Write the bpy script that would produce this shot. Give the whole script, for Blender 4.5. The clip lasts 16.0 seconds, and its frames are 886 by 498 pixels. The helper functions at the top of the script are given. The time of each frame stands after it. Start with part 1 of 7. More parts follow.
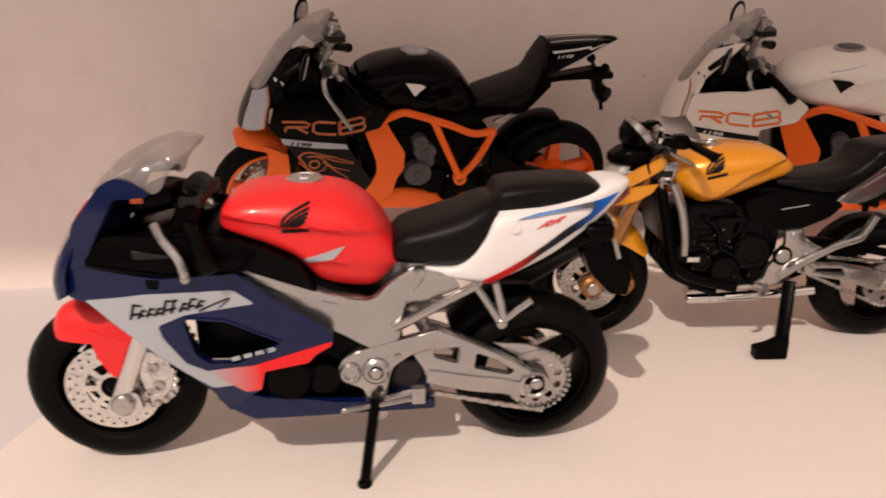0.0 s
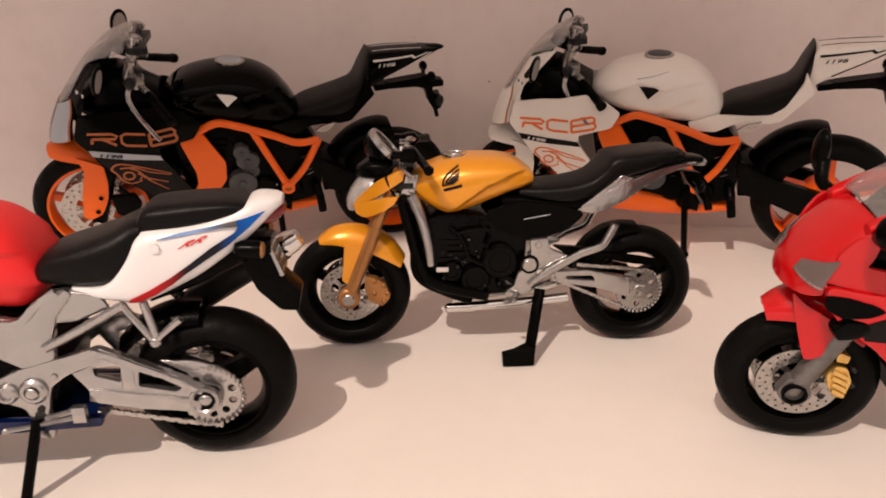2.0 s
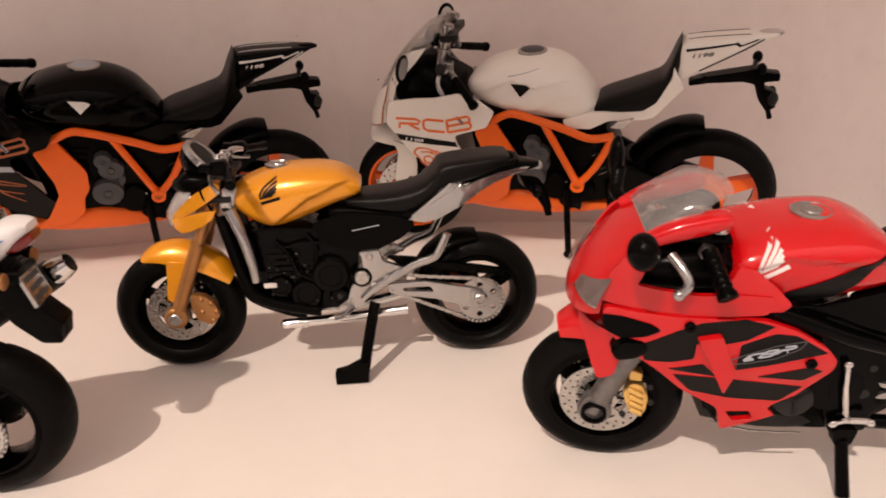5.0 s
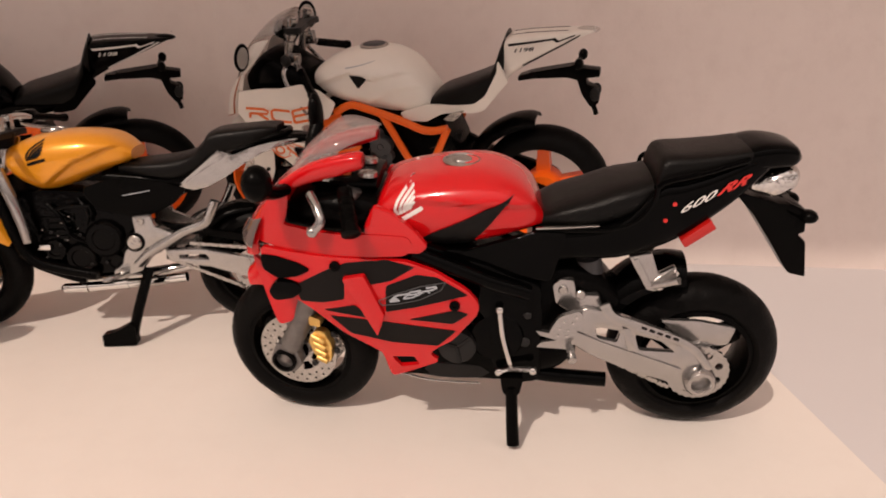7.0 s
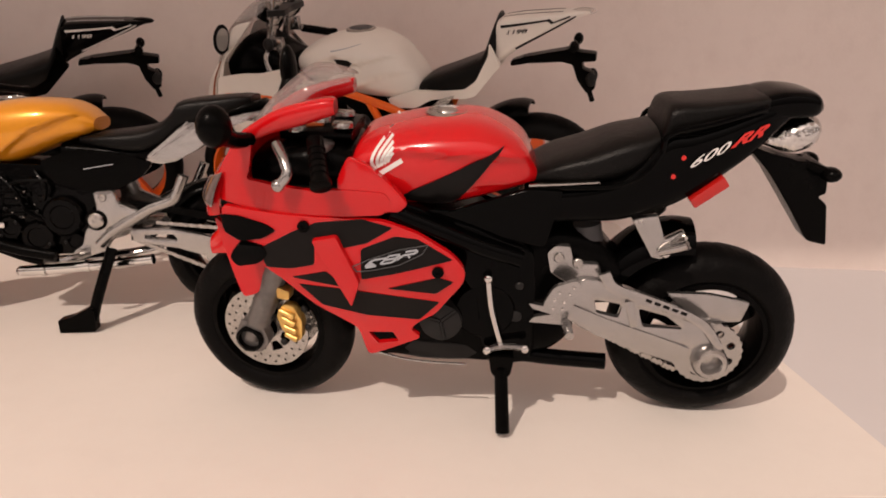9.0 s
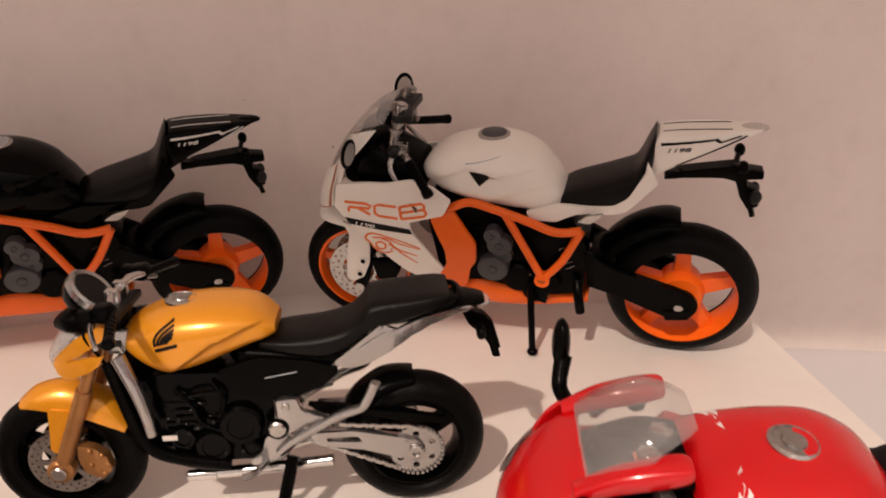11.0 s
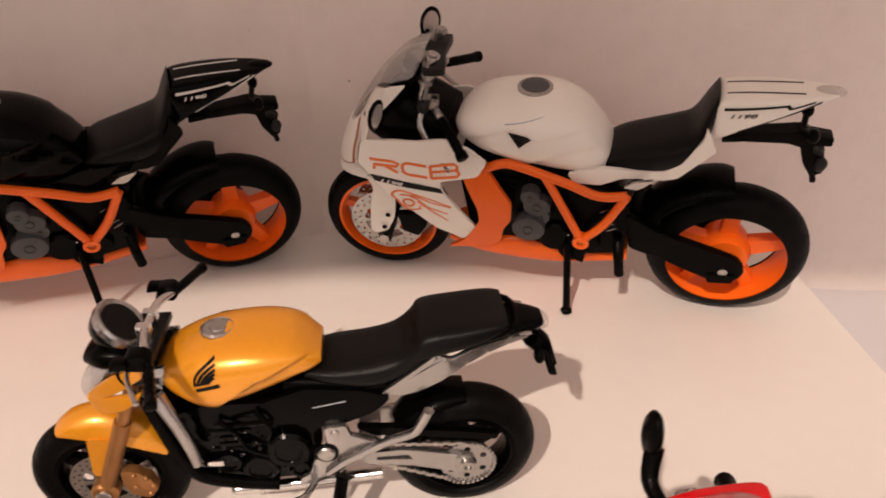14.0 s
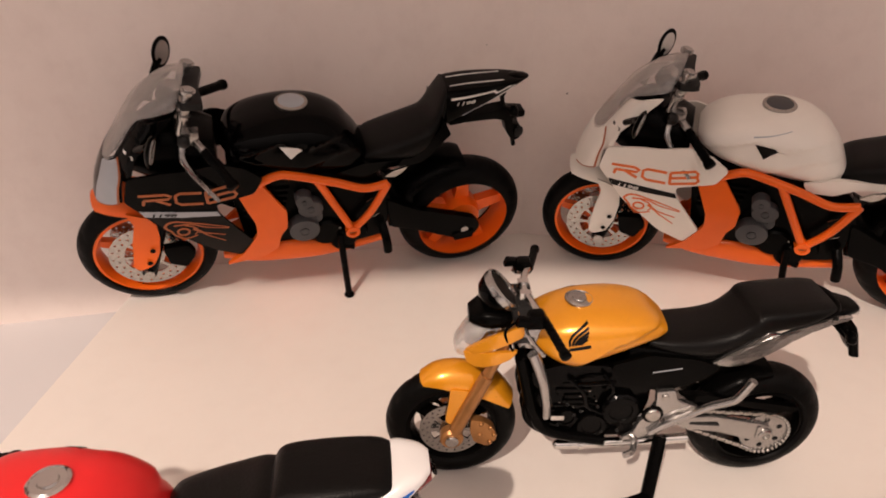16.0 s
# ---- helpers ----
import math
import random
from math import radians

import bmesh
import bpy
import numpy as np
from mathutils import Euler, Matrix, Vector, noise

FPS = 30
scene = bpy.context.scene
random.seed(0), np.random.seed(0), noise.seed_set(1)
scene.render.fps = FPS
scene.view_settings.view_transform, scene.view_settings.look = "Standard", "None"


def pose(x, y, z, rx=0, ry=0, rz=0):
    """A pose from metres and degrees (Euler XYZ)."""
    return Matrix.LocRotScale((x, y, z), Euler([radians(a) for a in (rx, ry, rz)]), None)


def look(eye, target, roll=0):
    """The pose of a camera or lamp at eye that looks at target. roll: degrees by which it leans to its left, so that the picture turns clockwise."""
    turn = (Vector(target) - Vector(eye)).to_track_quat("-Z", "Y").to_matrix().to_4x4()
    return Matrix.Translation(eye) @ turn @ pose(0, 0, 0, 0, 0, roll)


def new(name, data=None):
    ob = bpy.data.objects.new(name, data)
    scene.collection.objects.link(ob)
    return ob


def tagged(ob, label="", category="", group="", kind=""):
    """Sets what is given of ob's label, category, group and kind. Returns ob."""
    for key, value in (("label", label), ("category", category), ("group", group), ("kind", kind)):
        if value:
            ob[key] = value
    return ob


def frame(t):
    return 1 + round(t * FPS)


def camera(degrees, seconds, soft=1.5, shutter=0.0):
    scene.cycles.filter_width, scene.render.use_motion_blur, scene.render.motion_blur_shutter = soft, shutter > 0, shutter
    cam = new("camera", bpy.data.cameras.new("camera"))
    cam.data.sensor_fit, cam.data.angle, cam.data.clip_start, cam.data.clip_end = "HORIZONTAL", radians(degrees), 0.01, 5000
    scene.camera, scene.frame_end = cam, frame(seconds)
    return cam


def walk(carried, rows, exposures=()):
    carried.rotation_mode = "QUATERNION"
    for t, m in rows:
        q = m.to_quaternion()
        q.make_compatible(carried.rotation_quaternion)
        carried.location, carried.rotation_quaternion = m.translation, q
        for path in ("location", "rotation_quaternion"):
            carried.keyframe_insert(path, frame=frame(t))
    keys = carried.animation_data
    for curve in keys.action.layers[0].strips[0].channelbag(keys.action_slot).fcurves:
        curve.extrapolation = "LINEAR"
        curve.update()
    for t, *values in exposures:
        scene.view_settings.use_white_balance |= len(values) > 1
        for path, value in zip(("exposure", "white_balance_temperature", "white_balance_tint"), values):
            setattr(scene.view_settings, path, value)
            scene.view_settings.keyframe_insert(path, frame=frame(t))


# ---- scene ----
from mathutils.bvhtree import BVHTree

# the camera and its way, in decimetres
cam = camera(66.0, 16.0, soft=1.8, shutter=0.35)
PATH = [
    (0, (0.1995, 0.1375, 0.7990), (0.0604, 2.0484, 0.2252), -0.08),
    (0.5, (0.3990, 0.1536, 0.8249), (0.2737, 2.0607, 0.2356), -0.59),
    (1, (0.5488, 0.1463, 0.8411), (0.4112, 2.0528, 0.2528), -0.47),
    (1.5, (0.7321, 0.1513, 0.8462), (0.6181, 2.0618, 0.2658), -0.71),
    (2, (0.8247, 0.1671, 0.8367), (0.7301, 2.0790, 0.2574), -0.56),
    (2.5, (0.9032, 0.2024, 0.8564), (0.8300, 2.1167, 0.2820), -0.80),
    (3, (0.9516, 0.2340, 0.8634), (0.8927, 2.1476, 0.2848), -0.84),
    (3.2, (0.9366, 0.2587, 0.8687), (0.8946, 2.1697, 0.2801), -0.30),
    (5.3, (1.3083, 0.2684, 0.8610), (1.2679, 2.1729, 0.2517), -1.93),
    (5.5, (1.3854, 0.2391, 0.8370), (1.3134, 2.1546, 0.2663), -1.82),
    (6, (1.6280, 0.1756, 0.8098), (1.5833, 2.0952, 0.2502), -0.72),
    (6.5, (1.7444, 0.1324, 0.7714), (1.7019, 2.0561, 0.2257), -0.43),
    (7, (1.8144, 0.1862, 0.7196), (1.7857, 2.1155, 0.1932), -0.09),
    (7.5, (1.8603, 0.2515, 0.6614), (1.8252, 2.1851, 0.1517), 0.20),
    (8, (1.8524, 0.2443, 0.6265), (1.8272, 2.1845, 0.1416), 0.14),
    (8.5, (1.8264, 0.2308, 0.6009), (1.8069, 2.1764, 0.1384), 0.42),
    (9, (1.8305, 0.2851, 0.5948), (1.8219, 2.2287, 0.1233), 0.45),
    (9.5, (1.8215, 0.3298, 0.5949), (1.8335, 2.2710, 0.1136), 0.70),
    (10, (1.6763, 0.3690, 0.6259), (1.6701, 2.3015, 0.1107), 1.42),
    (10.2, (1.5329, 0.4126, 0.7266), (1.5338, 2.3483, 0.2235), 1.06),
    (12.3, (1.2859, 0.8233, 1.2642), (1.2506, 2.6177, 0.3817), -1.84),
    (12.5, (1.2854, 0.8464, 1.2705), (1.2547, 2.6218, 0.3502), -1.61),
    (13, (1.2735, 0.8547, 1.3253), (1.2474, 2.5907, 0.3324), -1.74),
    (13.5, (1.2662, 0.8622, 1.3620), (1.2699, 2.6043, 0.3796), -1.07),
    (14, (1.2183, 0.8485, 1.3543), (1.2305, 2.5989, 0.3869), -0.54),
    (14.5, (0.9490, 0.7997, 1.3418), (0.9253, 2.5446, 0.3646), 0.60),
    (15, (0.7058, 0.7564, 1.3696), (0.6422, 2.5084, 0.4071), 0.74),
    (15.5, (0.5430, 0.7288, 1.3973), (0.4795, 2.4815, 0.4360), 1.15),
    (16, (0.5121, 0.5964, 1.3956), (0.4275, 2.3672, 0.4698), 0.70),
]
DM = 0.1
walk(cam, [(t, look([v * DM for v in eye], [v * DM for v in target], roll)) for t, eye, target, roll in PATH],
     [(0.0, 0.03), (0.5, 0.09), (1.5, 0.12), (3.0, 0.22), (5.5, 0.21), (7.0, 0.05), (9.5, 0.0), (12.5, 0.22), (15.0, 0.18), (16.0, 0.14)])

# ---- light: a warm room lamp in front and to the side, dim room light all round ----
world = bpy.data.worlds.new("room")
scene.world = world
world.use_nodes = True
wn, wl = world.node_tree.nodes, world.node_tree.links.new
wtc, wsep, wramp = wn.new("ShaderNodeTexCoord"), wn.new("ShaderNodeSeparateXYZ"), wn.new("ShaderNodeValToRGB")
wl(wtc.outputs["Generated"], wsep.inputs[0])
wl(wsep.outputs["Z"], wramp.inputs[0])
wramp.color_ramp.elements[0].position, wramp.color_ramp.elements[0].color = 0.0, (0.19, 0.146, 0.13, 1)
wramp.color_ramp.elements[1].position, wramp.color_ramp.elements[1].color = 0.75, (0.98, 0.81, 0.735, 1)
mid = wramp.color_ramp.elements.new(0.22)
mid.color = (0.38, 0.303, 0.27, 1)
wl(wramp.outputs[0], wn["Background"].inputs[0])
wn["Background"].inputs[1].default_value = 1.36
lamp_data = bpy.data.lights.new("room_lamp", "AREA")
lamp_data.shape, lamp_data.size, lamp_data.energy, lamp_data.color = "DISK", 0.035, 29.3, (1.0, 0.815, 0.69)
lamp = new("room_lamp", lamp_data)
lamp.matrix_world = look((0.07 - 0.50, 0.20 - 1.30, 1.45), (0.07, 0.20, 0.0))


# ---- materials ----
def material(name, color, rough=0.5, metal=0.0, coat=0.0, vary=0.08, scale=200.0, bump=0.0, bscale=1500.0, spec=0.5, flake=0.0, scratch=0.0):
    """Paint, plastic, rubber or metal with fine uneven tone, uneven gloss and grain."""
    m = bpy.data.materials.new(name)
    m.use_nodes = True
    nt = m.node_tree
    n, link = nt.nodes, nt.links.new
    b = n["Principled BSDF"]
    b.inputs["Metallic"].default_value = metal
    b.inputs["Specular IOR Level"].default_value = spec
    b.inputs["Coat Weight"].default_value = coat
    b.inputs["Coat Roughness"].default_value = 0.08
    tc = n.new("ShaderNodeTexCoord")
    n1 = n.new("ShaderNodeTexNoise")
    n1.inputs["Scale"].default_value, n1.inputs["Detail"].default_value = scale, 6.0
    link(tc.outputs["Object"], n1.inputs["Vector"])
    mix = n.new("ShaderNodeMix")
    mix.data_type, mix.blend_type = "RGBA", "MIX"
    lo = [c * (1 - vary) for c in color]
    hi = [min(1, c * (1 + vary)) for c in color]
    mix.inputs["A"].default_value, mix.inputs["B"].default_value = (*lo, 1), (*hi, 1)
    link(n1.outputs["Fac"], mix.inputs["Factor"])
    out = mix.outputs["Result"]
    if flake:
        v = n.new("ShaderNodeTexVoronoi")
        v.inputs["Scale"].default_value = 6000.0
        link(tc.outputs["Object"], v.inputs["Vector"])
        m2 = n.new("ShaderNodeMix")
        m2.data_type, m2.blend_type = "RGBA", "OVERLAY"
        m2.inputs["Factor"].default_value = flake
        link(out, m2.inputs["A"])
        link(v.outputs["Color"], m2.inputs["B"])
        out = m2.outputs["Result"]
    link(out, b.inputs["Base Color"])
    n2 = n.new("ShaderNodeTexNoise")
    n2.inputs["Scale"].default_value, n2.inputs["Detail"].default_value = scale * 2.3, 4.0
    link(tc.outputs["Object"], n2.inputs["Vector"])
    mr = n.new("ShaderNodeMapRange")
    uneven = 0.03 if metal > 0.5 else 0.05 if rough < 0.35 else 0.15
    mr.inputs["To Min"].default_value, mr.inputs["To Max"].default_value = rough * (1 - uneven), min(1, rough * (1 + uneven))
    link(n2.outputs["Fac"], mr.inputs["Value"])
    link(mr.outputs["Result"], b.inputs["Roughness"])
    if bump:
        n3 = n.new("ShaderNodeTexNoise")
        n3.inputs["Scale"].default_value, n3.inputs["Detail"].default_value = bscale, 3.0
        link(tc.outputs["Object"], n3.inputs["Vector"])
        bp = n.new("ShaderNodeBump")
        bp.inputs["Strength"].default_value, bp.inputs["Distance"].default_value = bump, 0.0003
        link(n3.outputs["Fac"], bp.inputs["Height"])
        link(bp.outputs["Normal"], b.inputs["Normal"])
    return m


def clear(name, color, rough=0.08, mixin=0.25):
    """Clear moulded plastic."""
    m = bpy.data.materials.new(name)
    m.use_nodes = True
    n, link = m.node_tree.nodes, m.node_tree.links.new
    n.remove(n["Principled BSDF"])
    tr, gl, df = n.new("ShaderNodeBsdfTransparent"), n.new("ShaderNodeBsdfGlossy"), n.new("ShaderNodeBsdfDiffuse")
    tr.inputs[0].default_value = (*color, 1)
    df.inputs[0].default_value = (*[c * 0.75 for c in color], 1)
    gl.inputs["Roughness"].default_value = rough
    lw, fr = n.new("ShaderNodeLayerWeight"), n.new("ShaderNodeMapRange")
    fr.inputs["From Min"].default_value, fr.inputs["To Min"].default_value, fr.inputs["To Max"].default_value = 0.35, 0.035, 0.40
    link(lw.outputs["Facing"], fr.inputs["Value"])
    a, b = n.new("ShaderNodeMixShader"), n.new("ShaderNodeMixShader")
    a.inputs[0].default_value = mixin
    link(tr.outputs[0], a.inputs[1])
    link(df.outputs[0], a.inputs[2])
    link(fr.outputs[0], b.inputs[0])
    link(a.outputs[0], b.inputs[1])
    link(gl.outputs[0], b.inputs[2])
    link(b.outputs[0], n["Material Output"].inputs[0])
    return m


FORKGREY = material("weathered_fork_metal", (0.17, 0.16, 0.155), 0.38, metal=0.75, vary=0.45, scale=420.0, bump=0.5, bscale=700)
RUBBER = material("tyre_rubber", (0.0026, 0.0023, 0.0022), 0.45, vary=0.35, bump=0.3, spec=0.07)
BLACK = material("black_plastic", (0.0014, 0.0013, 0.0012), 0.26, vary=0.3, bump=0.18, spec=0.05)
GLOSSBLACK = material("gloss_black", (0.0008, 0.0008, 0.0008), 0.10, vary=0.2, bump=0.08, bscale=500, spec=0.07)
SATIN = material("satin_black_seat", (0.003, 0.0027, 0.0025), 0.36, vary=0.25, bump=0.35, bscale=2500, spec=0.14)
GREYPLASTIC = material("dark_grey_plastic", (0.012, 0.0115, 0.0115), 0.42, vary=0.2, spec=0.2)
MIDGREY = material("grey_plastic", (0.07, 0.07, 0.074), 0.5, vary=0.12, spec=0.25)
SILVER = material("silver_paint", (0.41, 0.395, 0.385), 0.22, metal=0.92, vary=0.12, scale=350, bump=0.35, bscale=380)
CHROME = material("chrome", (0.66, 0.64, 0.62), 0.10, metal=1.0, vary=0.06, bump=0.4, bscale=420)
CAST = material("chromed_casting", (0.60, 0.58, 0.56), 0.13, metal=1.0, vary=0.5, scale=1400, bump=1.6, bscale=600)
STEEL = material("brake_steel", (0.42, 0.40, 0.38), 0.22, metal=0.95, vary=0.3, scale=900, bump=0.8, bscale=700)
GOLD = material("gold_metal", (0.36, 0.165, 0.055), 0.36, metal=0.6, vary=0.3, bump=0.5, bscale=700)
BRASS = material("pale_gold_metal", (0.74, 0.47, 0.14), 0.30, metal=0.6, vary=0.3, bump=0.5, bscale=700)
RED = material("gloss_red_paint", (0.52, 0.0035, 0.006), 0.18, coat=0.5, vary=0.06, bump=0.05, bscale=350, spec=0.3)
ROSSO = material("light_red_paint", (0.74, 0.020, 0.022), 0.38, coat=0.15, vary=0.06, spec=0.3)
BLUE = material("deep_blue_paint", (0.0021, 0.0071, 0.0475), 0.20, coat=0.15, vary=0.15, bump=0.05, bscale=400, spec=0.25)
WHITE = material("white_paint", (0.86, 0.815, 0.75), 0.35, coat=0.3, vary=0.03)
BRIGHTWHITE = material("bright_white_paint", (0.76, 0.745, 0.74), 0.33, coat=0.3, vary=0.03)
PALEGREY = material("pale_grey_print", (0.37, 0.395, 0.43), 0.35, vary=0.08)
YELLOW = material("golden_yellow_paint", (0.72, 0.285, 0.010), 0.28, metal=0.25, coat=0.5, vary=0.05, scale=900, bump=0.06, bscale=500, spec=0.45)
ORANGE = material("orange_paint", (0.86, 0.135, 0.008), 0.36, coat=0.2, vary=0.05, spec=0.3)
ORANGEPRINT = material("orange_print", (0.80, 0.17, 0.03), 0.45, vary=0.1)
BROWNPRINT = material("dull_orange_print", (0.38, 0.10, 0.025), 0.45, vary=0.1)
CHARCOAL = material("charcoal_print", (0.0068, 0.0056, 0.0052), 0.4, coat=0.0, spec=0.12, vary=0.15)
INK = material("black_print", (0.004, 0.0036, 0.0035), 0.4, vary=0.2, spec=0.15)
WHITEPRINT = material("white_print", (0.72, 0.70, 0.68), 0.45, vary=0.05)
REDPRINT = material("red_print", (0.60, 0.02, 0.015), 0.4, vary=0.08)
MAROON = material("maroon_plastic", (0.42, 0.008, 0.006), 0.30, coat=0.2, vary=0.1)
TAILRED = material("dark_red_lamp", (0.16, 0.006, 0.006), 0.25, coat=0.3, vary=0.2)


def fading_print(name, fore, back, x0, x1):
    """A print that fades from one colour to another along the bike."""
    m = material(name, fore, 0.42, vary=0.05, spec=0.2)
    n, link = m.node_tree.nodes, m.node_tree.links.new
    b = n["Principled BSDF"]
    tc, sep, mr, mx = n.new("ShaderNodeTexCoord"), n.new("ShaderNodeSeparateXYZ"), n.new("ShaderNodeMapRange"), n.new("ShaderNodeMix")
    mx.data_type = "RGBA"
    link(tc.outputs["Object"], sep.inputs[0])
    link(sep.outputs["X"], mr.inputs["Value"])
    mr.inputs["From Min"].default_value, mr.inputs["From Max"].default_value = x0 * 0.001, x1 * 0.001
    link(mr.outputs["Result"], mx.inputs["Factor"])
    mx.inputs["A"].default_value, mx.inputs["B"].default_value = (*fore, 1), (*back, 1)
    link(mx.outputs["Result"], b.inputs["Base Color"])
    return m


FADINGRED = fading_print("red_to_grey_print", (0.74, 0.020, 0.022), (0.37, 0.395, 0.43), 52.0, 62.0)
FADINGEDGE = fading_print("red_to_black_print", (0.010, 0.004, 0.004), (0.50, 0.012, 0.012), 1.0, 7.0)
STRIPEBLUE = fading_print("blue_to_black_print", (0.002, 0.095, 0.42), (0.005, 0.005, 0.010), -11.0, -5.0)
STRIPEGREY = fading_print("grey_to_blue_print", (0.09, 0.085, 0.09), (0.13, 0.25, 0.52), -7.0, -1.0)
LAMPGREY = material("grey_lamp_glass", (0.115, 0.085, 0.08), 0.14, coat=0.4, vary=0.25, scale=120.0, spec=0.4)
ENGINEBLACK = material("engine_black", (0.0010, 0.0009, 0.0009), 0.17, vary=0.3, bump=0.75, bscale=330, spec=0.09)
SCREEN = clear("moulded_screen_plastic", (0.90, 0.885, 0.875), mixin=0.13)
HAZY = clear("hazy_clear_plastic", (0.92, 0.90, 0.89), mixin=0.2)
SMOKE = clear("smoked_plastic", (0.80, 0.76, 0.74), mixin=0.22)
LENS = clear("headlamp_lens", (0.9, 0.88, 0.87), mixin=0.28)
MIRROR = material("mirror_face", (0.62, 0.60, 0.58), 0.22, metal=0.6, vary=0.03)

# ---- building tools: bike parts are drawn in millimetres, x ahead, y to the bike's own left, z up ----
MM = 0.001


def part(name, bm, mat, parent, label="", sharp=38.0, bevel=0.0, scale=MM):
    """Links a bmesh as one mesh object under a thing or a part."""
    if bevel:
        edges = [e for e in bm.edges if len(e.link_faces) == 2 and e.calc_face_angle(0) > radians(35)]
        bmesh.ops.bevel(bm, geom=edges, offset=bevel, segments=2, affect="EDGES", profile=0.6)
    bmesh.ops.recalc_face_normals(bm, faces=bm.faces)
    for f in bm.faces:
        f.smooth = True
    for e in bm.edges:
        if len(e.link_faces) == 2 and e.calc_face_angle(0) > radians(sharp):
            e.smooth = False
    bmesh.ops.scale(bm, vec=(scale,) * 3, verts=bm.verts)
    me = bpy.data.meshes.new(name)
    bm.to_mesh(me)
    bm.free()
    me.materials.append(mat)
    ob = new(name, me)
    ob.parent = parent
    if label:
        tagged(ob, label)
    return ob


def curve_pts(pts, n=6, closed=False):
    """A smooth line through points (Catmull-Rom)."""
    p = [Vector(q) for q in pts]
    if n <= 1 or len(p) < 3:
        return p
    out, m = [], len(p)
    for i in range(m if closed else m - 1):
        if closed:
            a, b, c, d = p[(i - 1) % m], p[i], p[(i + 1) % m], p[(i + 2) % m]
        else:
            a, b, c, d = p[max(i - 1, 0)], p[i], p[i + 1], p[min(i + 2, m - 1)]
        for k in range(n):
            t = k / n
            out.append(0.5 * ((2 * b) + (c - a) * t + (2 * a - 5 * b + 4 * c - d) * t * t + (3 * b - a - 3 * c + d) * t ** 3))
    if not closed:
        out.append(p[-1])
    return out


def rounded(poly, r=1.0, n=3):
    """A polygon with its corners rounded off."""
    p = [Vector(q) for q in poly]
    out, m = [], len(p)
    for i in range(m):
        a, b, c = p[i - 1], p[i], p[(i + 1) % m]
        u, v = a - b, c - b
        k = min(r, u.length * 0.45, v.length * 0.45)
        s, e = b + u.normalized() * k, b + v.normalized() * k
        for j in range(n + 1):
            t = j / n
            out.append((1 - t) ** 2 * s + 2 * t * (1 - t) * b + t * t * e)
    return out


def circle(cx, cz, r, n=20, r2=None):
    return [(cx + r * math.cos(2 * math.pi * i / n), cz + (r2 or r) * math.sin(2 * math.pi * i / n)) for i in range(n)]


def lathe(profile, cx=0.0, cz=0.0, n=48, bm=None, y0=0.0, closed=True):
    """Turns a closed profile of (radius, y) round the axle that runs along y through (cx, cz)."""
    bm = bm or bmesh.new()
    rings = []
    for i in range(n):
        a = 2 * math.pi * i / n
        rings.append([bm.verts.new((cx + r * math.cos(a), y + y0, cz + r * math.sin(a))) for r, y in profile])
    m = len(profile)
    for i in range(n):
        p, q = rings[i], rings[(i + 1) % n]
        for j in range(m if closed else m - 1):
            k = (j + 1) % m
            bm.faces.new((p[j], q[j], q[k], p[k]))
    bmesh.ops.remove_doubles(bm, verts=bm.verts, dist=1e-4)
    return bm


def tube(pts, r, n=8, smooth=5, bm=None, r1=None, flat=1.0):
    """A rod along a smooth line, with closed ends; r1: its radius at the far end."""
    bm = bm or bmesh.new()
    p = curve_pts(pts, smooth)
    r1 = r if r1 is None else r1
    rings, up = [], None
    for i, q in enumerate(p):
        t = (p[min(i + 1, len(p) - 1)] - p[max(i - 1, 0)]).normalized()
        if up is None:
            up = t.orthogonal().normalized()
        up = (up - t * up.dot(t)).normalized()
        side = t.cross(up)
        k = r + (r1 - r) * i / max(1, len(p) - 1)
        rings.append([bm.verts.new(q + k * (math.cos(2 * math.pi * j / n) * up + flat * math.sin(2 * math.pi * j / n) * side)) for j in range(n)])
    for a, b in zip(rings, rings[1:]):
        for j in range(n):
            bm.faces.new((a[j], a[(j + 1) % n], b[(j + 1) % n], b[j]))
    bm.faces.new(rings[0][::-1])
    bm.faces.new(rings[-1])
    return bm


def outline_fill(loops, bm=None):
    """Fills a flat outline in x and z, with holes, at y = 0."""
    bm = bm or bmesh.new()
    edges = []
    for loop in loops:
        vs = [bm.verts.new((q[0], 0, q[1])) for q in loop]
        edges += [bm.edges.new((vs[i - 1], vs[i])) for i in range(len(vs))]
    bmesh.ops.triangle_fill(bm, use_beauty=True, use_dissolve=False, edges=edges, normal=(0, -1, 0))
    return bm


def plate(outer, y0, y1, holes=(), bm=None):
    """A flat piece cut to an outline in side view, from y0 to y1."""
    one = outline_fill([outer, *holes])
    if holes:
        extra = [f for f in one.faces if any(inside(h, f.calc_center_median()) for h in holes)]
        bmesh.ops.delete(one, geom=extra, context="FACES")
    got = bmesh.ops.extrude_face_region(one, geom=one.faces[:])
    for v in one.verts:
        v.co.y = y0
    for v in got["geom"]:
        if isinstance(v, bmesh.types.BMVert):
            v.co.y = y1
    return merge(bm, one)


def inside(loop, p):
    x, z, hit = p.x, p.z, False
    for i in range(len(loop)):
        (ax, az), (bx, bz) = loop[i - 1][:2], loop[i][:2]
        if (az > z) != (bz > z) and x < (bx - ax) * (z - az) / (bz - az) + ax:
            hit = not hit
    return hit


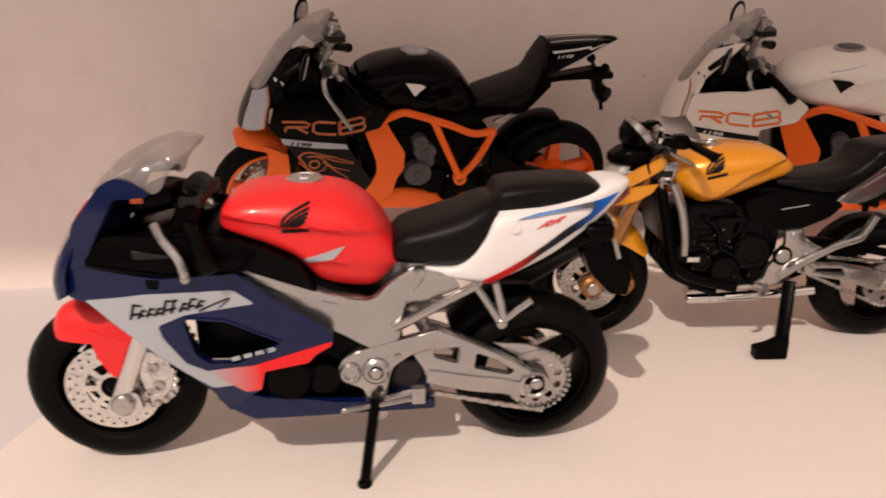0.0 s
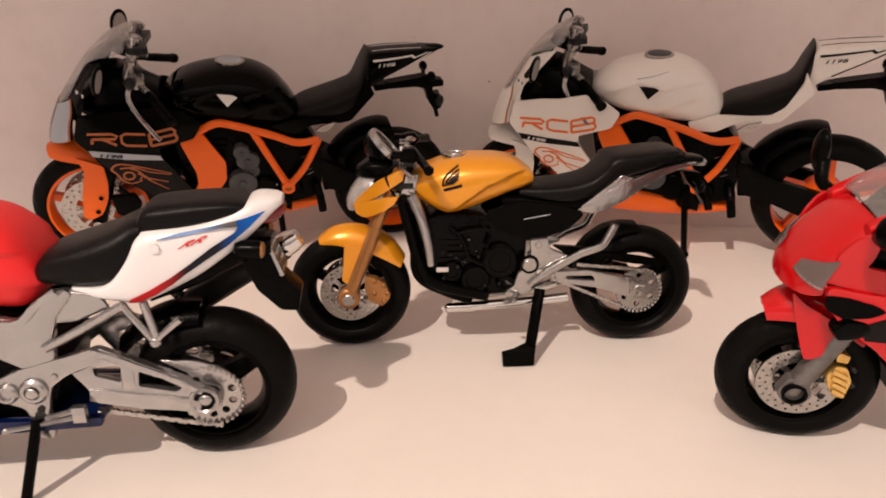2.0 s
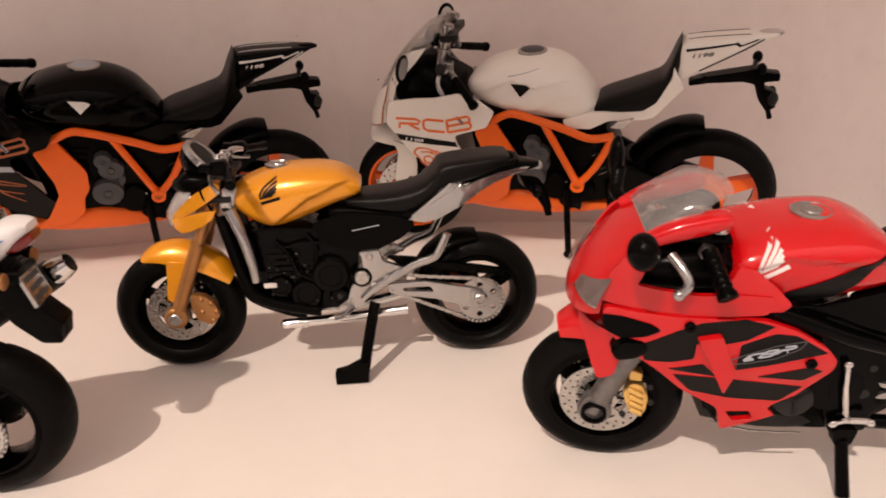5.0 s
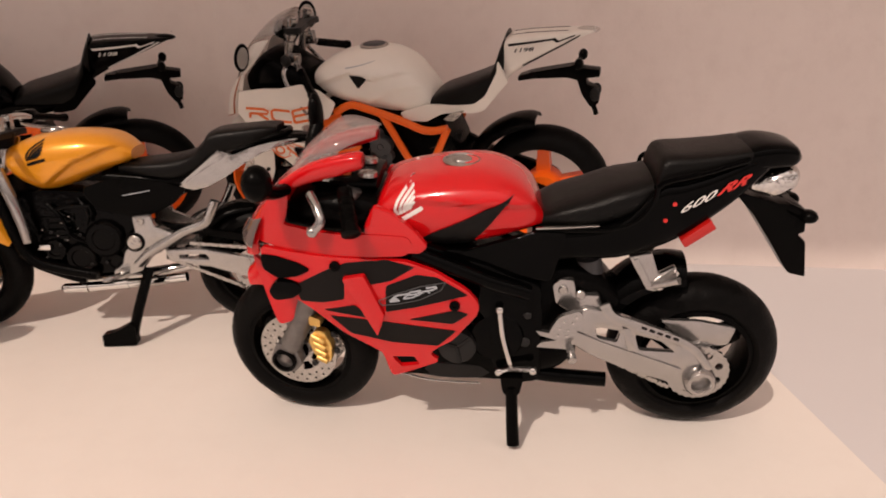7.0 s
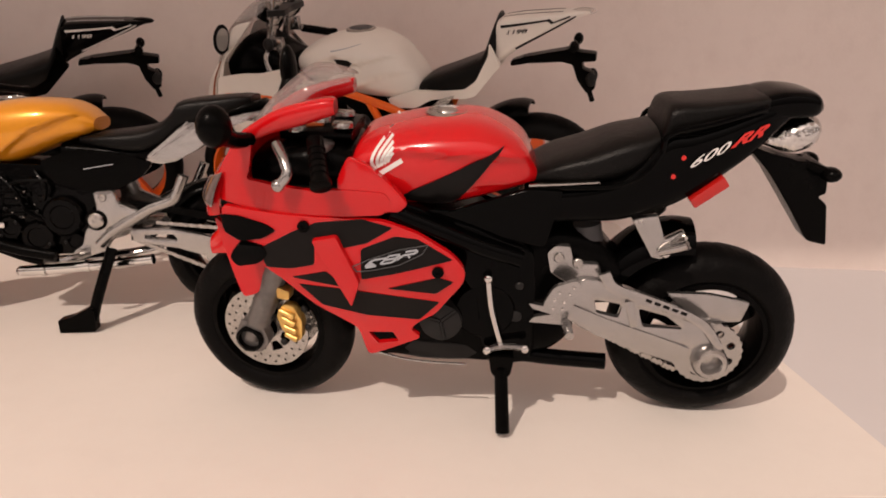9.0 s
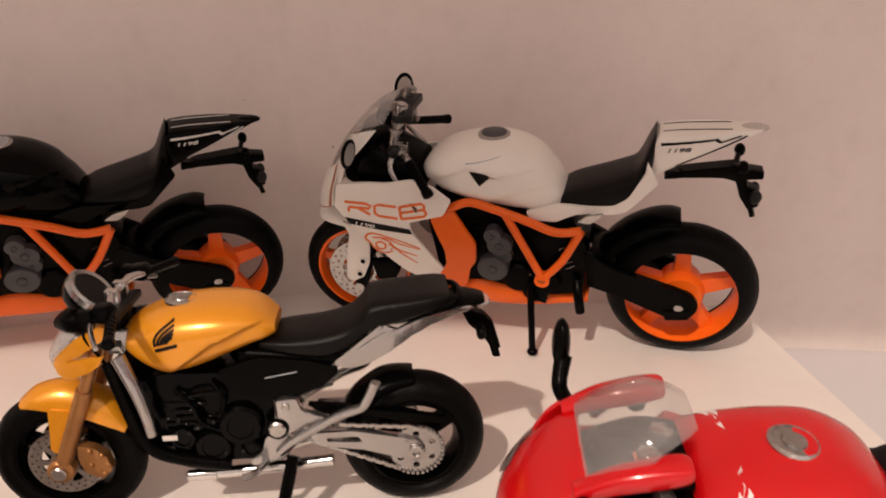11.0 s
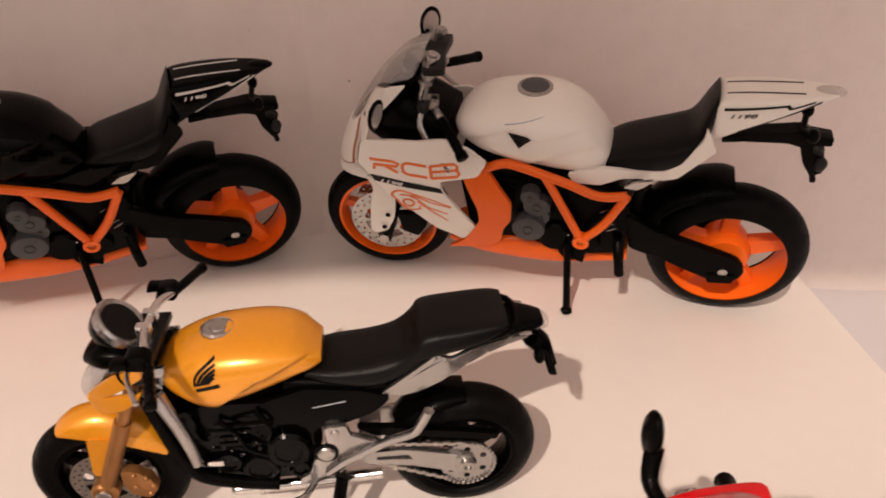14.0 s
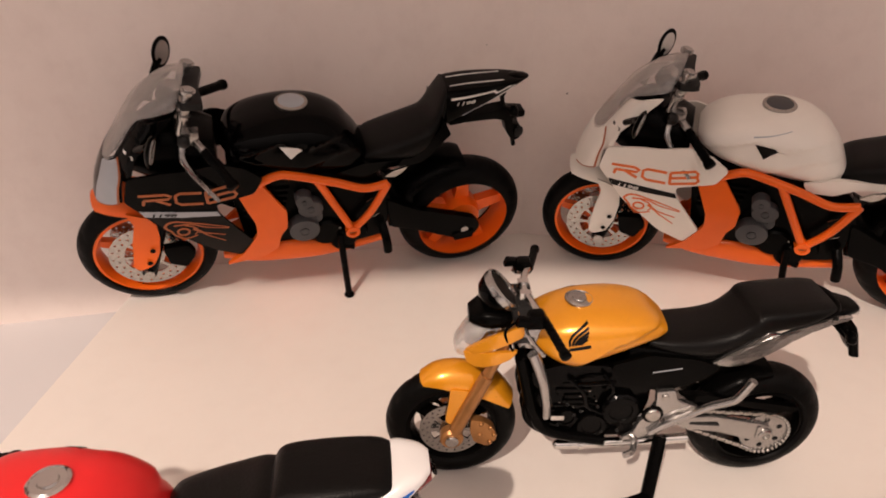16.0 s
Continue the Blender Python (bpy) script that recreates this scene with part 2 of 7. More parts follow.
def merge(bm, one):
    if bm is None:
        return one
    me = bpy.data.meshes.new("tmp")
    one.to_mesh(me)
    one.free()
    bm.from_mesh(me)
    bpy.data.meshes.remove(me)
    return bm


def skin(outer, surface, thick=0.8, lift=0.0, side=1, holes=(), cell=3.0, bm=None):
    """A shell panel cut to an outline in side view and laid on a surface y = surface(x, z); side: 1 left, -1 right."""
    one = outline_fill([outer, *holes])
    if holes:
        extra = [f for f in one.faces if any(inside(h, f.calc_center_median()) for h in holes)]
        bmesh.ops.delete(one, geom=extra, context="FACES")
    for _ in range(7):
        long = [e for e in one.edges if e.calc_length() > cell * 1.4]
        if not long:
            break
        bmesh.ops.subdivide_edges(one, edges=long, cuts=1)
        bmesh.ops.triangulate(one, faces=[f for f in one.faces if len(f.verts) > 3])
        bmesh.ops.beautify_fill(one, faces=one.faces, edges=[e for e in one.edges if not e.is_boundary])
    got = bmesh.ops.extrude_face_region(one, geom=one.faces[:])
    top = {v for v in got["geom"] if isinstance(v, bmesh.types.BMVert)}
    for v in one.verts:
        y = surface(v.co.x, v.co.z) + lift
        v.co.y = side * (y if v in top else y - thick)
    return merge(bm, one)


def loft(sections, n=24, bm=None, y0=0.0, smooth=4):
    """A closed body along x. Each section: x, bottom z, top z, half width, squareness (2 round, 4 boxy), height share of the widest line."""
    bm = bm or bmesh.new()
    secs = [tuple(s) + (2.5, 0.5)[len(s) - 4:] if len(s) < 6 else tuple(s) for s in sections]
    rows = [[s[k] for k in range(6)] for s in secs]
    line = []
    for i in range(len(rows) - 1):
        a, b, c, d = rows[max(i - 1, 0)], rows[i], rows[i + 1], rows[min(i + 2, len(rows) - 1)]
        for k in range(smooth):
            t = k / smooth
            line.append([0.5 * (2 * q + (r - p) * t + (2 * p - 5 * q + 4 * r - s) * t * t + (3 * q - p - 3 * r + s) * t ** 3) for p, q, r, s in zip(a, b, c, d)])
    line.append(rows[-1])
    rings = []
    for x, zb, zt, hw, pw, wl in line:
        zm = zb + (zt - zb) * wl
        ring = []
        for j in range(n):
            a = 2 * math.pi * j / n
            c, s = math.cos(a), math.sin(a)
            y = hw * math.copysign(abs(c) ** (2 / pw), c)
            h = (zt - zm) if s > 0 else (zm - zb)
            z = zm + h * math.copysign(abs(s) ** (2 / pw), s)
            ring.append(bm.verts.new((x, y0 + y, z)))
        rings.append(ring)
    for a, b in zip(rings, rings[1:]):
        for j in range(n):
            bm.faces.new((a[j], a[(j + 1) % n], b[(j + 1) % n], b[j]))
    for ring in (rings[0][::-1], rings[-1]):
        bm.faces.new(ring)
    return bm


def ball(cx, cy, cz, r, ry=None, rz=None, n=14, bm=None):
    one = bmesh.new()
    bmesh.ops.create_uvsphere(one, u_segments=n, v_segments=n // 2 + 1, radius=1.0)
    for v in one.verts:
        v.co = Vector((cx + v.co.x * r, cy + v.co.y * (ry or r), cz + v.co.z * (rz or r)))
    return merge(bm, one)


def block(x0, x1, y0, y1, z0, z1, bm=None):
    return plate([(x0, z0), (x1, z0), (x1, z1), (x0, z1)], y0, y1, bm=bm)


def turned(bm, pivot, rot):
    """Turns a bmesh about a pivot (degrees, Euler XYZ)."""
    m = Matrix.Translation(pivot) @ pose(0, 0, 0, *rot) @ Matrix.Translation([-v for v in pivot])
    bmesh.ops.transform(bm, matrix=m, verts=bm.verts)
    return bm


def bike_pose(x, y, yaw, lean, rear, half):
    """Where a bike stands on its stand: rear axle over (x, y), turned and leaning to its own left."""
    h = (rear - half) * math.cos(radians(lean)) + half
    return Matrix.Translation((x * MM, y * MM, h * MM)) @ pose(0, 0, 0, 0, 0, 180 + yaw) @ pose(0, 0, 0, -lean) @ Matrix.Translation((0, 0, -rear * MM))


def bike(name, label, m):
    root = tagged(new(name), label, "toy motorcycle", "model motorcycles on the board")
    root.empty_display_size = 0.02
    root.matrix_world = m
    return root


def tyre_profile(r, half, rim_r):
    """The cross-section of a tyre: round tread, straight side, bead."""
    out = []
    for i in range(15):
        a = -math.pi * 0.5 + math.pi * i / 14
        out.append((r - half * 0.95 + half * 0.95 * math.cos(a), half * math.sin(a)))
    return out + [(rim_r + 0.4, half * 0.92), (rim_r, half * 0.8), (rim_r, -half * 0.8), (rim_r + 0.4, -half * 0.92)]


def tread_cut(bm, cx, cz, r, half):
    """Presses slanting grooves into a tyre's tread."""
    for v in bm.verts:
        d = math.hypot(v.co.x - cx, v.co.z - cz)
        across = abs(v.co.y) / half
        if d < r - half * 0.75 or across < 0.1 or across > 0.93:
            continue
        turn = math.atan2(v.co.z - cz, v.co.x - cx) / (2 * math.pi) * 18 + across * 0.9
        if turn % 1.0 < 0.13:
            k = (d - r * 0.022) / d
            v.co.x, v.co.z = cx + (v.co.x - cx) * k, cz + (v.co.z - cz) * k
    return bm


def wheel(root, name, cx, cz, r, half, rim_r, rim_mat, spokes, disc_r, label, steer=0.0, pivot=None, double=True, disc_mat=None, disc_in=None,
          spoke_w=1.7, hub=0.24):
    """A wheel: spoked rim with tyre, hub and drilled brake discs."""
    def place(bm):
        return turned(bm, pivot or (cx, 0, cz), (0, 0, steer)) if steer else bm
    rim = lathe([(rim_r + 0.1, half * 0.85), (rim_r - 0.9, half * 0.9), (rim_r - 1.5, half * 0.6), (rim_r - 2.0, 0.5), (rim_r - 2.0, -0.5),
                 (rim_r - 1.5, -half * 0.6), (rim_r - 0.9, -half * 0.9), (rim_r + 0.1, -half * 0.85)], cx, cz, 56)
    hub_r = rim_r * hub
    rim_ob = part(name, place(rim), rim_mat, root, label)
    core = lathe([(0, half * 0.8), (hub_r, half * 0.8), (hub_r * 1.15, half * 0.4), (hub_r * 1.15, -half * 0.4), (hub_r, -half * 0.8), (0, -half * 0.8)], cx, cz, 24)
    part("hub", place(core), rim_mat, rim_ob)
    for i in range(spokes):
        a = 2 * math.pi * (i + 0.25) / spokes
        c, s = math.cos(a), math.sin(a)
        w0, w1 = spoke_w * 1.25, spoke_w * 0.85
        loop = [(cx + c * u - s * w, cz + s * u + c * w) for u, w in ((hub_r * 0.8, -w0), (rim_r - 1.6, -w1), (rim_r - 1.6, w1), (hub_r * 0.8, w0))]
        part("spoke", place(plate(loop, -half * 0.28, half * 0.28)), rim_mat, rim_ob)
    tyre = tread_cut(lathe(tyre_profile(r, half, rim_r), cx, cz, 144), cx, cz, r, half)
    part("tyre", place(tyre), RUBBER, rim_ob, "black rubber tyre")
    for k, side in enumerate((1, -1) if double else (1,)):
        if not disc_r:
            break
        y = side * half * 0.95
        inner = disc_in or disc_r * 0.62
        holes = [circle(cx, cz, inner, 32)]
        count = 22
        for i in range(count):
            for rr, off in ((0.90, 0.0), (0.76, 0.5)):
                a = 2 * math.pi * (i + off) / count
                holes.append(circle(cx + disc_r * rr * math.cos(a), cz + disc_r * rr * math.sin(a), disc_r * 0.034, 6))
        d = plate(circle(cx, cz, disc_r, 48), y - 0.22 * side, y + 0.22 * side, holes)
        lathe([(inner * 0.62, y - 0.3), (inner * 0.62, y + 0.3), (inner * 0.45, y + 0.3), (inner * 0.45, y - 0.3)], cx, cz, 24, d)
        for i in range(8):
            a = 2 * math.pi * i / 8
            c, s = math.cos(a), math.sin(a)
            loop = [(cx + c * u - s * w, cz + s * u + c * w) for u, w in ((inner * 0.55, -0.5), (inner * 1.04, -0.7), (inner * 1.04, 0.7), (inner * 0.55, 0.5))]
            plate(loop, y - 0.25, y + 0.25, bm=d)
        part("brake_disc", place(d), disc_mat or STEEL, rim_ob, "drilled bright metal brake disc")
    return rim_ob


def sprocket(root, cx, cz, r, y, mat=None, teeth=30, holes=8):
    loop = []
    for i in range(teeth * 2):
        a = math.pi * i / teeth
        k = r if i % 2 else r * 0.955
        loop.append((cx + k * math.cos(a), cz + k * math.sin(a)))
    cut = [circle(cx, cz, r * 0.36, 20)]
    for i in range(holes):
        a = 2 * math.pi * (i + 0.5) / holes
        cut.append(circle(cx + r * 0.68 * math.cos(a), cz + r * 0.68 * math.sin(a), r * 0.13, 8))
    return part("sprocket", plate(loop, y - 0.35, y + 0.35, cut), mat or SILVER, root, "silver toothed chain sprocket")


def chain_run(a, b, y, bm, step=1.15, r=0.5):
    """A run of chain: overlapping link plates from a to b."""
    (ax, az), (bx, bz) = a, b
    length = math.hypot(bx - ax, bz - az)
    count = max(2, int(length / step))
    ux, uz = (bx - ax) / length, (bz - az) / length
    for i in range(count):
        x, z = ax + ux * (i + 0.5) * length / count, az + uz * (i + 0.5) * length / count
        wy = 0.12 if i % 2 else -0.12
        loop = [(x + ux * u - uz * w, z + uz * u + ux * w) for u, w in ((-0.75, -0.25), (-0.45, -r), (0, -0.3), (0.45, -r), (0.75, -0.25), (0.75, 0.25), (0.45, r), (0, 0.3), (-0.45, r), (-0.75, 0.25))]
        plate(loop, y - 0.3 + wy, y + 0.3 + wy, bm=bm)
    return bm


def chain_wrap(root, cx, cz, r, y, a0, a1, size=0.55):
    """The chain where it runs round a sprocket: a row of rollers."""
    bm, count = bmesh.new(), int(abs(a1 - a0) * math.pi / 180 * r / 1.15)
    for i in range(count + 1):
        a = radians(a0 + (a1 - a0) * i / count)
        ball(cx + r * math.cos(a), y, cz + r * math.sin(a), size, size * 1.2, size, 8, bm)
    return part("chain_loop", bm, STEEL, root, "silver chain round the sprocket")


def bolt(root, x, y, z, r, h, mat, label="", dish=False):
    """A round bolt head whose axis runs across the bike."""
    prof = [(0, 0), (r, 0), (r, h * 0.7), (r * 0.82, h), (r * 0.5 if dish else 0, h)]
    if dish:
        prof += [(r * 0.45, h * 0.3), (0, h * 0.3)]
    return part("bolt", lathe(prof, x, z, 20, y0=y, closed=False), mat, root, label)


def slanted(p, q, w0, w1):
    """A bar outline from p to q, w0 wide at p and w1 wide at q."""
    (ax, az), (bx, bz) = p, q
    k = math.hypot(bx - ax, bz - az)
    nx, nz = -(bz - az) / k, (bx - ax) / k
    return [(ax + nx * w0 / 2, az + nz * w0 / 2), (bx + nx * w1 / 2, bz + nz * w1 / 2), (bx - nx * w1 / 2, bz - nz * w1 / 2), (ax - nx * w0 / 2, az - nz * w0 / 2)]


# ---- the place ----
def surface_material(name, color, rough, vary, speck=0.0, bump=0.05, streak=0.0, relief=0.0):
    """A large plain surface: cloudy tone, fine grain, hanging streaks and a few dark specks."""
    m = material(name, color, rough, vary=vary, scale=14.0, bump=bump, bscale=700.0)
    n, link = m.node_tree.nodes, m.node_tree.links.new
    b = n["Principled BSDF"]
    out = b.inputs["Base Color"].links[0].from_socket
    tc = n.new("ShaderNodeTexCoord")
    if streak:
        for stretch, scale, amount in (((1, 1, 0.5), 16.0, streak * 0.7), ((1, 1, 0.8), 7.0, streak), ((1, 1, 1), 120.0, streak * 0.5)):
            mp, nz, rp, mx = n.new("ShaderNodeMapping"), n.new("ShaderNodeTexNoise"), n.new("ShaderNodeMapRange"), n.new("ShaderNodeMix")
            mp.inputs["Scale"].default_value = stretch
            nz.inputs["Scale"].default_value, nz.inputs["Detail"].default_value, nz.inputs["Roughness"].default_value = scale, 7.0, 0.62
            rp.inputs["From Min"].default_value, rp.inputs["From Max"].default_value = 0.47, 0.75
            rp.inputs["To Max"].default_value = amount
            mx.data_type, mx.blend_type = "RGBA", "MULTIPLY"
            mx.inputs["B"].default_value = (0.60, 0.52, 0.50, 1)
            link(tc.outputs["Object"], mp.inputs["Vector"])
            link(mp.outputs["Vector"], nz.inputs["Vector"])
            link(nz.outputs["Fac"], rp.inputs["Value"])
            link(rp.outputs["Result"], mx.inputs["Factor"])
            link(out, mx.inputs["A"])
            out = mx.outputs["Result"]
    if speck:
        vo, cut, pick, both, mx = n.new("ShaderNodeTexVoronoi"), n.new("ShaderNodeMath"), n.new("ShaderNodeMath"), n.new("ShaderNodeMath"), n.new("ShaderNodeMix")
        vo.inputs["Scale"].default_value = 90.0
        cut.operation, cut.inputs[1].default_value = "LESS_THAN", speck
        sep = n.new("ShaderNodeSeparateColor")
        pick.operation, pick.inputs[1].default_value = "GREATER_THAN", 0.90
        both.operation = "MULTIPLY"
        mx.data_type = "RGBA"
        mx.inputs["B"].default_value = (0.10, 0.07, 0.06, 1)
        link(tc.outputs["Object"], vo.inputs["Vector"])
        link(vo.outputs["Distance"], cut.inputs[0])
        link(vo.outputs["Color"], sep.inputs[0])
        link(sep.outputs[0], pick.inputs[0])
        link(cut.outputs[0], both.inputs[0])
        link(pick.outputs[0], both.inputs[1])
        link(both.outputs[0], mx.inputs["Factor"])
        link(out, mx.inputs["A"])
        out = mx.outputs["Result"]
    link(out, b.inputs["Base Color"])
    return m


BOARD = surface_material("cream_melamine", (0.81, 0.755, 0.705), 0.40, 0.025, streak=0.10)
TABLE = surface_material("white_table", (0.66, 0.64, 0.65), 0.5, 0.02)
WALLPAINT = surface_material("matt_wall_paint", (0.86, 0.762, 0.715), 0.75, 0.04, speck=0.05, bump=0.2, streak=0.22)


def chipboard_material():
    m = material("raw_chipboard", (0.42, 0.30, 0.20), 0.9, vary=0.5, scale=900.0, bump=0.6)
    return m


CHIP = chipboard_material()


def slab(name, x0, x1, y0, y1, z0, z1, mat, label, category, bevel=0.6):
    ob = part(name, block(x0, x1, y0, y1, z0, z1), mat, None, bevel=bevel)
    return tagged(ob, label, category, kind="structure")


slab("ground", -900, 1200, -500, 900, -38, -18, TABLE, "white table top under the board", "table")


def sheet(loop, z0, z1):
    """A flat slab cut to an outline in plan."""
    bm = bmesh.new()
    low, high = [[bm.verts.new((x, y, z)) for x, y in loop] for z in (z0, z1)]
    bm.faces.new(low[::-1])
    bm.faces.new(high)
    for i in range(len(loop)):
        bm.faces.new((low[i - 1], low[i], high[i], high[i - 1]))
    return bm


board = part("shelf_board", sheet([(-80, 99), (258, 119.8), (258, 326), (73, 345), (-80, 298)], -18, 0), BOARD, None, bevel=0.4)
tagged(board, "cream melamine chipboard panel lying on the table", "board", kind="structure")
part("front_edge", sheet([(-79.5, 98.2), (257.5, 119.0), (257.5, 119.9), (-79.5, 99.1)], -17.5, -0.7), CHIP, board, "raw speckled chipboard edge")


def wall_run(name, a, b, label):
    (ax, ay), (bx, by) = a, b
    bm = bmesh.new()
    k = math.hypot(bx - ax, by - ay)
    nx, ny = -(by - ay) / k * 40, (bx - ax) / k * 40
    low = [bm.verts.new((x, y, -18)) for x, y in ((ax, ay), (bx, by), (bx + nx, by + ny), (ax + nx, ay + ny))]
    high = [bm.verts.new((v.co.x, v.co.y, 420)) for v in low]
    bm.faces.new(low[::-1])
    bm.faces.new(high)
    for i in range(4):
        bm.faces.new((low[i], low[(i + 1) % 4], high[(i + 1) % 4], high[i]))
    return tagged(part(name, bm, WALLPAINT, None), label, "wall", kind="structure")


CORNER = (73, 345)
wall_run("wall_west", (-900, 345 - 973 * 0.30), CORNER, "pinkish beige matt painted wall behind the board")
wall_run("wall_east", CORNER, (1200, 345 - 1127 * 0.10), "pinkish beige matt painted wall meeting the other")
# unseen board added overhead, its edge shaped to shade the back of the board
above = part("shelf_above", sheet([(-900, -270), (-231, -128), (-158, -113), (-67, -98.6), (40, -99.5), (130, -105), (1200, -92), (1200, 500), (-900, 500)], 421, 439), BOARD, None, bevel=0.6)
tagged(above, "unseen board added overhead to shade the wall and the back of the panel", "shelf", kind="structure")


def arc_shell(mid, edge, thick=0.7, n=7, t0=0.0, t1=1.0, a0=-90.0, a1=90.0, lift=0.0, smooth=5, fullness=1.0, bm=None):
    """A bowed shell over the bike's middle: mid holds points (x, z) on the middle line, edge points (x, z, half width) down the side.
    t0 to t1 and a0 to a1 (degrees from the middle to the left edge) cut out a patch of it; lift raises it."""
    m = curve_pts([(p[0], p[1], 0) for p in mid], smooth)
    e = curve_pts(edge, smooth)
    count = len(m)
    lo, hi = t0 * (count - 1), t1 * (count - 1)
    steps = max(2, int(round((hi - lo))) + 1)

    def at(line, u):
        i = min(int(u), count - 2)
        return line[i].lerp(line[i + 1], u - i)
    one, outer, inner = bmesh.new(), [], []
    span = max(2, int(round(n * (a1 - a0) / 90.0)))
    for i in range(steps):
        u = lo + (hi - lo) * i / (steps - 1)
        c, s = at(m, u), at(e, u)
        row_o, row_i = [], []
        for j in range(span + 1):
            a = radians(a0 + (a1 - a0) * j / span)
            k = 1 - abs(math.cos(a)) ** fullness
            p = Vector((c.x + (s.x - c.x) * k, s.z * math.sin(a), c.y + (s.y - c.y) * k))
            out = Vector((p.x - s.x, p.y, p.z - s.y))
            out = out.normalized() if out.length > 1e-6 else Vector((0, 1, 0))
            row_o.append(one.verts.new(p + out * lift))
            row_i.append(one.verts.new(p + out * (lift - thick)))
        outer.append(row_o)
        inner.append(row_i)
    for i in range(steps - 1):
        for j in range(span):
            one.faces.new((outer[i][j], outer[i][j + 1], outer[i + 1][j + 1], outer[i + 1][j]))
            one.faces.new((inner[i][j], inner[i + 1][j], inner[i + 1][j + 1], inner[i][j + 1]))
        for j in (0, span):
            one.faces.new((outer[i][j], outer[i + 1][j], inner[i + 1][j], inner[i][j]))
    for i in (0, steps - 1):
        for j in range(span):
            one.faces.new((outer[i][j], inner[i][j], inner[i][j + 1], outer[i][j + 1]))
    return merge(bm, one)


def lettering(text, x, z, size, surface, slant=0.0, tilt=0.0, side=1, lift=0.12, wide=1.0, bold=0.0):
    """Flat lettering that reads from the front of the bike to the rear on its left side."""
    cu = bpy.data.curves.new("text", "FONT")
    cu.body, cu.size, cu.shear, cu.offset = text, size, slant, bold
    ob = bpy.data.objects.new("text", cu)
    me = bpy.data.meshes.new_from_object(ob)
    bm = bmesh.new()
    bm.from_mesh(me)
    bpy.data.objects.remove(ob)
    c, s = math.cos(radians(tilt)), math.sin(radians(tilt))
    for v in bm.verts:
        u, w = v.co.x * wide, v.co.y
        px, pz = x - (u * c - w * s), z + u * s + w * c
        v.co = Vector((px, side * (surface(px, pz) + lift), pz))
    return bm


def ring(loop, width):
    """An outline and the hole that leaves a line of that width."""
    cx, cz = sum(p[0] for p in loop) / len(loop), sum(p[1] for p in loop) / len(loop)
    hole = []
    for x, z in loop:
        d = math.hypot(x - cx, z - cz)
        k = max(0.05, (d - width * 1.25) / d)
        hole.append((cx + (x - cx) * k, cz + (z - cz) * k))
    return loop, [hole]


def flat(points):
    return [(p[0], p[1]) for p in points]


def soft(points, r=1.0, n=3):
    return flat(rounded([(p[0], p[1], 0) for p in points], r, n))


def mirror_glass(root, x, y, z, rx, rz, tilt, turn, stalk, shell=None, face=None):
    """A rear-view mirror: shell, pale face and stalk."""
    sh = ball(0, 0, 0, 1.8, rx * 1.38, rz * 1.32, 18)
    for v in sh.verts:
        if v.co.x < 0:
            v.co.x *= 0.15
    m = Matrix.Translation((x, y, z)) @ pose(0, 0, 0, 0, tilt, turn)
    bmesh.ops.transform(sh, matrix=m, verts=sh.verts)
    tube(stalk, 1.1, 8, 4, sh, r1=1.3)
    ob = part("mirror", sh, shell or BLACK, root)
    fc = bmesh.new()
    ring_v = [fc.verts.new((-0.42, rx * math.cos(a), rz * math.sin(a))) for a in [2 * math.pi * i / 24 for i in range(24)]]
    back = [fc.verts.new((-0.1, v.co.y, v.co.z)) for v in ring_v]
    fc.faces.new(ring_v)
    fc.faces.new(back[::-1])
    for i in range(24):
        fc.faces.new((ring_v[i], ring_v[(i + 1) % 24], back[(i + 1) % 24], back[i]))
    bmesh.ops.transform(fc, matrix=m, verts=fc.verts)
    part("mirror_glass", fc, face or MIRROR, ob, "pale silver mirror face")
    return ob


def stand(root, top, foot, r=1.0, foot_r=1.7, mat=None, label="black folding side stand"):
    bm = tube([top, foot], r, 8, 1)
    ball(*foot, foot_r, foot_r, foot_r * 0.7, 10, bm)
    return part("side_stand", bm, mat or BLACK, root, label)


def turned_rod(a, b, profile, n=14):
    """A round rod from a to b with one continuous turned surface; profile rows: share of the way, radius."""
    a, b = Vector(a), Vector(b)
    t = (b - a).normalized()
    up = t.orthogonal().normalized()
    side = t.cross(up)
    bm = bmesh.new()
    rings = [[bm.verts.new(a.lerp(b, k) + r * (math.cos(2 * math.pi * j / n) * up + math.sin(2 * math.pi * j / n) * side)) for j in range(n)] for k, r in profile]
    for p, q in zip(rings, rings[1:]):
        for j in range(n):
            bm.faces.new((p[j], p[(j + 1) % n], q[(j + 1) % n], q[j]))
    bm.faces.new(rings[0][::-1])
    bm.faces.new(rings[-1])
    return bm


def grip_shape(a, b, r, ribs=6):
    prof = [(0.0, r), (0.2, r)]
    for i in range(ribs):
        k = 0.22 + 0.66 * i / ribs
        prof += [(k, r * 1.07), (k + 0.045, r * 1.07), (k + 0.05, r * 0.98), (k + 0.1, r * 0.98)]
    prof += [(0.93, r * 1.25), (1.03, r * 1.25), (1.05, r * 0.9)]
    return turned_rod(a, b, prof)


def grip(root, a, b, r, name="handlebar_grip", mat=None, ribs=5):
    """A ribbed rubber grip with an end cap."""
    return part(name, grip_shape(a, b, r, ribs), mat or BLACK, root, "black ribbed handlebar grip")


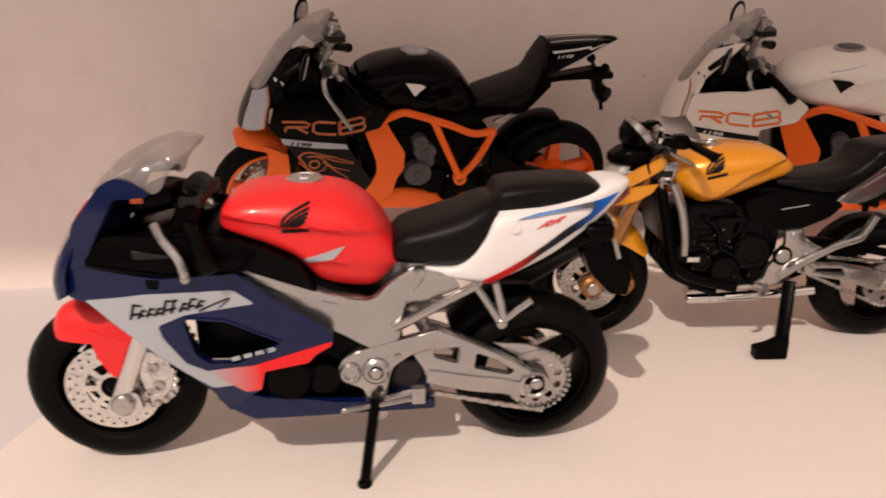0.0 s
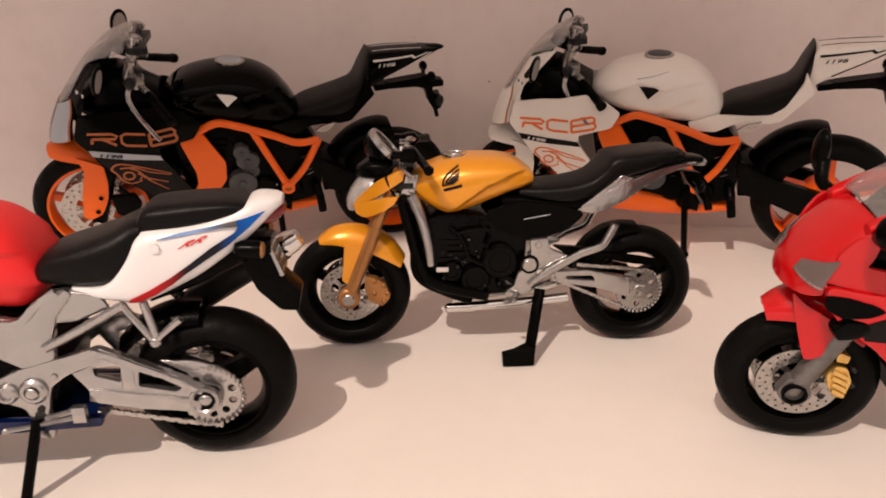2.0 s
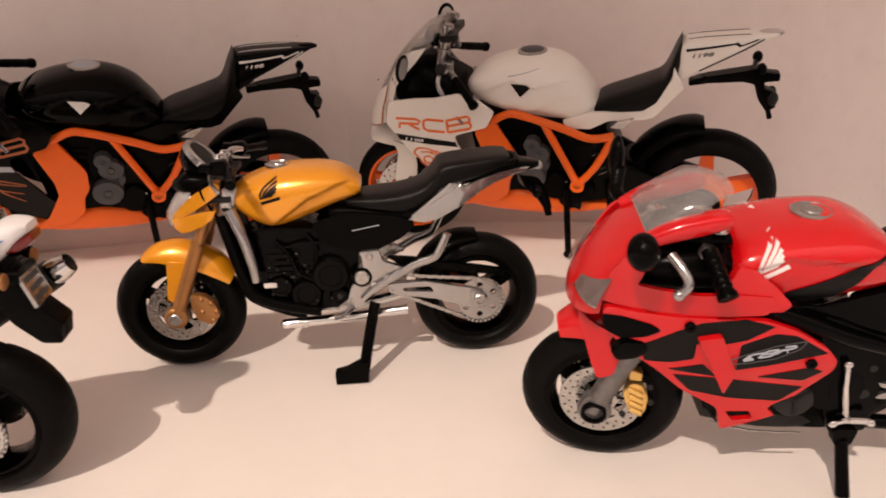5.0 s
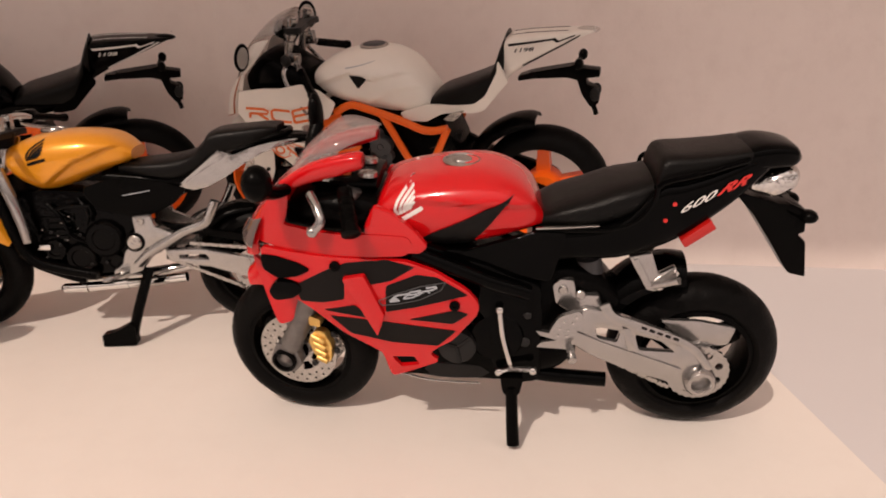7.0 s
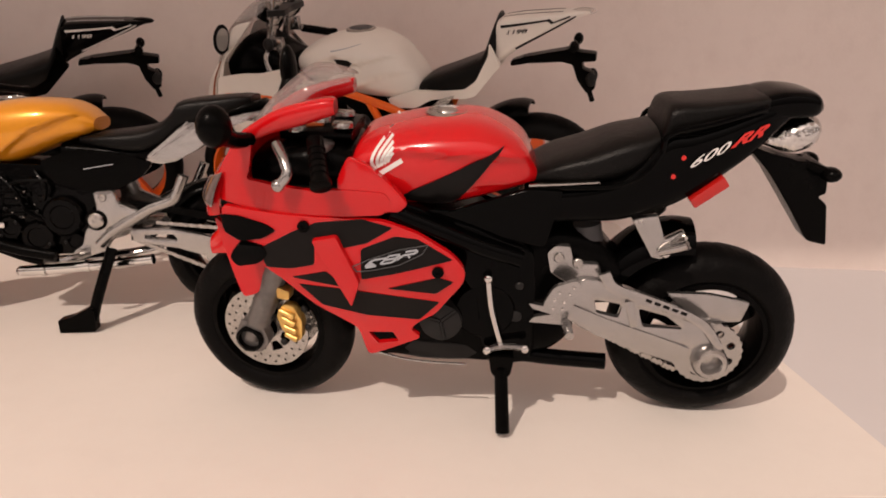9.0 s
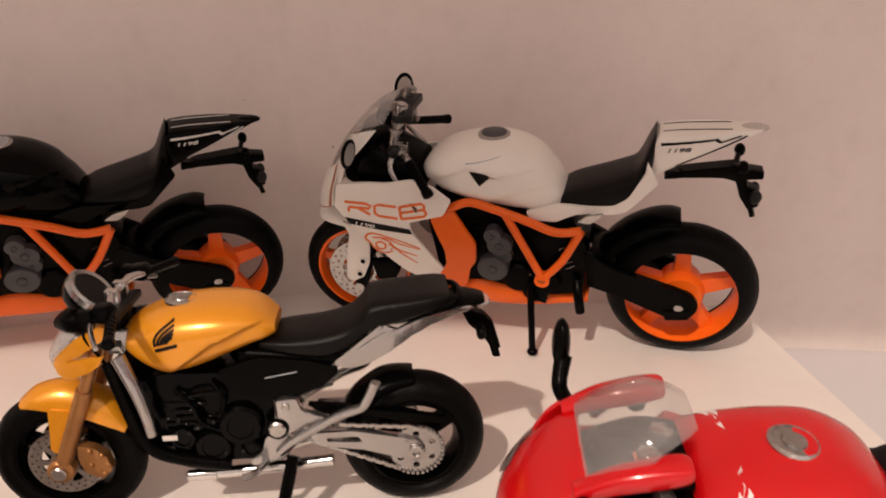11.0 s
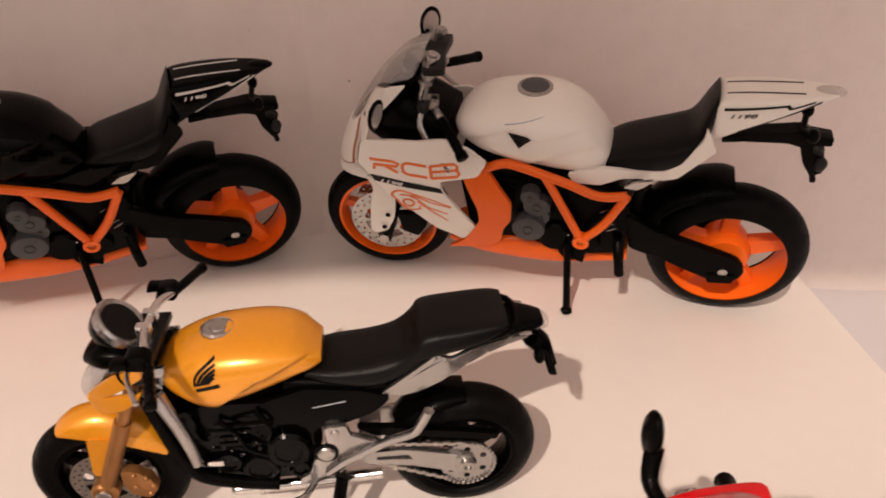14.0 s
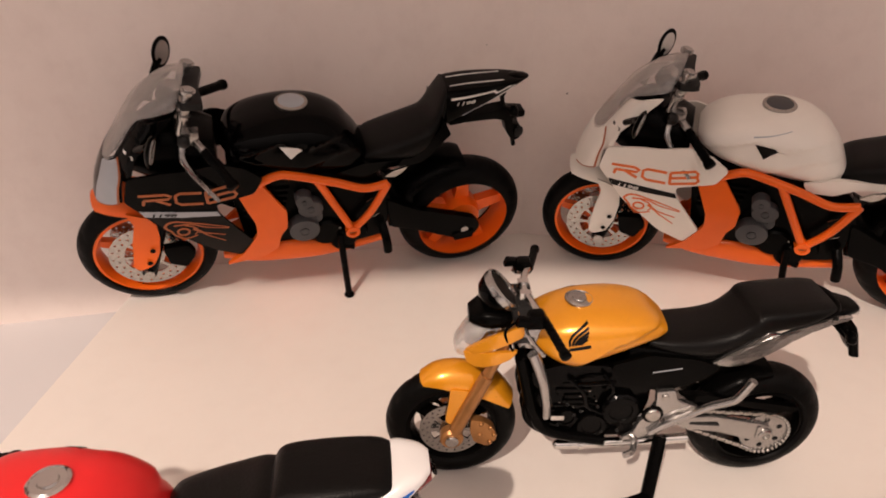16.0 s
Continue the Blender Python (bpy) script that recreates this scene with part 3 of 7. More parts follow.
LETTERS = {
    "R": [[(0, 1), (0.8, 1), (1, 0.8), (0.92, 0.55), (0.1, 0.5)], [(0.5, 0.48), (1.0, 0)], [(0.1, 0.5), (0, 0)]],
    "C": [[(1, 1), (0.18, 1), (0, 0.8), (0, 0.2), (0.18, 0), (1, 0)]],
    "8": [[(0.0, 1), (0.9, 1), (1, 0.8), (0.95, 0.54)], [(0.95, 0.5), (1, 0.2), (0.9, 0), (0, 0)], [(0, 0.52), (0.95, 0.52)], [(0, 0), (0, 1)]],
    "B": [[(0, 0), (0, 1)], [(0.04, 1), (0.8, 1), (0.95, 0.8), (0.8, 0.56)], [(0.04, 0.53), (0.82, 0.53)], [(0.82, 0.50), (1, 0.3), (0.85, 0), (0.04, 0)]],
}


def stroke_letter(letter, quad, width):
    """The strokes of a letter drawn into a four-cornered field: front bottom, rear bottom, rear top, front top."""
    (ax, az), (bx, bz), (cx, cz), (dx, dz) = quad
    for path in LETTERS[letter]:
        pts = [((1 - u) * (1 - w) * ax + u * (1 - w) * bx + u * w * cx + (1 - u) * w * dx,
                (1 - u) * (1 - w) * az + u * (1 - w) * bz + u * w * cz + (1 - u) * w * dz) for u, w in path]
        yield along(pts, width, width, 1)


def fork_leg(root, a, b, y, r0, r1, upper, lower, split=0.5, name="fork_leg"):
    """A telescopic fork leg from the bottom a to the top b (x, z), at y."""
    a3, b3 = Vector((a[0], y, a[1])), Vector((b[0], y, b[1]))
    m = a3.lerp(b3, split)
    ob = part(name, tube([a3, m], r1, 14, 1), lower, root)
    up = tube([m, b3], r0, 14, 1)
    for k in (0.80, 0.88, 0.96):
        p = m.lerp(b3, k)
        tube([p, p + (b3 - m).normalized() * 0.9], r0 * 1.35, 14, 1, up)
    part("fork_tube", up, upper, ob)
    return ob


def laid_on(ob):
    """The outer face of a finished part seen from the bike's left: y at (x, z), for marks laid on it."""
    tree = BVHTree.FromPolygons([v.co for v in ob.data.vertices], [p.vertices for p in ob.data.polygons])

    def at(x, z):
        for dz in (0, -0.4, 0.4, -1.0, 1.0):
            hit = tree.ray_cast(Vector((x * MM, 0.08, (z + dz) * MM)), Vector((0, -1, 0)))
            if hit[0] is not None and hit[0].y > 0:
                return hit[0].y / MM
        return 1.0
    return at


def along(points, width0, width1, n=4):
    """The outline of a tapering stroke along a smooth line in side view."""
    p = curve_pts([(q[0], q[1], 0) for q in points], n)
    left, right = [], []
    for i, q in enumerate(p):
        t = (p[min(i + 1, len(p) - 1)] - p[max(i - 1, 0)]).normalized()
        w = (width0 + (width1 - width0) * i / (len(p) - 1)) / 2
        left.append((q.x - t.y * w, q.y + t.x * w))
        right.append((q.x + t.y * w, q.y - t.x * w))
    return left + right[::-1]


def pinched(bm, p, q, k, soft_edge=1.2):
    """Draws the flanks of a body in below the line p to q (x, z), which leaves a crease."""
    (ax, az), (bx, bz) = p, q
    length = math.hypot(bx - ax, bz - az)
    nx, nz = (bz - az) / length, -(bx - ax) / length
    if nz > 0:
        nx, nz = -nx, -nz
    for v in bm.verts:
        d = ((v.co.x - ax) * nx + (v.co.z - az) * nz) / soft_edge
        d = max(0.0, min(1.0, d))
        v.co.y *= 1 - k * d
    return bm


def drawn_in(bm, xs, zs, k, soft_edge=0.9):
    """Draws the flanks of a body in below a bent line, which leaves a creased facet."""
    for v in bm.verts:
        d = max(0.0, min(1.0, (float(np.interp(v.co.x, xs, zs)) - v.co.z) / soft_edge))
        v.co.y *= 1 - k * d
    return bm


# ---- the two large models by the wall ----
def big_naked_tail_bike(name, label, m, paint, lower, pane, print_mat, stripe, text_mat, tri_mat, line_mat, fender, pane_label, steer):
    root = bike(name, label, m)
    root.scale = (1, 1, 1)
    axle, pv = (118.5, 23.9), (118.5, 0, 23.9)
    # wheels
    rear = wheel(root, "rear_wheel", 0, 25.5, 25.5, 7.4, 19.6, ORANGE, 5, 0, "orange five-spoke rear wheel", double=False, spoke_w=2.4, hub=0.36)
    front = wheel(root, "front_wheel", *axle, 23.9, 5.0, 18.4, ORANGE, 5, 13.6, "orange five-spoke front wheel", steer, pv, disc_in=8.4, spoke_w=1.6)
    # swing arm, rear axle and hugger
    arm = [(33, 45), (21, 38), (4, 32.4), (-3, 30.2), (-6, 26.2), (-4.8, 22), (-0.4, 19.6), (4, 20), (12, 23.6), (21, 27.6), (31, 30.4)]
    sw = plate(soft(arm, 2.0), 8.4, 11.4)
    plate(soft(arm, 2.0), -11.4, -8.4, bm=sw)
    block(22, 31, -8.5, 8.5, 28, 42, bm=sw)
    sw_ob = part("swing_arm", sw, BLACK, root, "black swing arm", bevel=0.5)
    bolt(sw_ob, 0.6, 11.4, 24.6, 1.5, 0.5, SILVER, "silver axle end")
    part("chain_adjuster", plate(soft([(-3, 20.5), (4.5, 19.5), (5.5, 23), (-3.5, 24)], 0.8), 11.3, 12.0), BLACK, sw_ob)
    part("hugger", arc_shell([(2.5, 56.6), (6, 57.2), (12, 56.2), (19, 52.8), (25, 47.4), (29, 40.6)], [(2.0, 53.4, 7.5), (6, 53.4, 8.6), (12, 51.4, 9), (18, 47.4, 9), (23, 42, 9), (26, 35.6, 9)], 0.9), BLACK, root, "black rear mudguard close over the tyre")
    # engine and its covers
    eng = plate(soft([(88, 62), (60, 66), (36, 57), (31, 44), (33, 27), (52, 23), (70, 28), (84, 30)], 3), -10.5, 10.5)
    eng_ob = part("engine", eng, BLACK, root, "black engine block", bevel=0.4)
    for i in range(5):
        part("cooling_fin", block(70 - i * 0.6, 84, 10.2, 11.6, 44 + i * 2.6, 45.2 + i * 2.6), BLACK, eng_ob, bevel=0.2)
    for x, z, r in ((55, 32, 6), (49, 27, 5), (44, 31, 4.2)):
        part("engine_cover", lathe([(0, 10), (r, 10), (r, 11.6), (r * 0.85, 12.5), (0, 12.5)], x, z, 20, closed=False), BLACK, eng_ob, "black engine cover")
    for x, z, r, rz_, h in ((63.6, 37.2, 5.4, 5.0, 15.3), (61.0, 46.6, 4.4, 3.8, 14.2), (63.2, 50.8, 3.0, 3.0, 14.9), (60.0, 42.0, 3.2, 3.0, 13.6)):
        bm = plate(circle(x, z, r, 28, rz_), 9.5, h)
        lathe([(0, h), (r * 0.3, h), (r * 0.3, h + 0.25), (0, h + 0.25)], x, z, 16, bm, closed=False)
        part("engine_cover", bm, MIDGREY, eng_ob, "matt grey round engine cover", bevel=0.4)
    for i in range(4):
        part("engine_bolt", tube([(44 + i * 2.2, 12, 36.5 - i * 0.6), (44 + i * 2.2, 12.9, 36.5 - i * 0.6)], 0.35, 8, 1), STEEL, eng_ob)
    for i in range(5):
        part("spring_coil", tube([(38 - i * 0.6, 11.5, 47 - i * 2.0), (41 - i * 0.6, 12.6, 46.2 - i * 2.0)], 0.22, 6, 1), STEEL, root, "thin bright spring coil")
    part("shock_absorber", tube([(34, 3, 50), (38, 3, 34)], 3.0, 14, 1), GREYPLASTIC, root)
    # trellis frame
    for side in (1, -1):
        y = 14.2 * side
        fr = tube([(78, y * 0.95, 60.5), (71.5, y, 63.8), (66, y, 63.0), (52, y, 58.2), (42, y * 0.98, 54.0), (33.5, y * 0.95, 54.9)], 1.55, 10, 5)
        tube([(58.5, y, 60.0), (46.2, y, 34.4)], 1.45, 10, 1, fr)
        tube([(46.0, y, 34.4), (39.5, y, 42.5), (33.6, y * 0.96, 54.8)], 1.45, 10, 3, fr)
        lathe([(1.4, y - 1.7), (2.6, y - 1.7), (2.6, y + 1.7), (1.4, y + 1.7)], 46.2, 34.2, 20, fr)
        part("frame", fr, ORANGE, root, "orange tubular trellis frame")
        part("frame_bolt", lathe([(0, y + 0.9 * side), (1.5, y + 0.9 * side), (1.5, y + 0.2 * side), (0, y + 0.2 * side)], 46.2, 34.2, 16, closed=False), GOLD, root)
    # tank, seat, tail
    tank_rows = [(88.0, 71, 74.6, 6.5, 2.6, 0.5), (85, 68, 77.8, 11.5, 2.7, 0.45), (79, 64.5, 81.0, 14.6, 2.7, 0.42), (70, 61.5, 83.2, 16, 2.6, 0.40), (62, 59.6, 83.8, 16.2, 2.5, 0.38), (55, 58.4, 82.4, 15.6, 2.5, 0.36),
                 (49, 58.0, 79.0, 14.4, 2.5, 0.35), (44.6, 58.2, 74.2, 12.8, 2.5, 0.36), (41.4, 59.4, 69.4, 10.8, 2.6, 0.4), (39.8, 61, 66, 8.6, 2.6, 0.45)]
    shell = drawn_in(loft(tank_rows, 80, smooth=8), (40, 51, 61, 70, 84, 90), (75.4, 76.2, 74.4, 77.0, 71.6, 70.0), 0.10, 1.0)
    tank = part("fuel_tank", drawn_in(shell, (40, 51, 61, 66, 90), (70.6, 70.0, 66.0, 62.0, 60.0), 0.07, 1.0), paint, root)
    for radius, low, high, mat, label in ((5.4, 0.0, 1.2, STEEL, "round metal filler cap"), (4.3, 1.1, 1.5, PALEGREY if paint is GLOSSBLACK else MIDGREY, "plain grey cap top")):
        cap = lathe([(0, low), (radius, low), (radius, high - 0.3), (radius - 0.4, high), (0, high)], 0, 0, 32, closed=False)
        bmesh.ops.transform(cap, matrix=Matrix.Translation((64.2, 0, 83.0)) @ pose(0, 0, 0, -90, 0, 0) @ Matrix.Scale(-1, 4, (0, 1, 0)), verts=cap.verts)
        part("filler_cap", turned(cap, (64, 0, 84), (0, -2, 0)), mat, tank, label)
    wid = laid_on(tank)
    for side in (1, -1):
        part("badge", skin([(70.0, 75.6), (64.2, 75.4), (62.8, 74.4), (66.6, 70.6)], wid, 0.5, 0.25, side), tri_mat, tank, "small triangular badge")
    if paint is WHITE:
        part("scuff", skin(along([(71, 78.4), (66, 79.2), (60, 80.6)], 0.4, 0.15), wid, 0.15, 0.05), PALEGREY, tank, "grey scuff on the paint")
    seat = part("seat", loft([(43, 60.5, 64, 7.5, 3), (38, 60, 67.6, 10, 3.2), (30, 60.5, 70.4, 11, 3.4), (22, 62, 73.4, 11, 3.4), (17.5, 64.5, 76.2, 10.5, 3.2), (14.4, 69, 84.0, 9, 3.2), (12.4, 76, 89.0, 7, 3)], 28), SATIN, root, "black moulded rider seat")
    for side in (1, -1):
        rail = [(14.5, 80), (10.8, 72.5), (20, 61.4), (24, 60.4), (31, 60.6), (36, 60.0), (42, 56.9), (50, 57.2), (52, 60.5), (42, 63.6), (31.8, 63.4), (23.8, 63.8), (19.5, 67), (14.8, 76)]
        part("seat_rail", skin(soft(rail, 0.8), lambda x, z: 10.8 + 0.05 * max(0, x - 20), 1.4, 0, side), paint, root)
    tl = part("tail_unit", loft([(13.2, 71, 86.0, 7.0, 5, 0.6), (11.2, 73, 87.5, 7.6, 5, 0.6), (5, 77.0, 88.3, 7.6, 5, 0.6), (-3, 81.2, 88.7, 6.8, 5, 0.6), (-10, 84.6, 88.9, 5.2, 5, 0.6), (-15, 87.0, 88.9, 3.6, 4, 0.6), (-17.6, 87.8, 88.8, 2.2, 3, 0.6)], 28), paint, root)
    tw = laid_on(tl)
    for side in (1, -1):
        part("tail_line", skin(slanted((11.0, 85.0), (-5.2, 86.8), 0.9, 0.6), tw, 0.2, 0.18, side), line_mat, tl)
        part("tail_line", skin([(-4.8, 87.3), (-6.2, 86.1), (-11.5, 87.8), (-11.5, 87.3), (-5.6, 85.4), (-4.2, 86.5)], tw, 0.2, 0.18, side), line_mat, tl)
        part("tail_line", skin(slanted((6.2, 77.4), (-13.2, 87.4), 0.8, 0.5), tw, 0.2, 0.2, side), line_mat, tl)
        part("model_number", lettering("1198", 9.6, 82.4, 1.9, tw, 0.25, 4.0, 1, 0.2, 1.9, 0.03), line_mat, tl, "small printed number 1198") if side == 1 else None
    for y0 in (3.0, -3.0):
        part("tail_line", loft([(10.5, 87.5, 87.75, 0.3, 4), (5, 88.2, 88.45, 0.3, 4), (-3, 88.6, 88.85, 0.3, 4), (-9, 88.75, 89.0, 0.3, 4)], 8, y0=y0, smooth=1), line_mat, tl)
    tail_lamp = ball(-15.4, 0, 88.4, 4.2, 2.6, 1.2, 16)
    part("tail_lamp", tail_lamp, LENS if paint is WHITE else GLOSSBLACK, tl)
    # plate holder with lamps
    br = plate(soft([(9, 72.0), (4, 73.6), (-4, 75.0), (-9, 75.8), (-12.5, 76.6), (-14, 75.2), (-20, 74.4), (-20, 71.8), (-15.4, 71.4), (-15.8, 69), (-19.4, 67.6), (-20, 62), (-17, 60.5), (-14, 65), (-12.2, 70.6), (-8.6, 71.6), (3, 71.2), (9, 70.2)], 0.6), -2.6, 2.6)
    br_ob = part("plate_holder", br, BLACK, root, "black tail bracket with indicators", bevel=0.4)
    for side in (1, -1):
        part("indicator", ball(-13.2, 6.6 * side, 77.8, 1.7, 2.6, 2.1, 14, tube([(-11.5, 1, 76), (-13, 6 * side, 77.6)], 0.9, 8, 1)), BLACK, br_ob)
        part("reflector", ball(-18.6, 3.2 * side, 65.6, 1.8, 1.0, 2.6, 12), GREYPLASTIC, br_ob)
    part("plate_stay", tube([(-17.5, 0, 62), (-19, 0, 57)], 0.9, 8, 1), BLACK, br_ob)
    # nose, screen, side fairing
    nose_mid = [(124.8, 70.6), (126.8, 66.6), (128.8, 61.8), (130.2, 56.6)]
    nose_edge = [(118.0, 74.6, 9.6), (117.6, 70.6, 14.6), (118.8, 66, 15.9), (119.6, 60.5, 16.4)]
    nose = part("nose_cowl", arc_shell(nose_mid, nose_edge, 0.9), paint, root)
    for side in (0, 1):
        a0, a1 = (34, 84) if not side else (-84, -34)
        part("lamp_panel", arc_shell(nose_mid, nose_edge, 0.3, t0=0.05, t1=0.97, a0=a0, a1=a1, lift=0.35), pane, nose, pane_label)
        part("panel_line", arc_shell(nose_mid, nose_edge, 0.3, t0=0.975, t1=1.0, a0=a0, a1=a1, lift=0.45), BROWNPRINT, nose)
        part("panel_line", arc_shell(nose_mid, nose_edge, 0.3, t0=0.02, t1=0.99, a0=a1 - 3 if not side else a0, a1=a1 + 1 if not side else a0 + 4, lift=0.45), BROWNPRINT, nose)
    flank = [(121.6, 69.4), (120.0, 73.2), (116.4, 79.0), (112.6, 85.4), (106.0, 88.6), (100.5, 89.6), (105.8, 83.6), (113.2, 76.0), (115.4, 69.4), (118.4, 66.4)]
    flank_y = lambda x, z: 15.9 - 0.11 * max(0, z - 74) - 1.05 * max(0, x - 116.4 + 0.42 * max(0, z - 70) + 0.006 * max(0, z - 70) ** 2) ** 1.25
    part("cowl_flank", skin(soft(flank, 0.8), flank_y, 0.8, 0.0, 1, cell=1.4), paint, nose)
    part("cowl_flank", skin(soft(flank, 0.8), flank_y, 0.8, 0.0, -1, cell=1.4), paint, nose)
    screen = part("windscreen", arc_shell([(95.6, 99.0), (101.0, 97.0), (106.8, 93.0), (114.8, 84.6), (121.0, 76.0), (125.2, 69.6)], [(98.0, 92.4, 8.0), (99.6, 91.0, 11.8), (105.0, 89.6, 12.4), (111.0, 87.2, 10.8), (116.2, 79.6, 9.9), (120.2, 73.0, 9.0)], 0.7, n=9, smooth=7), HAZY, root, "hazy clear plastic windscreen")
    for side in (1, -1):
        part("cowl_mark", skin(slanted((116.4, 77.0), (113.6, 76.6), 0.9, 0.9), flank_y, 0.2, 0.2, side), line_mat, screen, "small dark print")
    # the black hollow of the cockpit and its dials
    part("cockpit", loft([(116, 66, 76, 10, 3), (110, 62, 82, 12, 3), (104, 62, 84, 12.5, 3), (97, 64, 80, 12, 3), (90, 62, 76, 11, 3)], 20), BLACK, root)
    dial = lathe([(0, -2.6), (4.0, -2.6), (4.2, 1.6), (3.6, 2.2), (0, 2.2)], 0, 0, 24, closed=False)
    bmesh.ops.transform(dial, matrix=Matrix.Translation((100.5, 0.5, 90.5)) @ pose(0, 0, 0, 90, 0, 0) @ pose(0, 0, 0, 0, 0, 0), verts=dial.verts)
    dial_ob = part("rev_counter", turned(dial, (100.5, 0, 90.5), (0, -28, 0)), BLACK, root)
    top = lathe([(0, -0.3), (3.2, -0.3), (3.2, 0), (0, 0)], 0, 0, 24, closed=False)
    bmesh.ops.transform(top, matrix=Matrix.Translation((100.5, 0.5, 93.4)) @ pose(0, 0, 0, 90, 0, 0), verts=top.verts)
    part("dial_face", turned(top, (100.5, 0, 90.5), (0, -28, 0)), STEEL, dial_ob, "pale dial face")
    side_w = lambda x, z: 16.9 - 0.0035 * (z - 60) ** 2 * (1 if z < 60 else 0.6) - 0.004 * max(0, x - 112) ** 2 * 2
    side_poly = [(119.4, 60.5), (117, 69.5), (106, 70.8), (99, 70.8), (89.5, 72.6), (82, 70), (76.2, 65.2), (79.5, 59.2), (92, 55.6), (91.4, 51), (81.4, 35.0), (86.2, 27.2), (95.8, 32.4), (103.2, 40.4), (110.0, 46.8), (115.8, 55.8)]
    low_poly = [(115.8, 56.2), (104.5, 54.4), (92.0, 52.6), (91.0, 50.6), (81.8, 35.2), (86.3, 27.9), (95.5, 32.8), (102.8, 40.8), (109.6, 47.2)]
    for side in (1, -1):
        fr = part("side_fairing", skin(soft(side_poly, 1.2), side_w, 1.0, 0, side), paint, root)
        part("lower_print", skin(soft(low_poly, 0.8), side_w, 0.25, 0.1, side), lower, fr)
        st = [(115.6, 56.2), (104.5, 54.4), (92.0, 52.7), (91.2, 50.7), (103.2, 51.7), (114.4, 53.6)]
        part("stripe", skin(st, side_w, 0.25, 0.25, side), stripe, fr)
        # the type mark, broad slanting strokes
        fields = [("R", [(113.8, 58.8), (105.8, 58.0), (105.0, 62.4), (114.8, 62.8)]),
                  ("C", [(104.0, 57.8), (95.8, 57.1), (95.8, 61.8), (103.8, 62.5)]),
                  ("8", [(94.4, 57.0), (85.0, 58.9), (85.8, 64.0), (94.6, 61.9)])]
        for letter, quad in fields:
            for k, stroke in enumerate(stroke_letter(letter, quad, 0.95)):
                part("type_stroke", skin(stroke, side_w, 0.25, 0.25 + 0.02 * k, side), print_mat, fr)
        # a line drawing of flying flames round an eye
        strokes = [([(109.4, 47.6), (108.0, 49.4), (105.0, 49.8), (97.5, 47.6), (89.1, 44.6)], 0.9, 0.3), ([(106.4, 48.0), (101.1, 48.0), (96.5, 45.8), (89.2, 44.1)], 0.6, 0.3),
                   ([(100.6, 45.6), (98.0, 43.6), (96.5, 41.6), (90.9, 37.3)], 0.9, 0.25), ([(98.8, 43.6), (95.6, 42.4), (90.6, 40.8)], 0.6, 0.25), ([(109.4, 47.6), (107.6, 45.4), (106.4, 43.0), (103.4, 41.0), (99.6, 42.2)], 0.7, 0.4),
                   ([(103.0, 47.8), (100.4, 46.6), (99.2, 44.6), (100.4, 42.6)], 0.5, 0.4)]
        for k, (path, w0, w1) in enumerate(strokes):
            part("flame_mark", skin(along(path, w0, w1), side_w, 0.2, 0.26 + 0.015 * k, side, cell=2.0), print_mat, fr)
        lp, hole = ring(circle(103.8, 44.6, 2.2, 16, 2.0), 0.55)
        part("flame_mark", skin(lp, side_w, 0.2, 0.36, side, hole), print_mat, fr)
        if side == 1:
            part("model_number", lettering("1198", 112.8, 53.6, 1.9, side_w, 0.15, -7.5, 1, 0.45, 2.1, 0.05), text_mat, fr, "small printed number 1198")
        # orange cheek and belly
        ck = [(84.8, 56.6), (77.2, 60.6), (69.2, 47), (69.5, 39.5), (72.0, 35.6), (73.2, 28.8), (78, 24.6), (92, 22.6), (85.6, 28), (80, 38.2), (80.3, 44)]
        part("cheek_panel", skin(soft(ck, 1.0), lambda x, z: 15.2 - 0.006 * (z - 45) ** 2 + 0.06 * (x - 76), 1.6, 0, side), ORANGE, root, "orange panel between fairing and engine")
    part("belly_pan", loft([(93, 20.6, 23.4, 8, 4), (82, 19.4, 27, 11.5, 4), (70, 18.6, 30, 12.5, 4), (58, 18.2, 28, 12, 4), (45, 18.8, 24.6, 10, 4), (31, 20.4, 24.2, 8, 4)], 24), ORANGE, root, "orange belly pan")
    # front end, turned with the wheel
    def st_(bm):
        return turned(bm, pv, (0, 0, steer)) if steer else bm
    for side in (1, -1):
        y = 8.2 * side
        lo, up = (119.4, 18.6), (94.6, 96.2)
        leg = part("fork_leg", st_(tube([(lo[0], y, lo[1]), (108, y, 54)], 2.6, 16, 1)), BLACK, root, "black lower fork leg")
        tb = tube([(108, y, 54), (up[0], y, up[1])], 1.6, 16, 1)
        for z0 in (86, 88.6, 91.2, 94.6):
            x0 = 94.6 + (96.2 - z0) * 0.318
            tube([(x0, y, z0), (x0 - 0.35, y, z0 + 1.1)], 2.3, 16, 1, tb)
        part("fork_tube", st_(tb), SILVER, leg, "silver fork tube with stepped clamps")
        bolt_b = lathe([(0, y + 2.2 * side), (1.8, y + 2.2 * side), (1.8, y + 3.4 * side), (0, y + 3.4 * side)], 119.0, 20.5, 18, closed=False)
        part("axle_nut", st_(bolt_b), STEEL, leg)
        cal = plate(soft([(112.5, 33), (104, 33.5), (101.8, 28.5), (105.6, 22.5), (111.2, 25)], 1.2), y + 0.5 * side, y + 3.4 * side)
        part("brake_caliper", st_(cal), BLACK, leg, bevel=0.4)
        guard = [(121.6, 50.4), (112.8, 46.4), (112.4, 39), (113.6, 31.5), (116.4, 25.6), (121, 23.6), (123.2, 25.2), (121.6, 36.5), (119.6, 45)]
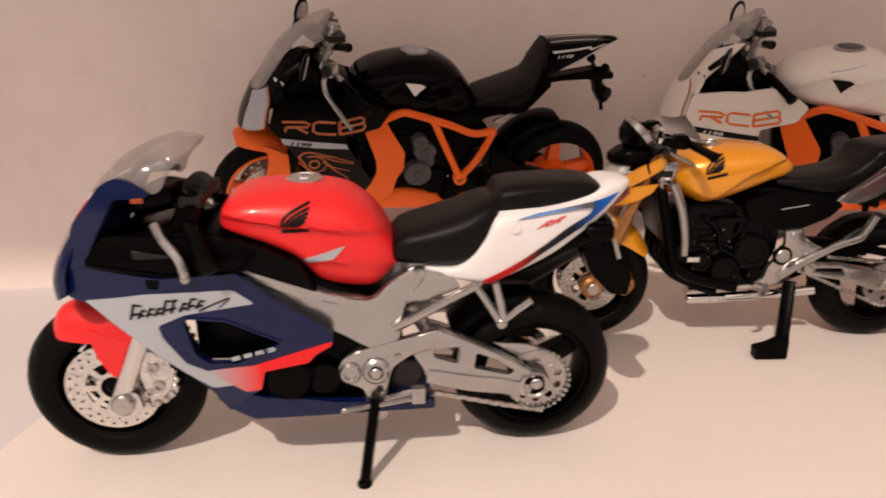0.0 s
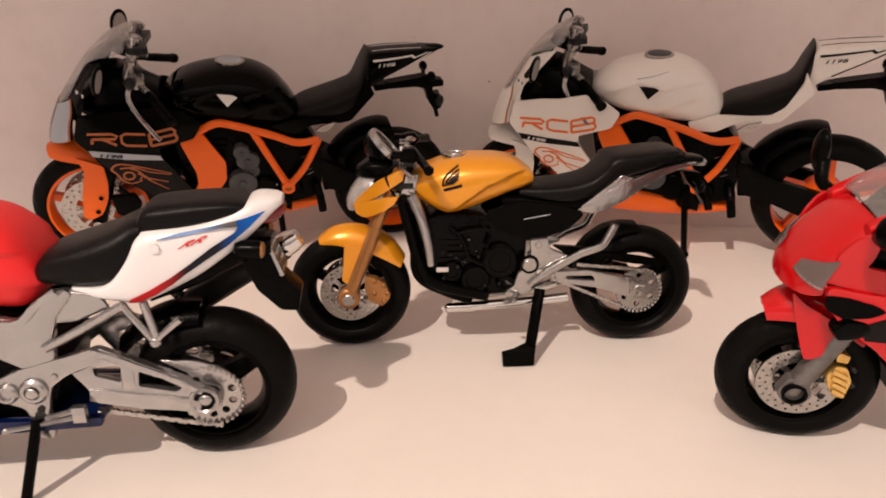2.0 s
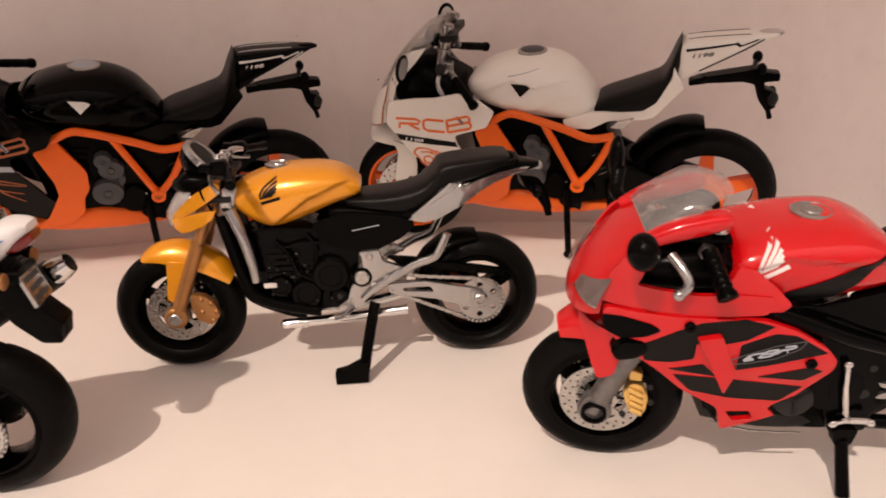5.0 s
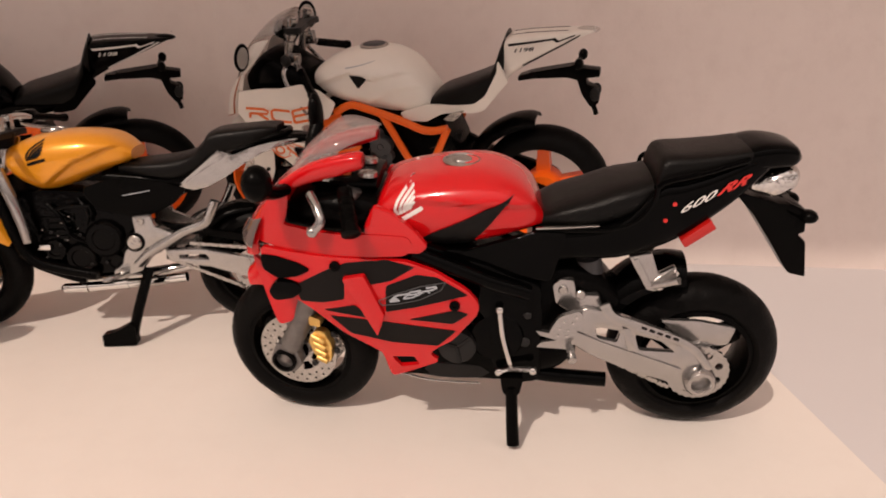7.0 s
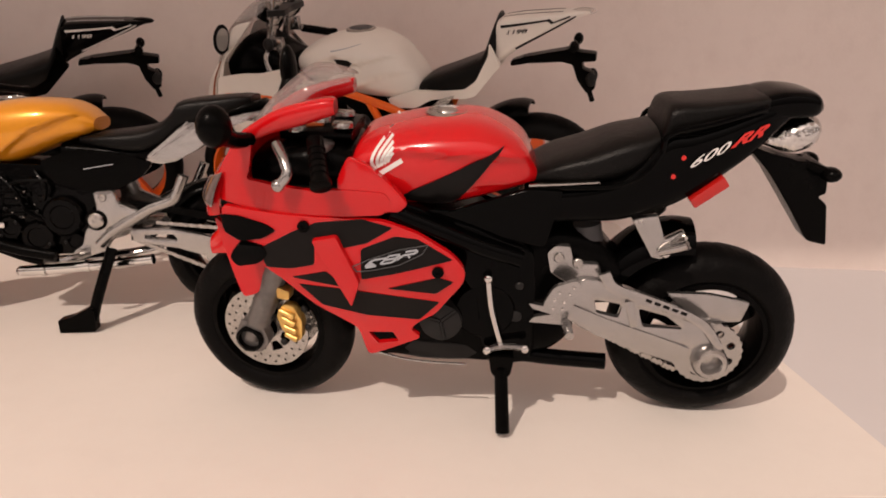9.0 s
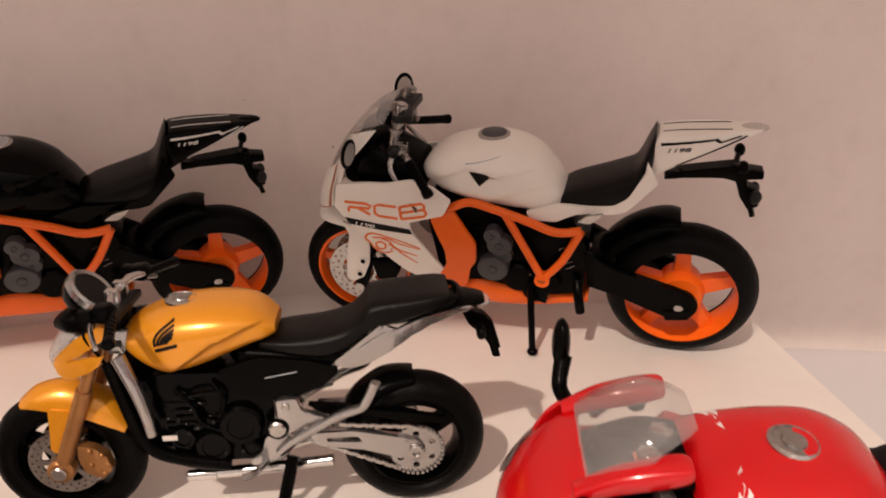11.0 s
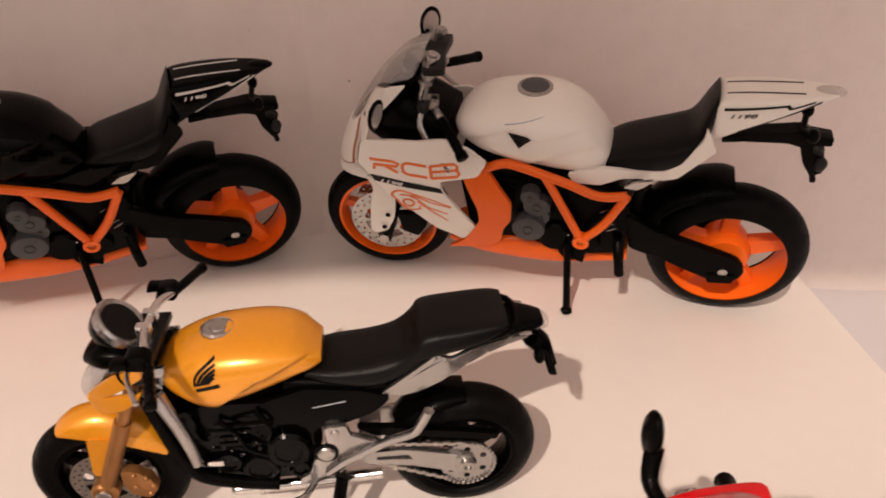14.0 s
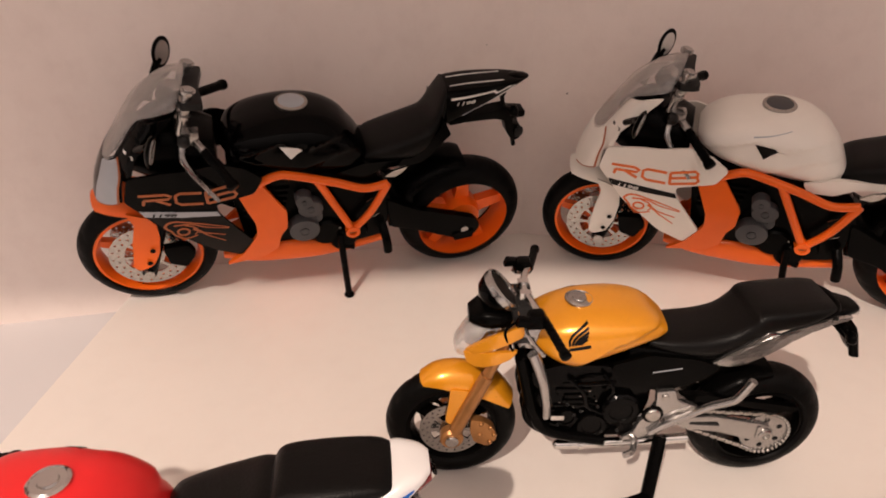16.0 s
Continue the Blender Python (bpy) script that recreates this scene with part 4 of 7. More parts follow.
        gd = skin(soft(guard, 1.2), lambda x, z: 8.6 + 0.04 * (40 - z), 1.0, 2.6, side)
        gd_ob = part("fork_guard", st_(gd), fender, leg)
        for hx, hz in ((115.6, 33.4), (117.6, 27.4)):
            part("guard_hole", st_(lathe([(0, 12.25 * side), (0.9, 12.25 * side), (0.9, 12.6 * side), (0, 12.6 * side)], hx, hz, 12, closed=False)), BLACK, gd_ob)
    part("front_mudguard", st_(arc_shell([(132.2, 52.0), (128.5, 54.6), (123, 55.2), (117, 53.6), (111, 50)], [(131.2, 48.6, 5.5), (127.5, 48.0, 7.4), (122, 47.0, 8.6), (117, 45.8, 9.0), (112.6, 44.2, 8.8)], 0.9)), fender, root)
    # bars, levers, mirrors
    yoke = plate(soft([(91, -11.5), (98, -11.5), (99.5, 0), (98, 11.5), (91, 11.5), (92.5, 0)], 2), 90.2, 92.4)
    bmesh.ops.transform(yoke, matrix=Matrix(((1, 0, 0, 0), (0, 0, 1, 0), (0, 1, 0, 0), (0, 0, 0, 1))), verts=yoke.verts)
    part("fork_yoke", st_(yoke), GREYPLASTIC, root)
    for side in (1, -1):
        drop = 0.0 if side == 1 else 4.5
        bar = tube([(97, 8.5 * side, 79 + drop), (93, 14 * side, 76.5 + drop)], 1.35, 10, 2)
        block(94, 98.6, 8.0 * side, 11.5 * side, 77 + drop, 82 + drop, bm=bar)
        bar_ob = part("clip_on_bar", st_(bar), SILVER, root, bevel=0.3)
        gp = grip_shape((94, 12 * side, 77 + drop), (85.5, 24.5 * side, 69.5 + drop * 1.6), 1.55)
        part("handlebar_grip", st_(gp), BLACK, bar_ob, "black rubber handlebar grip")
        part("master_cylinder", st_(ball(98.4, 13.4 * side, 80.4 + drop, 2.0, 1.8, 2.4, 14)), GREYPLASTIC, bar_ob)
        lv = tube([(98.6, 11 * side, 79 + drop), (99.6, 15 * side, 74.5 + drop), (95.6, 18 * side, 67.5 + drop), (90.6, 20.5 * side, 60.5 + drop)], 1.15, 8, 5, r1=0.7)
        part("lever", st_(lv), SILVER, bar_ob, "silver hand lever")
    mirror_glass(root, 106.6, 24.5, 85.4, 2.7, 4.2, -12, -14, [(112, 15.5, 80), (109, 20, 84), (107.4, 23.5, 86.6)], face=MIRROR)
    mirror_glass(root, 103.4, -24.5, 90.8, 3.0, 4.6, -6, -42, [(109.5, -14.5, 78.5), (107.6, -20, 83.5), (104.6, -24, 89)], face=MIRROR)
    # stand, pegs
    stand(root, (50.6, 13.2, 31.5), (48.8, 21.8, 7.2), 1.25, 2.0)
    for side in (1, -1):
        part("foot_peg", tube([(34.5, 12 * side, 33), (33.6, 16 * side, 29), (32.8, 16.5 * side, 23)], 1.7, 10, 2), BLACK, root)
        part("heel_plate", skin(soft([(35, 58.6), (31.8, 61), (26.6, 62.4), (29, 59.6), (31, 58.2)], 0.5), lambda x, z: 14.2, 1.0, 0.0, side), STEEL, root, "small silver heel plate")
    part("exhaust_stub", tube([(52, 11, 25), (45, 12, 23)], 1.2, 10, 1), BLACK, root)
    # settle the bodywork to its ride height above the axles
    done = set()
    for ob in root.children_recursive:
        if ob.parent in (rear, front) or ob in (rear, front) or ob.data.name in done:
            continue
        done.add(ob.data.name)
        for v in ob.data.vertices:
            if v.co.z > 0.0255:
                v.co.z = 0.0255 + (v.co.z - 0.0255) * 0.957
    return root


big_naked_tail_bike("race_motorcycle", "black and orange toy racing motorcycle on its side stand", bike_pose(44.9, 315.6, 19.7, 17.0, 25.5, 7.5),
                    GLOSSBLACK, CHARCOAL, PALEGREY, BROWNPRINT, PALEGREY, INK, WHITEPRINT, WHITEPRINT, ORANGE, "pale grey lamp panel", 0.0)
big_naked_tail_bike("race_motorcycle", "white and orange toy racing motorcycle on its side stand", bike_pose(217.3, 284.1, -16.2, 15.2, 25.5, 7.5),
                    WHITE, WHITE, WHITE, ORANGEPRINT, INK, WHITEPRINT, INK, INK, WHITE, "white lamp panel", 7.0)


# ---- the yellow naked bike ----
def wing_mark(root, x, z, s, surface, mat, under=True, tilt=10.0):
    """A plain wing-shaped mark of curved feathers with a bar under it, on both sides."""
    c, k = math.cos(radians(tilt)), math.sin(radians(tilt))
    feathers = [[(0.1, -0.1), (0.4, 1.7), (1.9, 3.4), (5.2, 5.0)], [(0.7, -0.1), (1.2, 1.3), (2.6, 2.7), (5.1, 3.9)], [(1.3, -0.1), (1.9, 1.0), (3.1, 2.0), (4.9, 2.9)],
                [(1.9, -0.1), (2.5, 0.7), (3.4, 1.4), (4.6, 2.0)], [(2.5, -0.1), (3.0, 0.4), (3.6, 0.8), (4.2, 1.1)]]
    spot = lambda u, w: (x - s * (u * c - 0.72 * w * k), z + s * (u * k + 0.72 * w * c))
    for side in (1, -1):
        for i, path in enumerate(feathers):
            part("emblem", skin(along([spot(u, w) for u, w in path], 0.56 * s, 0.40 * s, 4), surface, 0.15, 0.2 + 0.012 * i, side, cell=1.0), mat, root)
        if under:
            part("emblem_bar", skin([spot(u, w) for u, w in ((-0.2, -1.9), (4.6, -1.9), (4.6, -0.9), (-0.2, -0.9))], surface, 0.15, 0.18, side, cell=1.0), mat, root)


def filler_cap(root, x, z, r, tilt, mat=None):
    cap = lathe([(0, 0), (r, 0), (r, 0.5), (r * 0.86, 0.85), (r * 0.82, 0.6), (r * 0.5, 0.6), (r * 0.45, 0.9), (0, 0.9)], 0, 0, 32, closed=False)
    bmesh.ops.transform(cap, matrix=Matrix.Translation((x, 0, z)) @ pose(0, 0, 0, 0, tilt, 0) @ pose(0, 0, 0, -90, 0, 0) @ Matrix.Scale(-1, 4, (0, 1, 0)), verts=cap.verts)
    return part("filler_cap", cap, mat or STEEL, root, "round brushed metal filler cap")


def naked_bike(m):
    root = bike("naked_motorcycle", "golden yellow toy naked motorcycle with black engine, on its side stand", m)
    R, RF, WB = 17.2, 17.0, 79.9
    rear = wheel(root, "rear_wheel", 0, R, R, 4.9, 11.6, BLACK, 3, 0, "black three-spoke rear wheel", double=False, spoke_w=1.9)
    front = wheel(root, "front_wheel", WB, RF, RF, 3.5, 11.6, BLACK, 3, 8.2, "black three-spoke front wheel", disc_in=5.4, spoke_w=1.5)
    # chain drive
    sprocket(rear, -0.3, 17.6, 6.2, 6.4, SILVER, 32, 6)
    ch = chain_run((17, 25.4), (1.5, 23.9), 6.6, bmesh.new(), 1.15, 0.55)
    chain_run((23, 21.2), (3.6, 12.6), 6.6, ch, 1.15, 0.55)
    chain_run((1.5, 23.9), (-4.2, 22.4), 6.6, ch, 1.15, 0.55)
    part("chain", ch, STEEL, root, "silver drive chain")
    chain_wrap(rear, -0.3, 17.6, 6.3, 7.0, 100, 320, 0.5)
    # swing arm and guards
    arm = soft([(23.5, 23.9), (14.4, 24.1), (3.0, 21.6), (-1.0, 20.6), (-2.2, 18.0), (-1.0, 16.0), (2.6, 15.8), (11.7, 18.8), (22.6, 20.6)], 0.8)
    sa = plate(arm, 5.6, 7.6, [soft([(20, 22.4), (13, 22.4), (12, 21), (20, 21.6)], 0.4)])
    plate(arm, -7.6, -5.6, bm=sa)
    block(19, 24, -6, 6, 20.5, 24, bm=sa)
    sa_ob = part("swing_arm", sa, SILVER, root, "silver swing arm", bevel=0.3)
    bolt(sa_ob, -0.3, 7.6, 17.8, 1.9, 0.9, STEEL, "silver axle nut", True)
    part("chain_adjuster", block(1.2, 2.2, 7.5, 8.0, 16.8, 20.6), SILVER, sa_ob)
    part("chain_guard", skin(soft([(24.1, 31.0), (17.2, 30.4), (11.0, 29.0), (1.6, 27.5), (-7.4, 25.8), (-7.0, 24.3), (1.5, 25.3), (12.5, 27.6), (20.2, 28.3)], 0.6), lambda x, z: 6.6, 1.6), BLACK, root, "black chain guard")
    part("hugger", arc_shell([(0, 35.5), (4, 35.7), (8, 34.8), (11, 33.0), (14, 30.6), (16, 28)], [(0, 33.8, 4.2), (4, 33.2, 5.0), (7.5, 32.2, 5.6), (10, 30.4, 5.6), (12.4, 28, 5.6), (14, 26, 5.4)], 0.7), BLACK, root, "black rear mudguard")
    # engine: block with fins, covers and pipes
    en = plate(soft([(62, 38), (54, 40.5), (42.5, 40), (31.4, 34.6), (31.3, 28), (34.2, 20.2), (36, 17.4), (48, 17.2), (54, 19.4), (57.9, 23), (60, 29.5)], 1.5), -6.6, 6.6)
    en_ob = part("engine", en, ENGINEBLACK, root, "glossy black four-cylinder engine", bevel=0.35)
    for i in range(6):
        part("cooling_fin", block(46.5 - 1.1 * math.sin(3 * i), 53.5 + 1.4 * math.cos(2 * i), 6.2, 7.1 + 0.3 * math.sin(i), 27.2 + 1.7 * i, 28.3 + 1.7 * i), ENGINEBLACK, en_ob, bevel=0.15)
    for x, z, r, h in ((38.6, 27.4, 5.0, 9.0), (45.2, 22.2, 4.2, 8.6), (51.6, 24.6, 3.0, 8.2), (36.8, 20.8, 2.6, 8.0)):
        cv = lathe([(0, 6.4), (r, 6.4), (r, h - 0.8), (r * 0.86, h), (r * 0.6, h), (r * 0.55, h - 0.35), (0, h - 0.35)], x, z, 26, closed=False)
        part("engine_cover", cv, ENGINEBLACK, en_ob, "black round engine cover")
        for k in range(5):
            a = 2 * math.pi * k / 5 + r
            part("engine_bolt", tube([(x + r * 0.86 * math.cos(a), h - 0.9, z + r * 0.86 * math.sin(a)), (x + r * 0.86 * math.cos(a), h + 0.15, z + r * 0.86 * math.sin(a))], 0.34, 7, 1), ENGINEBLACK, en_ob)
    for pts in (((52, 7.5, 37), (48.5, 8.6, 33.5), (47, 8.4, 29), (43, 8.4, 26.5)), ((44, 7.5, 38.5), (41.5, 8.8, 35), (42.4, 8.6, 31.6)), ((50, 8, 35.5), (46, 8.8, 36.6), (41, 8.2, 36.4))):
        part("hose", tube(pts, 0.55, 8, 5), ENGINEBLACK, en_ob)
    for k in range(14):
        part("engine_bolt", ball(36 + 1.5 * k + 0.6 * math.sin(5 * k), 8.3 + 0.3 * math.cos(3 * k), 24.5 + 5.5 * math.sin(2.3 * k + 1), 0.42, 0.4, 0.42, 8), GREYPLASTIC, en_ob)
    # tiny steel beads added to stand in for bright highlight dots on the engine
    for k in range(9):
        part("engine_bolt", ball(45 + 1.3 * k * (k % 2) + 0.5 * k, 8.2, 30.5 + 3.4 * math.sin(1.9 * k), 0.24, 0.22, 0.24, 6), STEEL, en_ob)
    for side in (1, -1):
        for j, y in enumerate((3.0, 6.6)):
            part("exhaust_header", tube([(60, y * side, 33), (61.6, y * side, 27), (59.4, y * side, 21.6), (52, (y - 0.6) * side, 17.4), (46, (y - 1) * side, 15.2)], 1.3, 10, 5), BLACK, root, "black exhaust header pipe")
    ra = plate(soft([(65.2, 43), (62.6, 44), (60.4, 31), (62.6, 30)], 0.6), -8.2, 8.2)
    part("radiator", ra, BLACK, root, "black radiator", bevel=0.3)
    sl = tube([(52.2, 4.8, 12.5), (44, 5.0, 13.0), (30, 5.4, 14.2), (19, 6, 15.6)], 1.35, 12, 4)
    for x, z in ((47, 12.8), (36, 13.7), (28, 14.4)):
        tube([(x, 5.2, z), (x - 1.0, 5.2, z + 0.1)], 1.6, 12, 1, sl)
    ball(52.2, 4.8, 12.5, 1.35, bm=sl, n=12)
    part("exhaust_pipe", sl, CHROME, root, "bright chrome exhaust pipe along the belly")
    part("exhaust_pipe", tube([(51, -2, 12.6), (40, -3, 13), (22, -5, 15), (6, -9, 22)], 1.7, 12, 4), CHROME, root)
    # frame blade, pivot plate, passenger peg arm
    for side in (1, -1):
        fb = part("frame_spar", tube([(61.8, 9.4 * side, 46.4), (60.2, 10.0 * side, 42.4), (58.8, 10.3 * side, 38.0), (57.6, 10.3 * side, 32.0), (57.2, 10.0 * side, 27.4)], 1.6, 16, 6, flat=0.8, r1=1.2), SILVER, root, "silver curved frame spar")
        part("cradle_tube", tube([(64.4, 8.2 * side, 44.4), (62.7, 8.6 * side, 37.0), (60.6, 8.8 * side, 28.6), (57.6, 8.8 * side, 22.6), (50.9, 8.6 * side, 19.6), (41.7, 8.2 * side, 17.4)], 1.5, 12, 5), BLACK, root, "black frame tube under the engine")
        part("spar_stub", block(52.4, 55.8, 8.4 * side - 0.5, 8.4 * side + 0.5, 24.8, 26.3), CHROME, fb, "bright stub under the spar", bevel=0.4)
        for z, x in ((28.0, 57.2),):
            bolt(fb, x, (10.2 if side == 1 else -10.8), z, 0.6, 0.5, STEEL)
        piv = [(30.6, 33.6), (26.0, 34.0), (25.0, 30.8), (19.0, 28.2), (19.4, 27.2), (24.6, 26.6), (26.6, 22.6), (29.5, 18.6), (34.6, 17.0), (37.2, 17.2), (37.0, 18.8), (34.6, 20.4), (33.6, 24.0), (31.6, 26.0), (30.2, 29.5)]
        pp = part("pivot_plate", skin(soft(piv, 0.6), lambda x, z: 8.9, 1.8, 0.0, side, [circle(27.6, 24.0, 0.9, 10)]), SILVER, root, "silver foot-rest plate", bevel=0.35)
        if side == 1:
            part("pivot_ring", lathe([(1.8, 8.7), (2.6, 8.7), (2.6, 9.15), (1.8, 9.15)], 30.6, 26.6, 26), BLACK, pp, "dark ring round the pivot")
            bolt(pp, 30.6, 8.8, 26.6, 1.95, 1.0, STEEL, "large round pivot bolt")
            bolt(pp, 28.4, 8.8, 32.2, 0.9, 0.6, STEEL)
        hg = tube([(30.4, 9.0 * side, 20.4), (27.0, 9.3 * side, 23.6), (22.4, 9.4 * side, 26.4), (17.0, 9.6 * side, 29.6), (12.0, 9.8 * side, 31.4), (10.4, 9.9 * side, 33.4), (8.4, 10 * side, 37.8)], 1.35, 12, 3, flat=0.75)
        part("peg_hanger", hg, SILVER, root, "silver passenger foot-rest arm")
        part("foot_peg", tube([(33.6, 8.5 * side, 18), (35.6, 13 * side, 18.2), (38, 14 * side, 18)], 0.8, 8, 3), SILVER, root)
    # tank
    secs = [(62.4, 46.6, 49.6, 4.5, 2.8, 0.5), (60.4, 44.6, 51.6, 7, 2.9, 0.42), (56, 41.6, 53.6, 9.4, 2.8, 0.42), (51.5, 40.2, 54.9, 10.5, 2.8, 0.42), (46, 41.6, 55.5, 10.8, 2.8, 0.42), (40, 44.0, 55.4, 10.3, 2.8, 0.44), (35.4, 45.8, 54.6, 9.0, 2.9, 0.42), (32, 46.8, 52.8, 7.6, 2.8, 0.45), (29.8, 47.8, 51.0, 6.0, 2.6, 0.5)]
    tank = part("fuel_tank", drawn_in(loft(secs, 132, smooth=14), (29, 36, 43, 48, 53, 60), (53.4, 51.6, 48.6, 45.0, 40.6, 39.0), 0.13, 1.1), YELLOW, root, "golden yellow painted fuel tank")
    side_of = laid_on(tank)
    wing_mark(tank, 53.8, 48.9, 1.02, side_of, INK, True, 16)
    filler_cap(tank, 50.2, 54.8, 3.5, -3)
    # seat, side covers and tail
    part("seat", loft([(33.4, 44.4, 47, 5.6, 3), (28, 43.4, 47.6, 7.4, 3), (20, 42, 48.6, 8, 3), (14.4, 43.8, 50.2, 8, 3), (11, 46.4, 53.0, 8, 3.4), (8.6, 48.6, 55.4, 8.2, 4), (0, 51.0, 56.4, 8.0, 4), (-5.4, 53.2, 56.8, 7.4, 4), (-8.2, 54.8, 56.6, 6.4, 3.6)], 28), SATIN, root, "black two-step dual seat")
    part("under_seat", loft([(38, 39, 45.4, 6, 4), (28, 38.6, 44.6, 6.6, 4), (18, 39.6, 44, 6.8, 4), (10, 43, 47.6, 6.6, 4)], 20), BLACK, root, "black under-seat body")
    part("grab_rail", tube([(-1, 6.6, 52.6), (-8.6, 5.8, 54.4), (-10.6, 0, 55), (-8.6, -5.8, 54.4), (-1, -6.6, 52.6)], 0.8, 8, 4), BLACK, root)
    for side in (1, -1):
        cov = part("side_cover", skin(soft([(42.6, 41.2), (33.5, 44), (22, 42.6), (16, 40.4), (19.5, 36.7), (28.6, 32.5), (40, 36)], 1.4), lambda x, z: 8.0 - 0.012 * (z - 39) ** 2, 1.0, 0.0, side), BLACK, root, "black side cover")
        part("cover_line", skin(slanted((32.4, 39.1), (25.4, 40.3), 0.22, 0.22), lambda x, z: 8.0 - 0.012 * (z - 39) ** 2, 0.2, 0.15, side), PALEGREY, cov)
        tail_at = lambda x, z: 7.6 - 0.10 * max(0, 4 - x)
        tail = [(18.1, 41.0), (13.5, 45.1), (6.4, 50.8), (5.1, 49.9), (3.3, 49.3), (-0.3, 50.8), (-5.4, 52.2), (-11.3, 53.2), (-13.4, 53.2), (-12.1, 52.2), (-8.4, 51.3), (-4.1, 49.7), (0.2, 47.4), (4.5, 44.3), (10.3, 41.0), (14.0, 40.2)]
        tp = part("tail_panel", skin(soft(tail, 0.4), tail_at, 1.2, 0.0, side), SILVER, root, "silver pointed tail panel", bevel=0.3)
        part("tail_ridge", skin(along([(17.0, 42.0), (12.6, 45.4), (6.6, 50.2)], 0.7, 1.1), tail_at, 0.6, 0.45, side), SILVER, tp, bevel=0.2)
        part("tail_ridge", skin(along([(15.6, 42.2), (11.0, 45.4), (4.2, 49.4)], 0.6, 0.9), tail_at, 0.6, 0.35, side), SILVER, tp, bevel=0.2)
    part("tail_body", loft([(4, 48.6, 52, 5.5, 3), (-5, 50, 54, 5.5, 3), (-12, 51.4, 54.4, 4.6, 3), (-16.4, 52, 53.8, 2.6, 3)], 20), BLACK, root)
    part("tail_lamp", loft([(-13, 51.4, 53.8, 3.4, 2.5), (-16.8, 51.2, 53.4, 2.6, 2.5), (-17.8, 51.8, 52.8, 1.2, 2.5)], 16), LENS, root, "clear tail lamp")
    pl = plate(soft([(-11.4, 50), (-16.4, 49.4), (-18.8, 46.6), (-20.6, 40.6), (-18.9, 39.8), (-16, 44), (-13, 46.8)], 0.5), -1.6, 1.6)
    pl_ob = part("plate_holder", pl, BLACK, root, "black plate holder with indicators", bevel=0.25)
    for side in (1, -1):
        ind = ball(-15.4, 4.8 * side, 46.4, 1.2, 1.9, 1.7, 12, tube([(-14, 1.2 * side, 48), (-15.2, 4.4 * side, 46.6)], 0.6, 8, 1))
        part("indicator", ind, BLACK, pl_ob)
    part("plate_blade", tube([(-17.4, 2.2, 46), (-19.4, 2.6, 39.2)], 0.65, 8, 1, flat=1.8), BLACK, pl_ob)
    # front end
    part("front_mudguard", arc_shell([(88, 32.6), (84.4, 35.4), (79, 36.5), (73.5, 35.4), (68, 32.4), (64.2, 26.8)], [(87.0, 31.4, 3.4), (82.8, 31.6, 4.6), (77.8, 30.4, 5.0), (72.8, 28.8, 5.0), (69, 26.8, 4.8), (65.6, 24.6, 4.2)], 0.7), YELLOW, root, "golden yellow front mudguard")
    for side in (1, -1):
        part("mudguard_stay", skin(soft([(80.4, 32), (75.4, 31.4), (76.6, 27), (78.2, 22), (79.6, 20.4), (81.6, 21.4), (80.9, 26.7)], 0.9), lambda x, z: 5.4, 0.9, 0, side), YELLOW, root)
        leg = part("fork_leg", tube([(80.0, 5.6 * side, 16.4), (71.6, 5.6 * side, 36.8)], 1.75, 14, 1), GOLD, root, "gold lower fork leg")
        part("fork_tube", tube([(71.6, 5.6 * side, 36.8), (64.2, 5.6 * side, 54.6)], 1.35, 14, 1), GOLD, leg)
        foot = lathe([(0, 4.2 * side), (3.0, 4.2 * side), (3.0, 6.6 * side), (2.4, 7.2 * side), (0, 7.2 * side)], 79.9, 16.6, 20, closed=False)
        part("axle_clamp", foot, GOLD, leg)
        bolt(leg, 79.9, 7.1 if side == 1 else -8.0, 16.6, 1.7, 0.9, STEEL, "silver axle end")
        cal = plate(soft([(75.2, 23.2), (72.0, 22.6), (69.4, 20.4), (68.4, 16.8), (70.8, 14.2), (74.4, 16.0), (75.4, 19.6)], 0.7), 4.4 * side, 6.8 * side)
        for bx, bz in ((70.2, 20.6), (69.2, 18.2), (70.2, 15.8), (72.6, 21.8), (72.8, 18.2)):
            ball(bx, 6.8 * side, bz, 0.75, 0.75, 0.75, 8, cal)
        part("brake_caliper", cal, GOLD, leg, "gold brake caliper", bevel=0.2)
    yk = block(61.4, 67.4, -7.2, 7.2, 47.5, 49.2)
    block(61, 66.6, -7.0, 7.0, 53.4, 55.0, bm=yk)
    tube([(65.4, 0, 46), (62.6, 0, 55)], 2.0, 12, 1, yk)
    part("fork_yoke", yk, GREYPLASTIC, root, bevel=0.3)
    # lamp mask, instruments
    blades = ([(77.2, 43.9), (74.3, 46.8), (70.5, 50.0), (64.8, 53.0), (63.6, 52.2), (64.2, 50.0), (67.7, 47.7), (71.5, 45.3), (75.3, 43.4)], [(77.6, 43.2), (73.8, 44.2), (69.3, 45.4), (65.1, 46.0), (66.6, 43.6), (69.5, 41.7), (72.6, 40.3), (74.8, 39.7), (76.8, 40.6)])
    for side in (1, -1):
        for blade in blades:
            part("lamp_mask", skin(soft(blade, 0.4), lambda x, z: 8.2 - 0.035 * max(0, x - 66) ** 1.9, 1.0, 0.0, side, cell=1.4), YELLOW, root, "golden yellow blade of the lamp mask", bevel=0.2)
        part("yoke_cover", skin(soft([(63.6, 51.2), (59.8, 51.4), (61.3, 45.8), (64.9, 46.0)], 0.5), lambda x, z: 7.0, 1.4, 0.0, side), SILVER, root, "silver fork clamp", bevel=0.4)
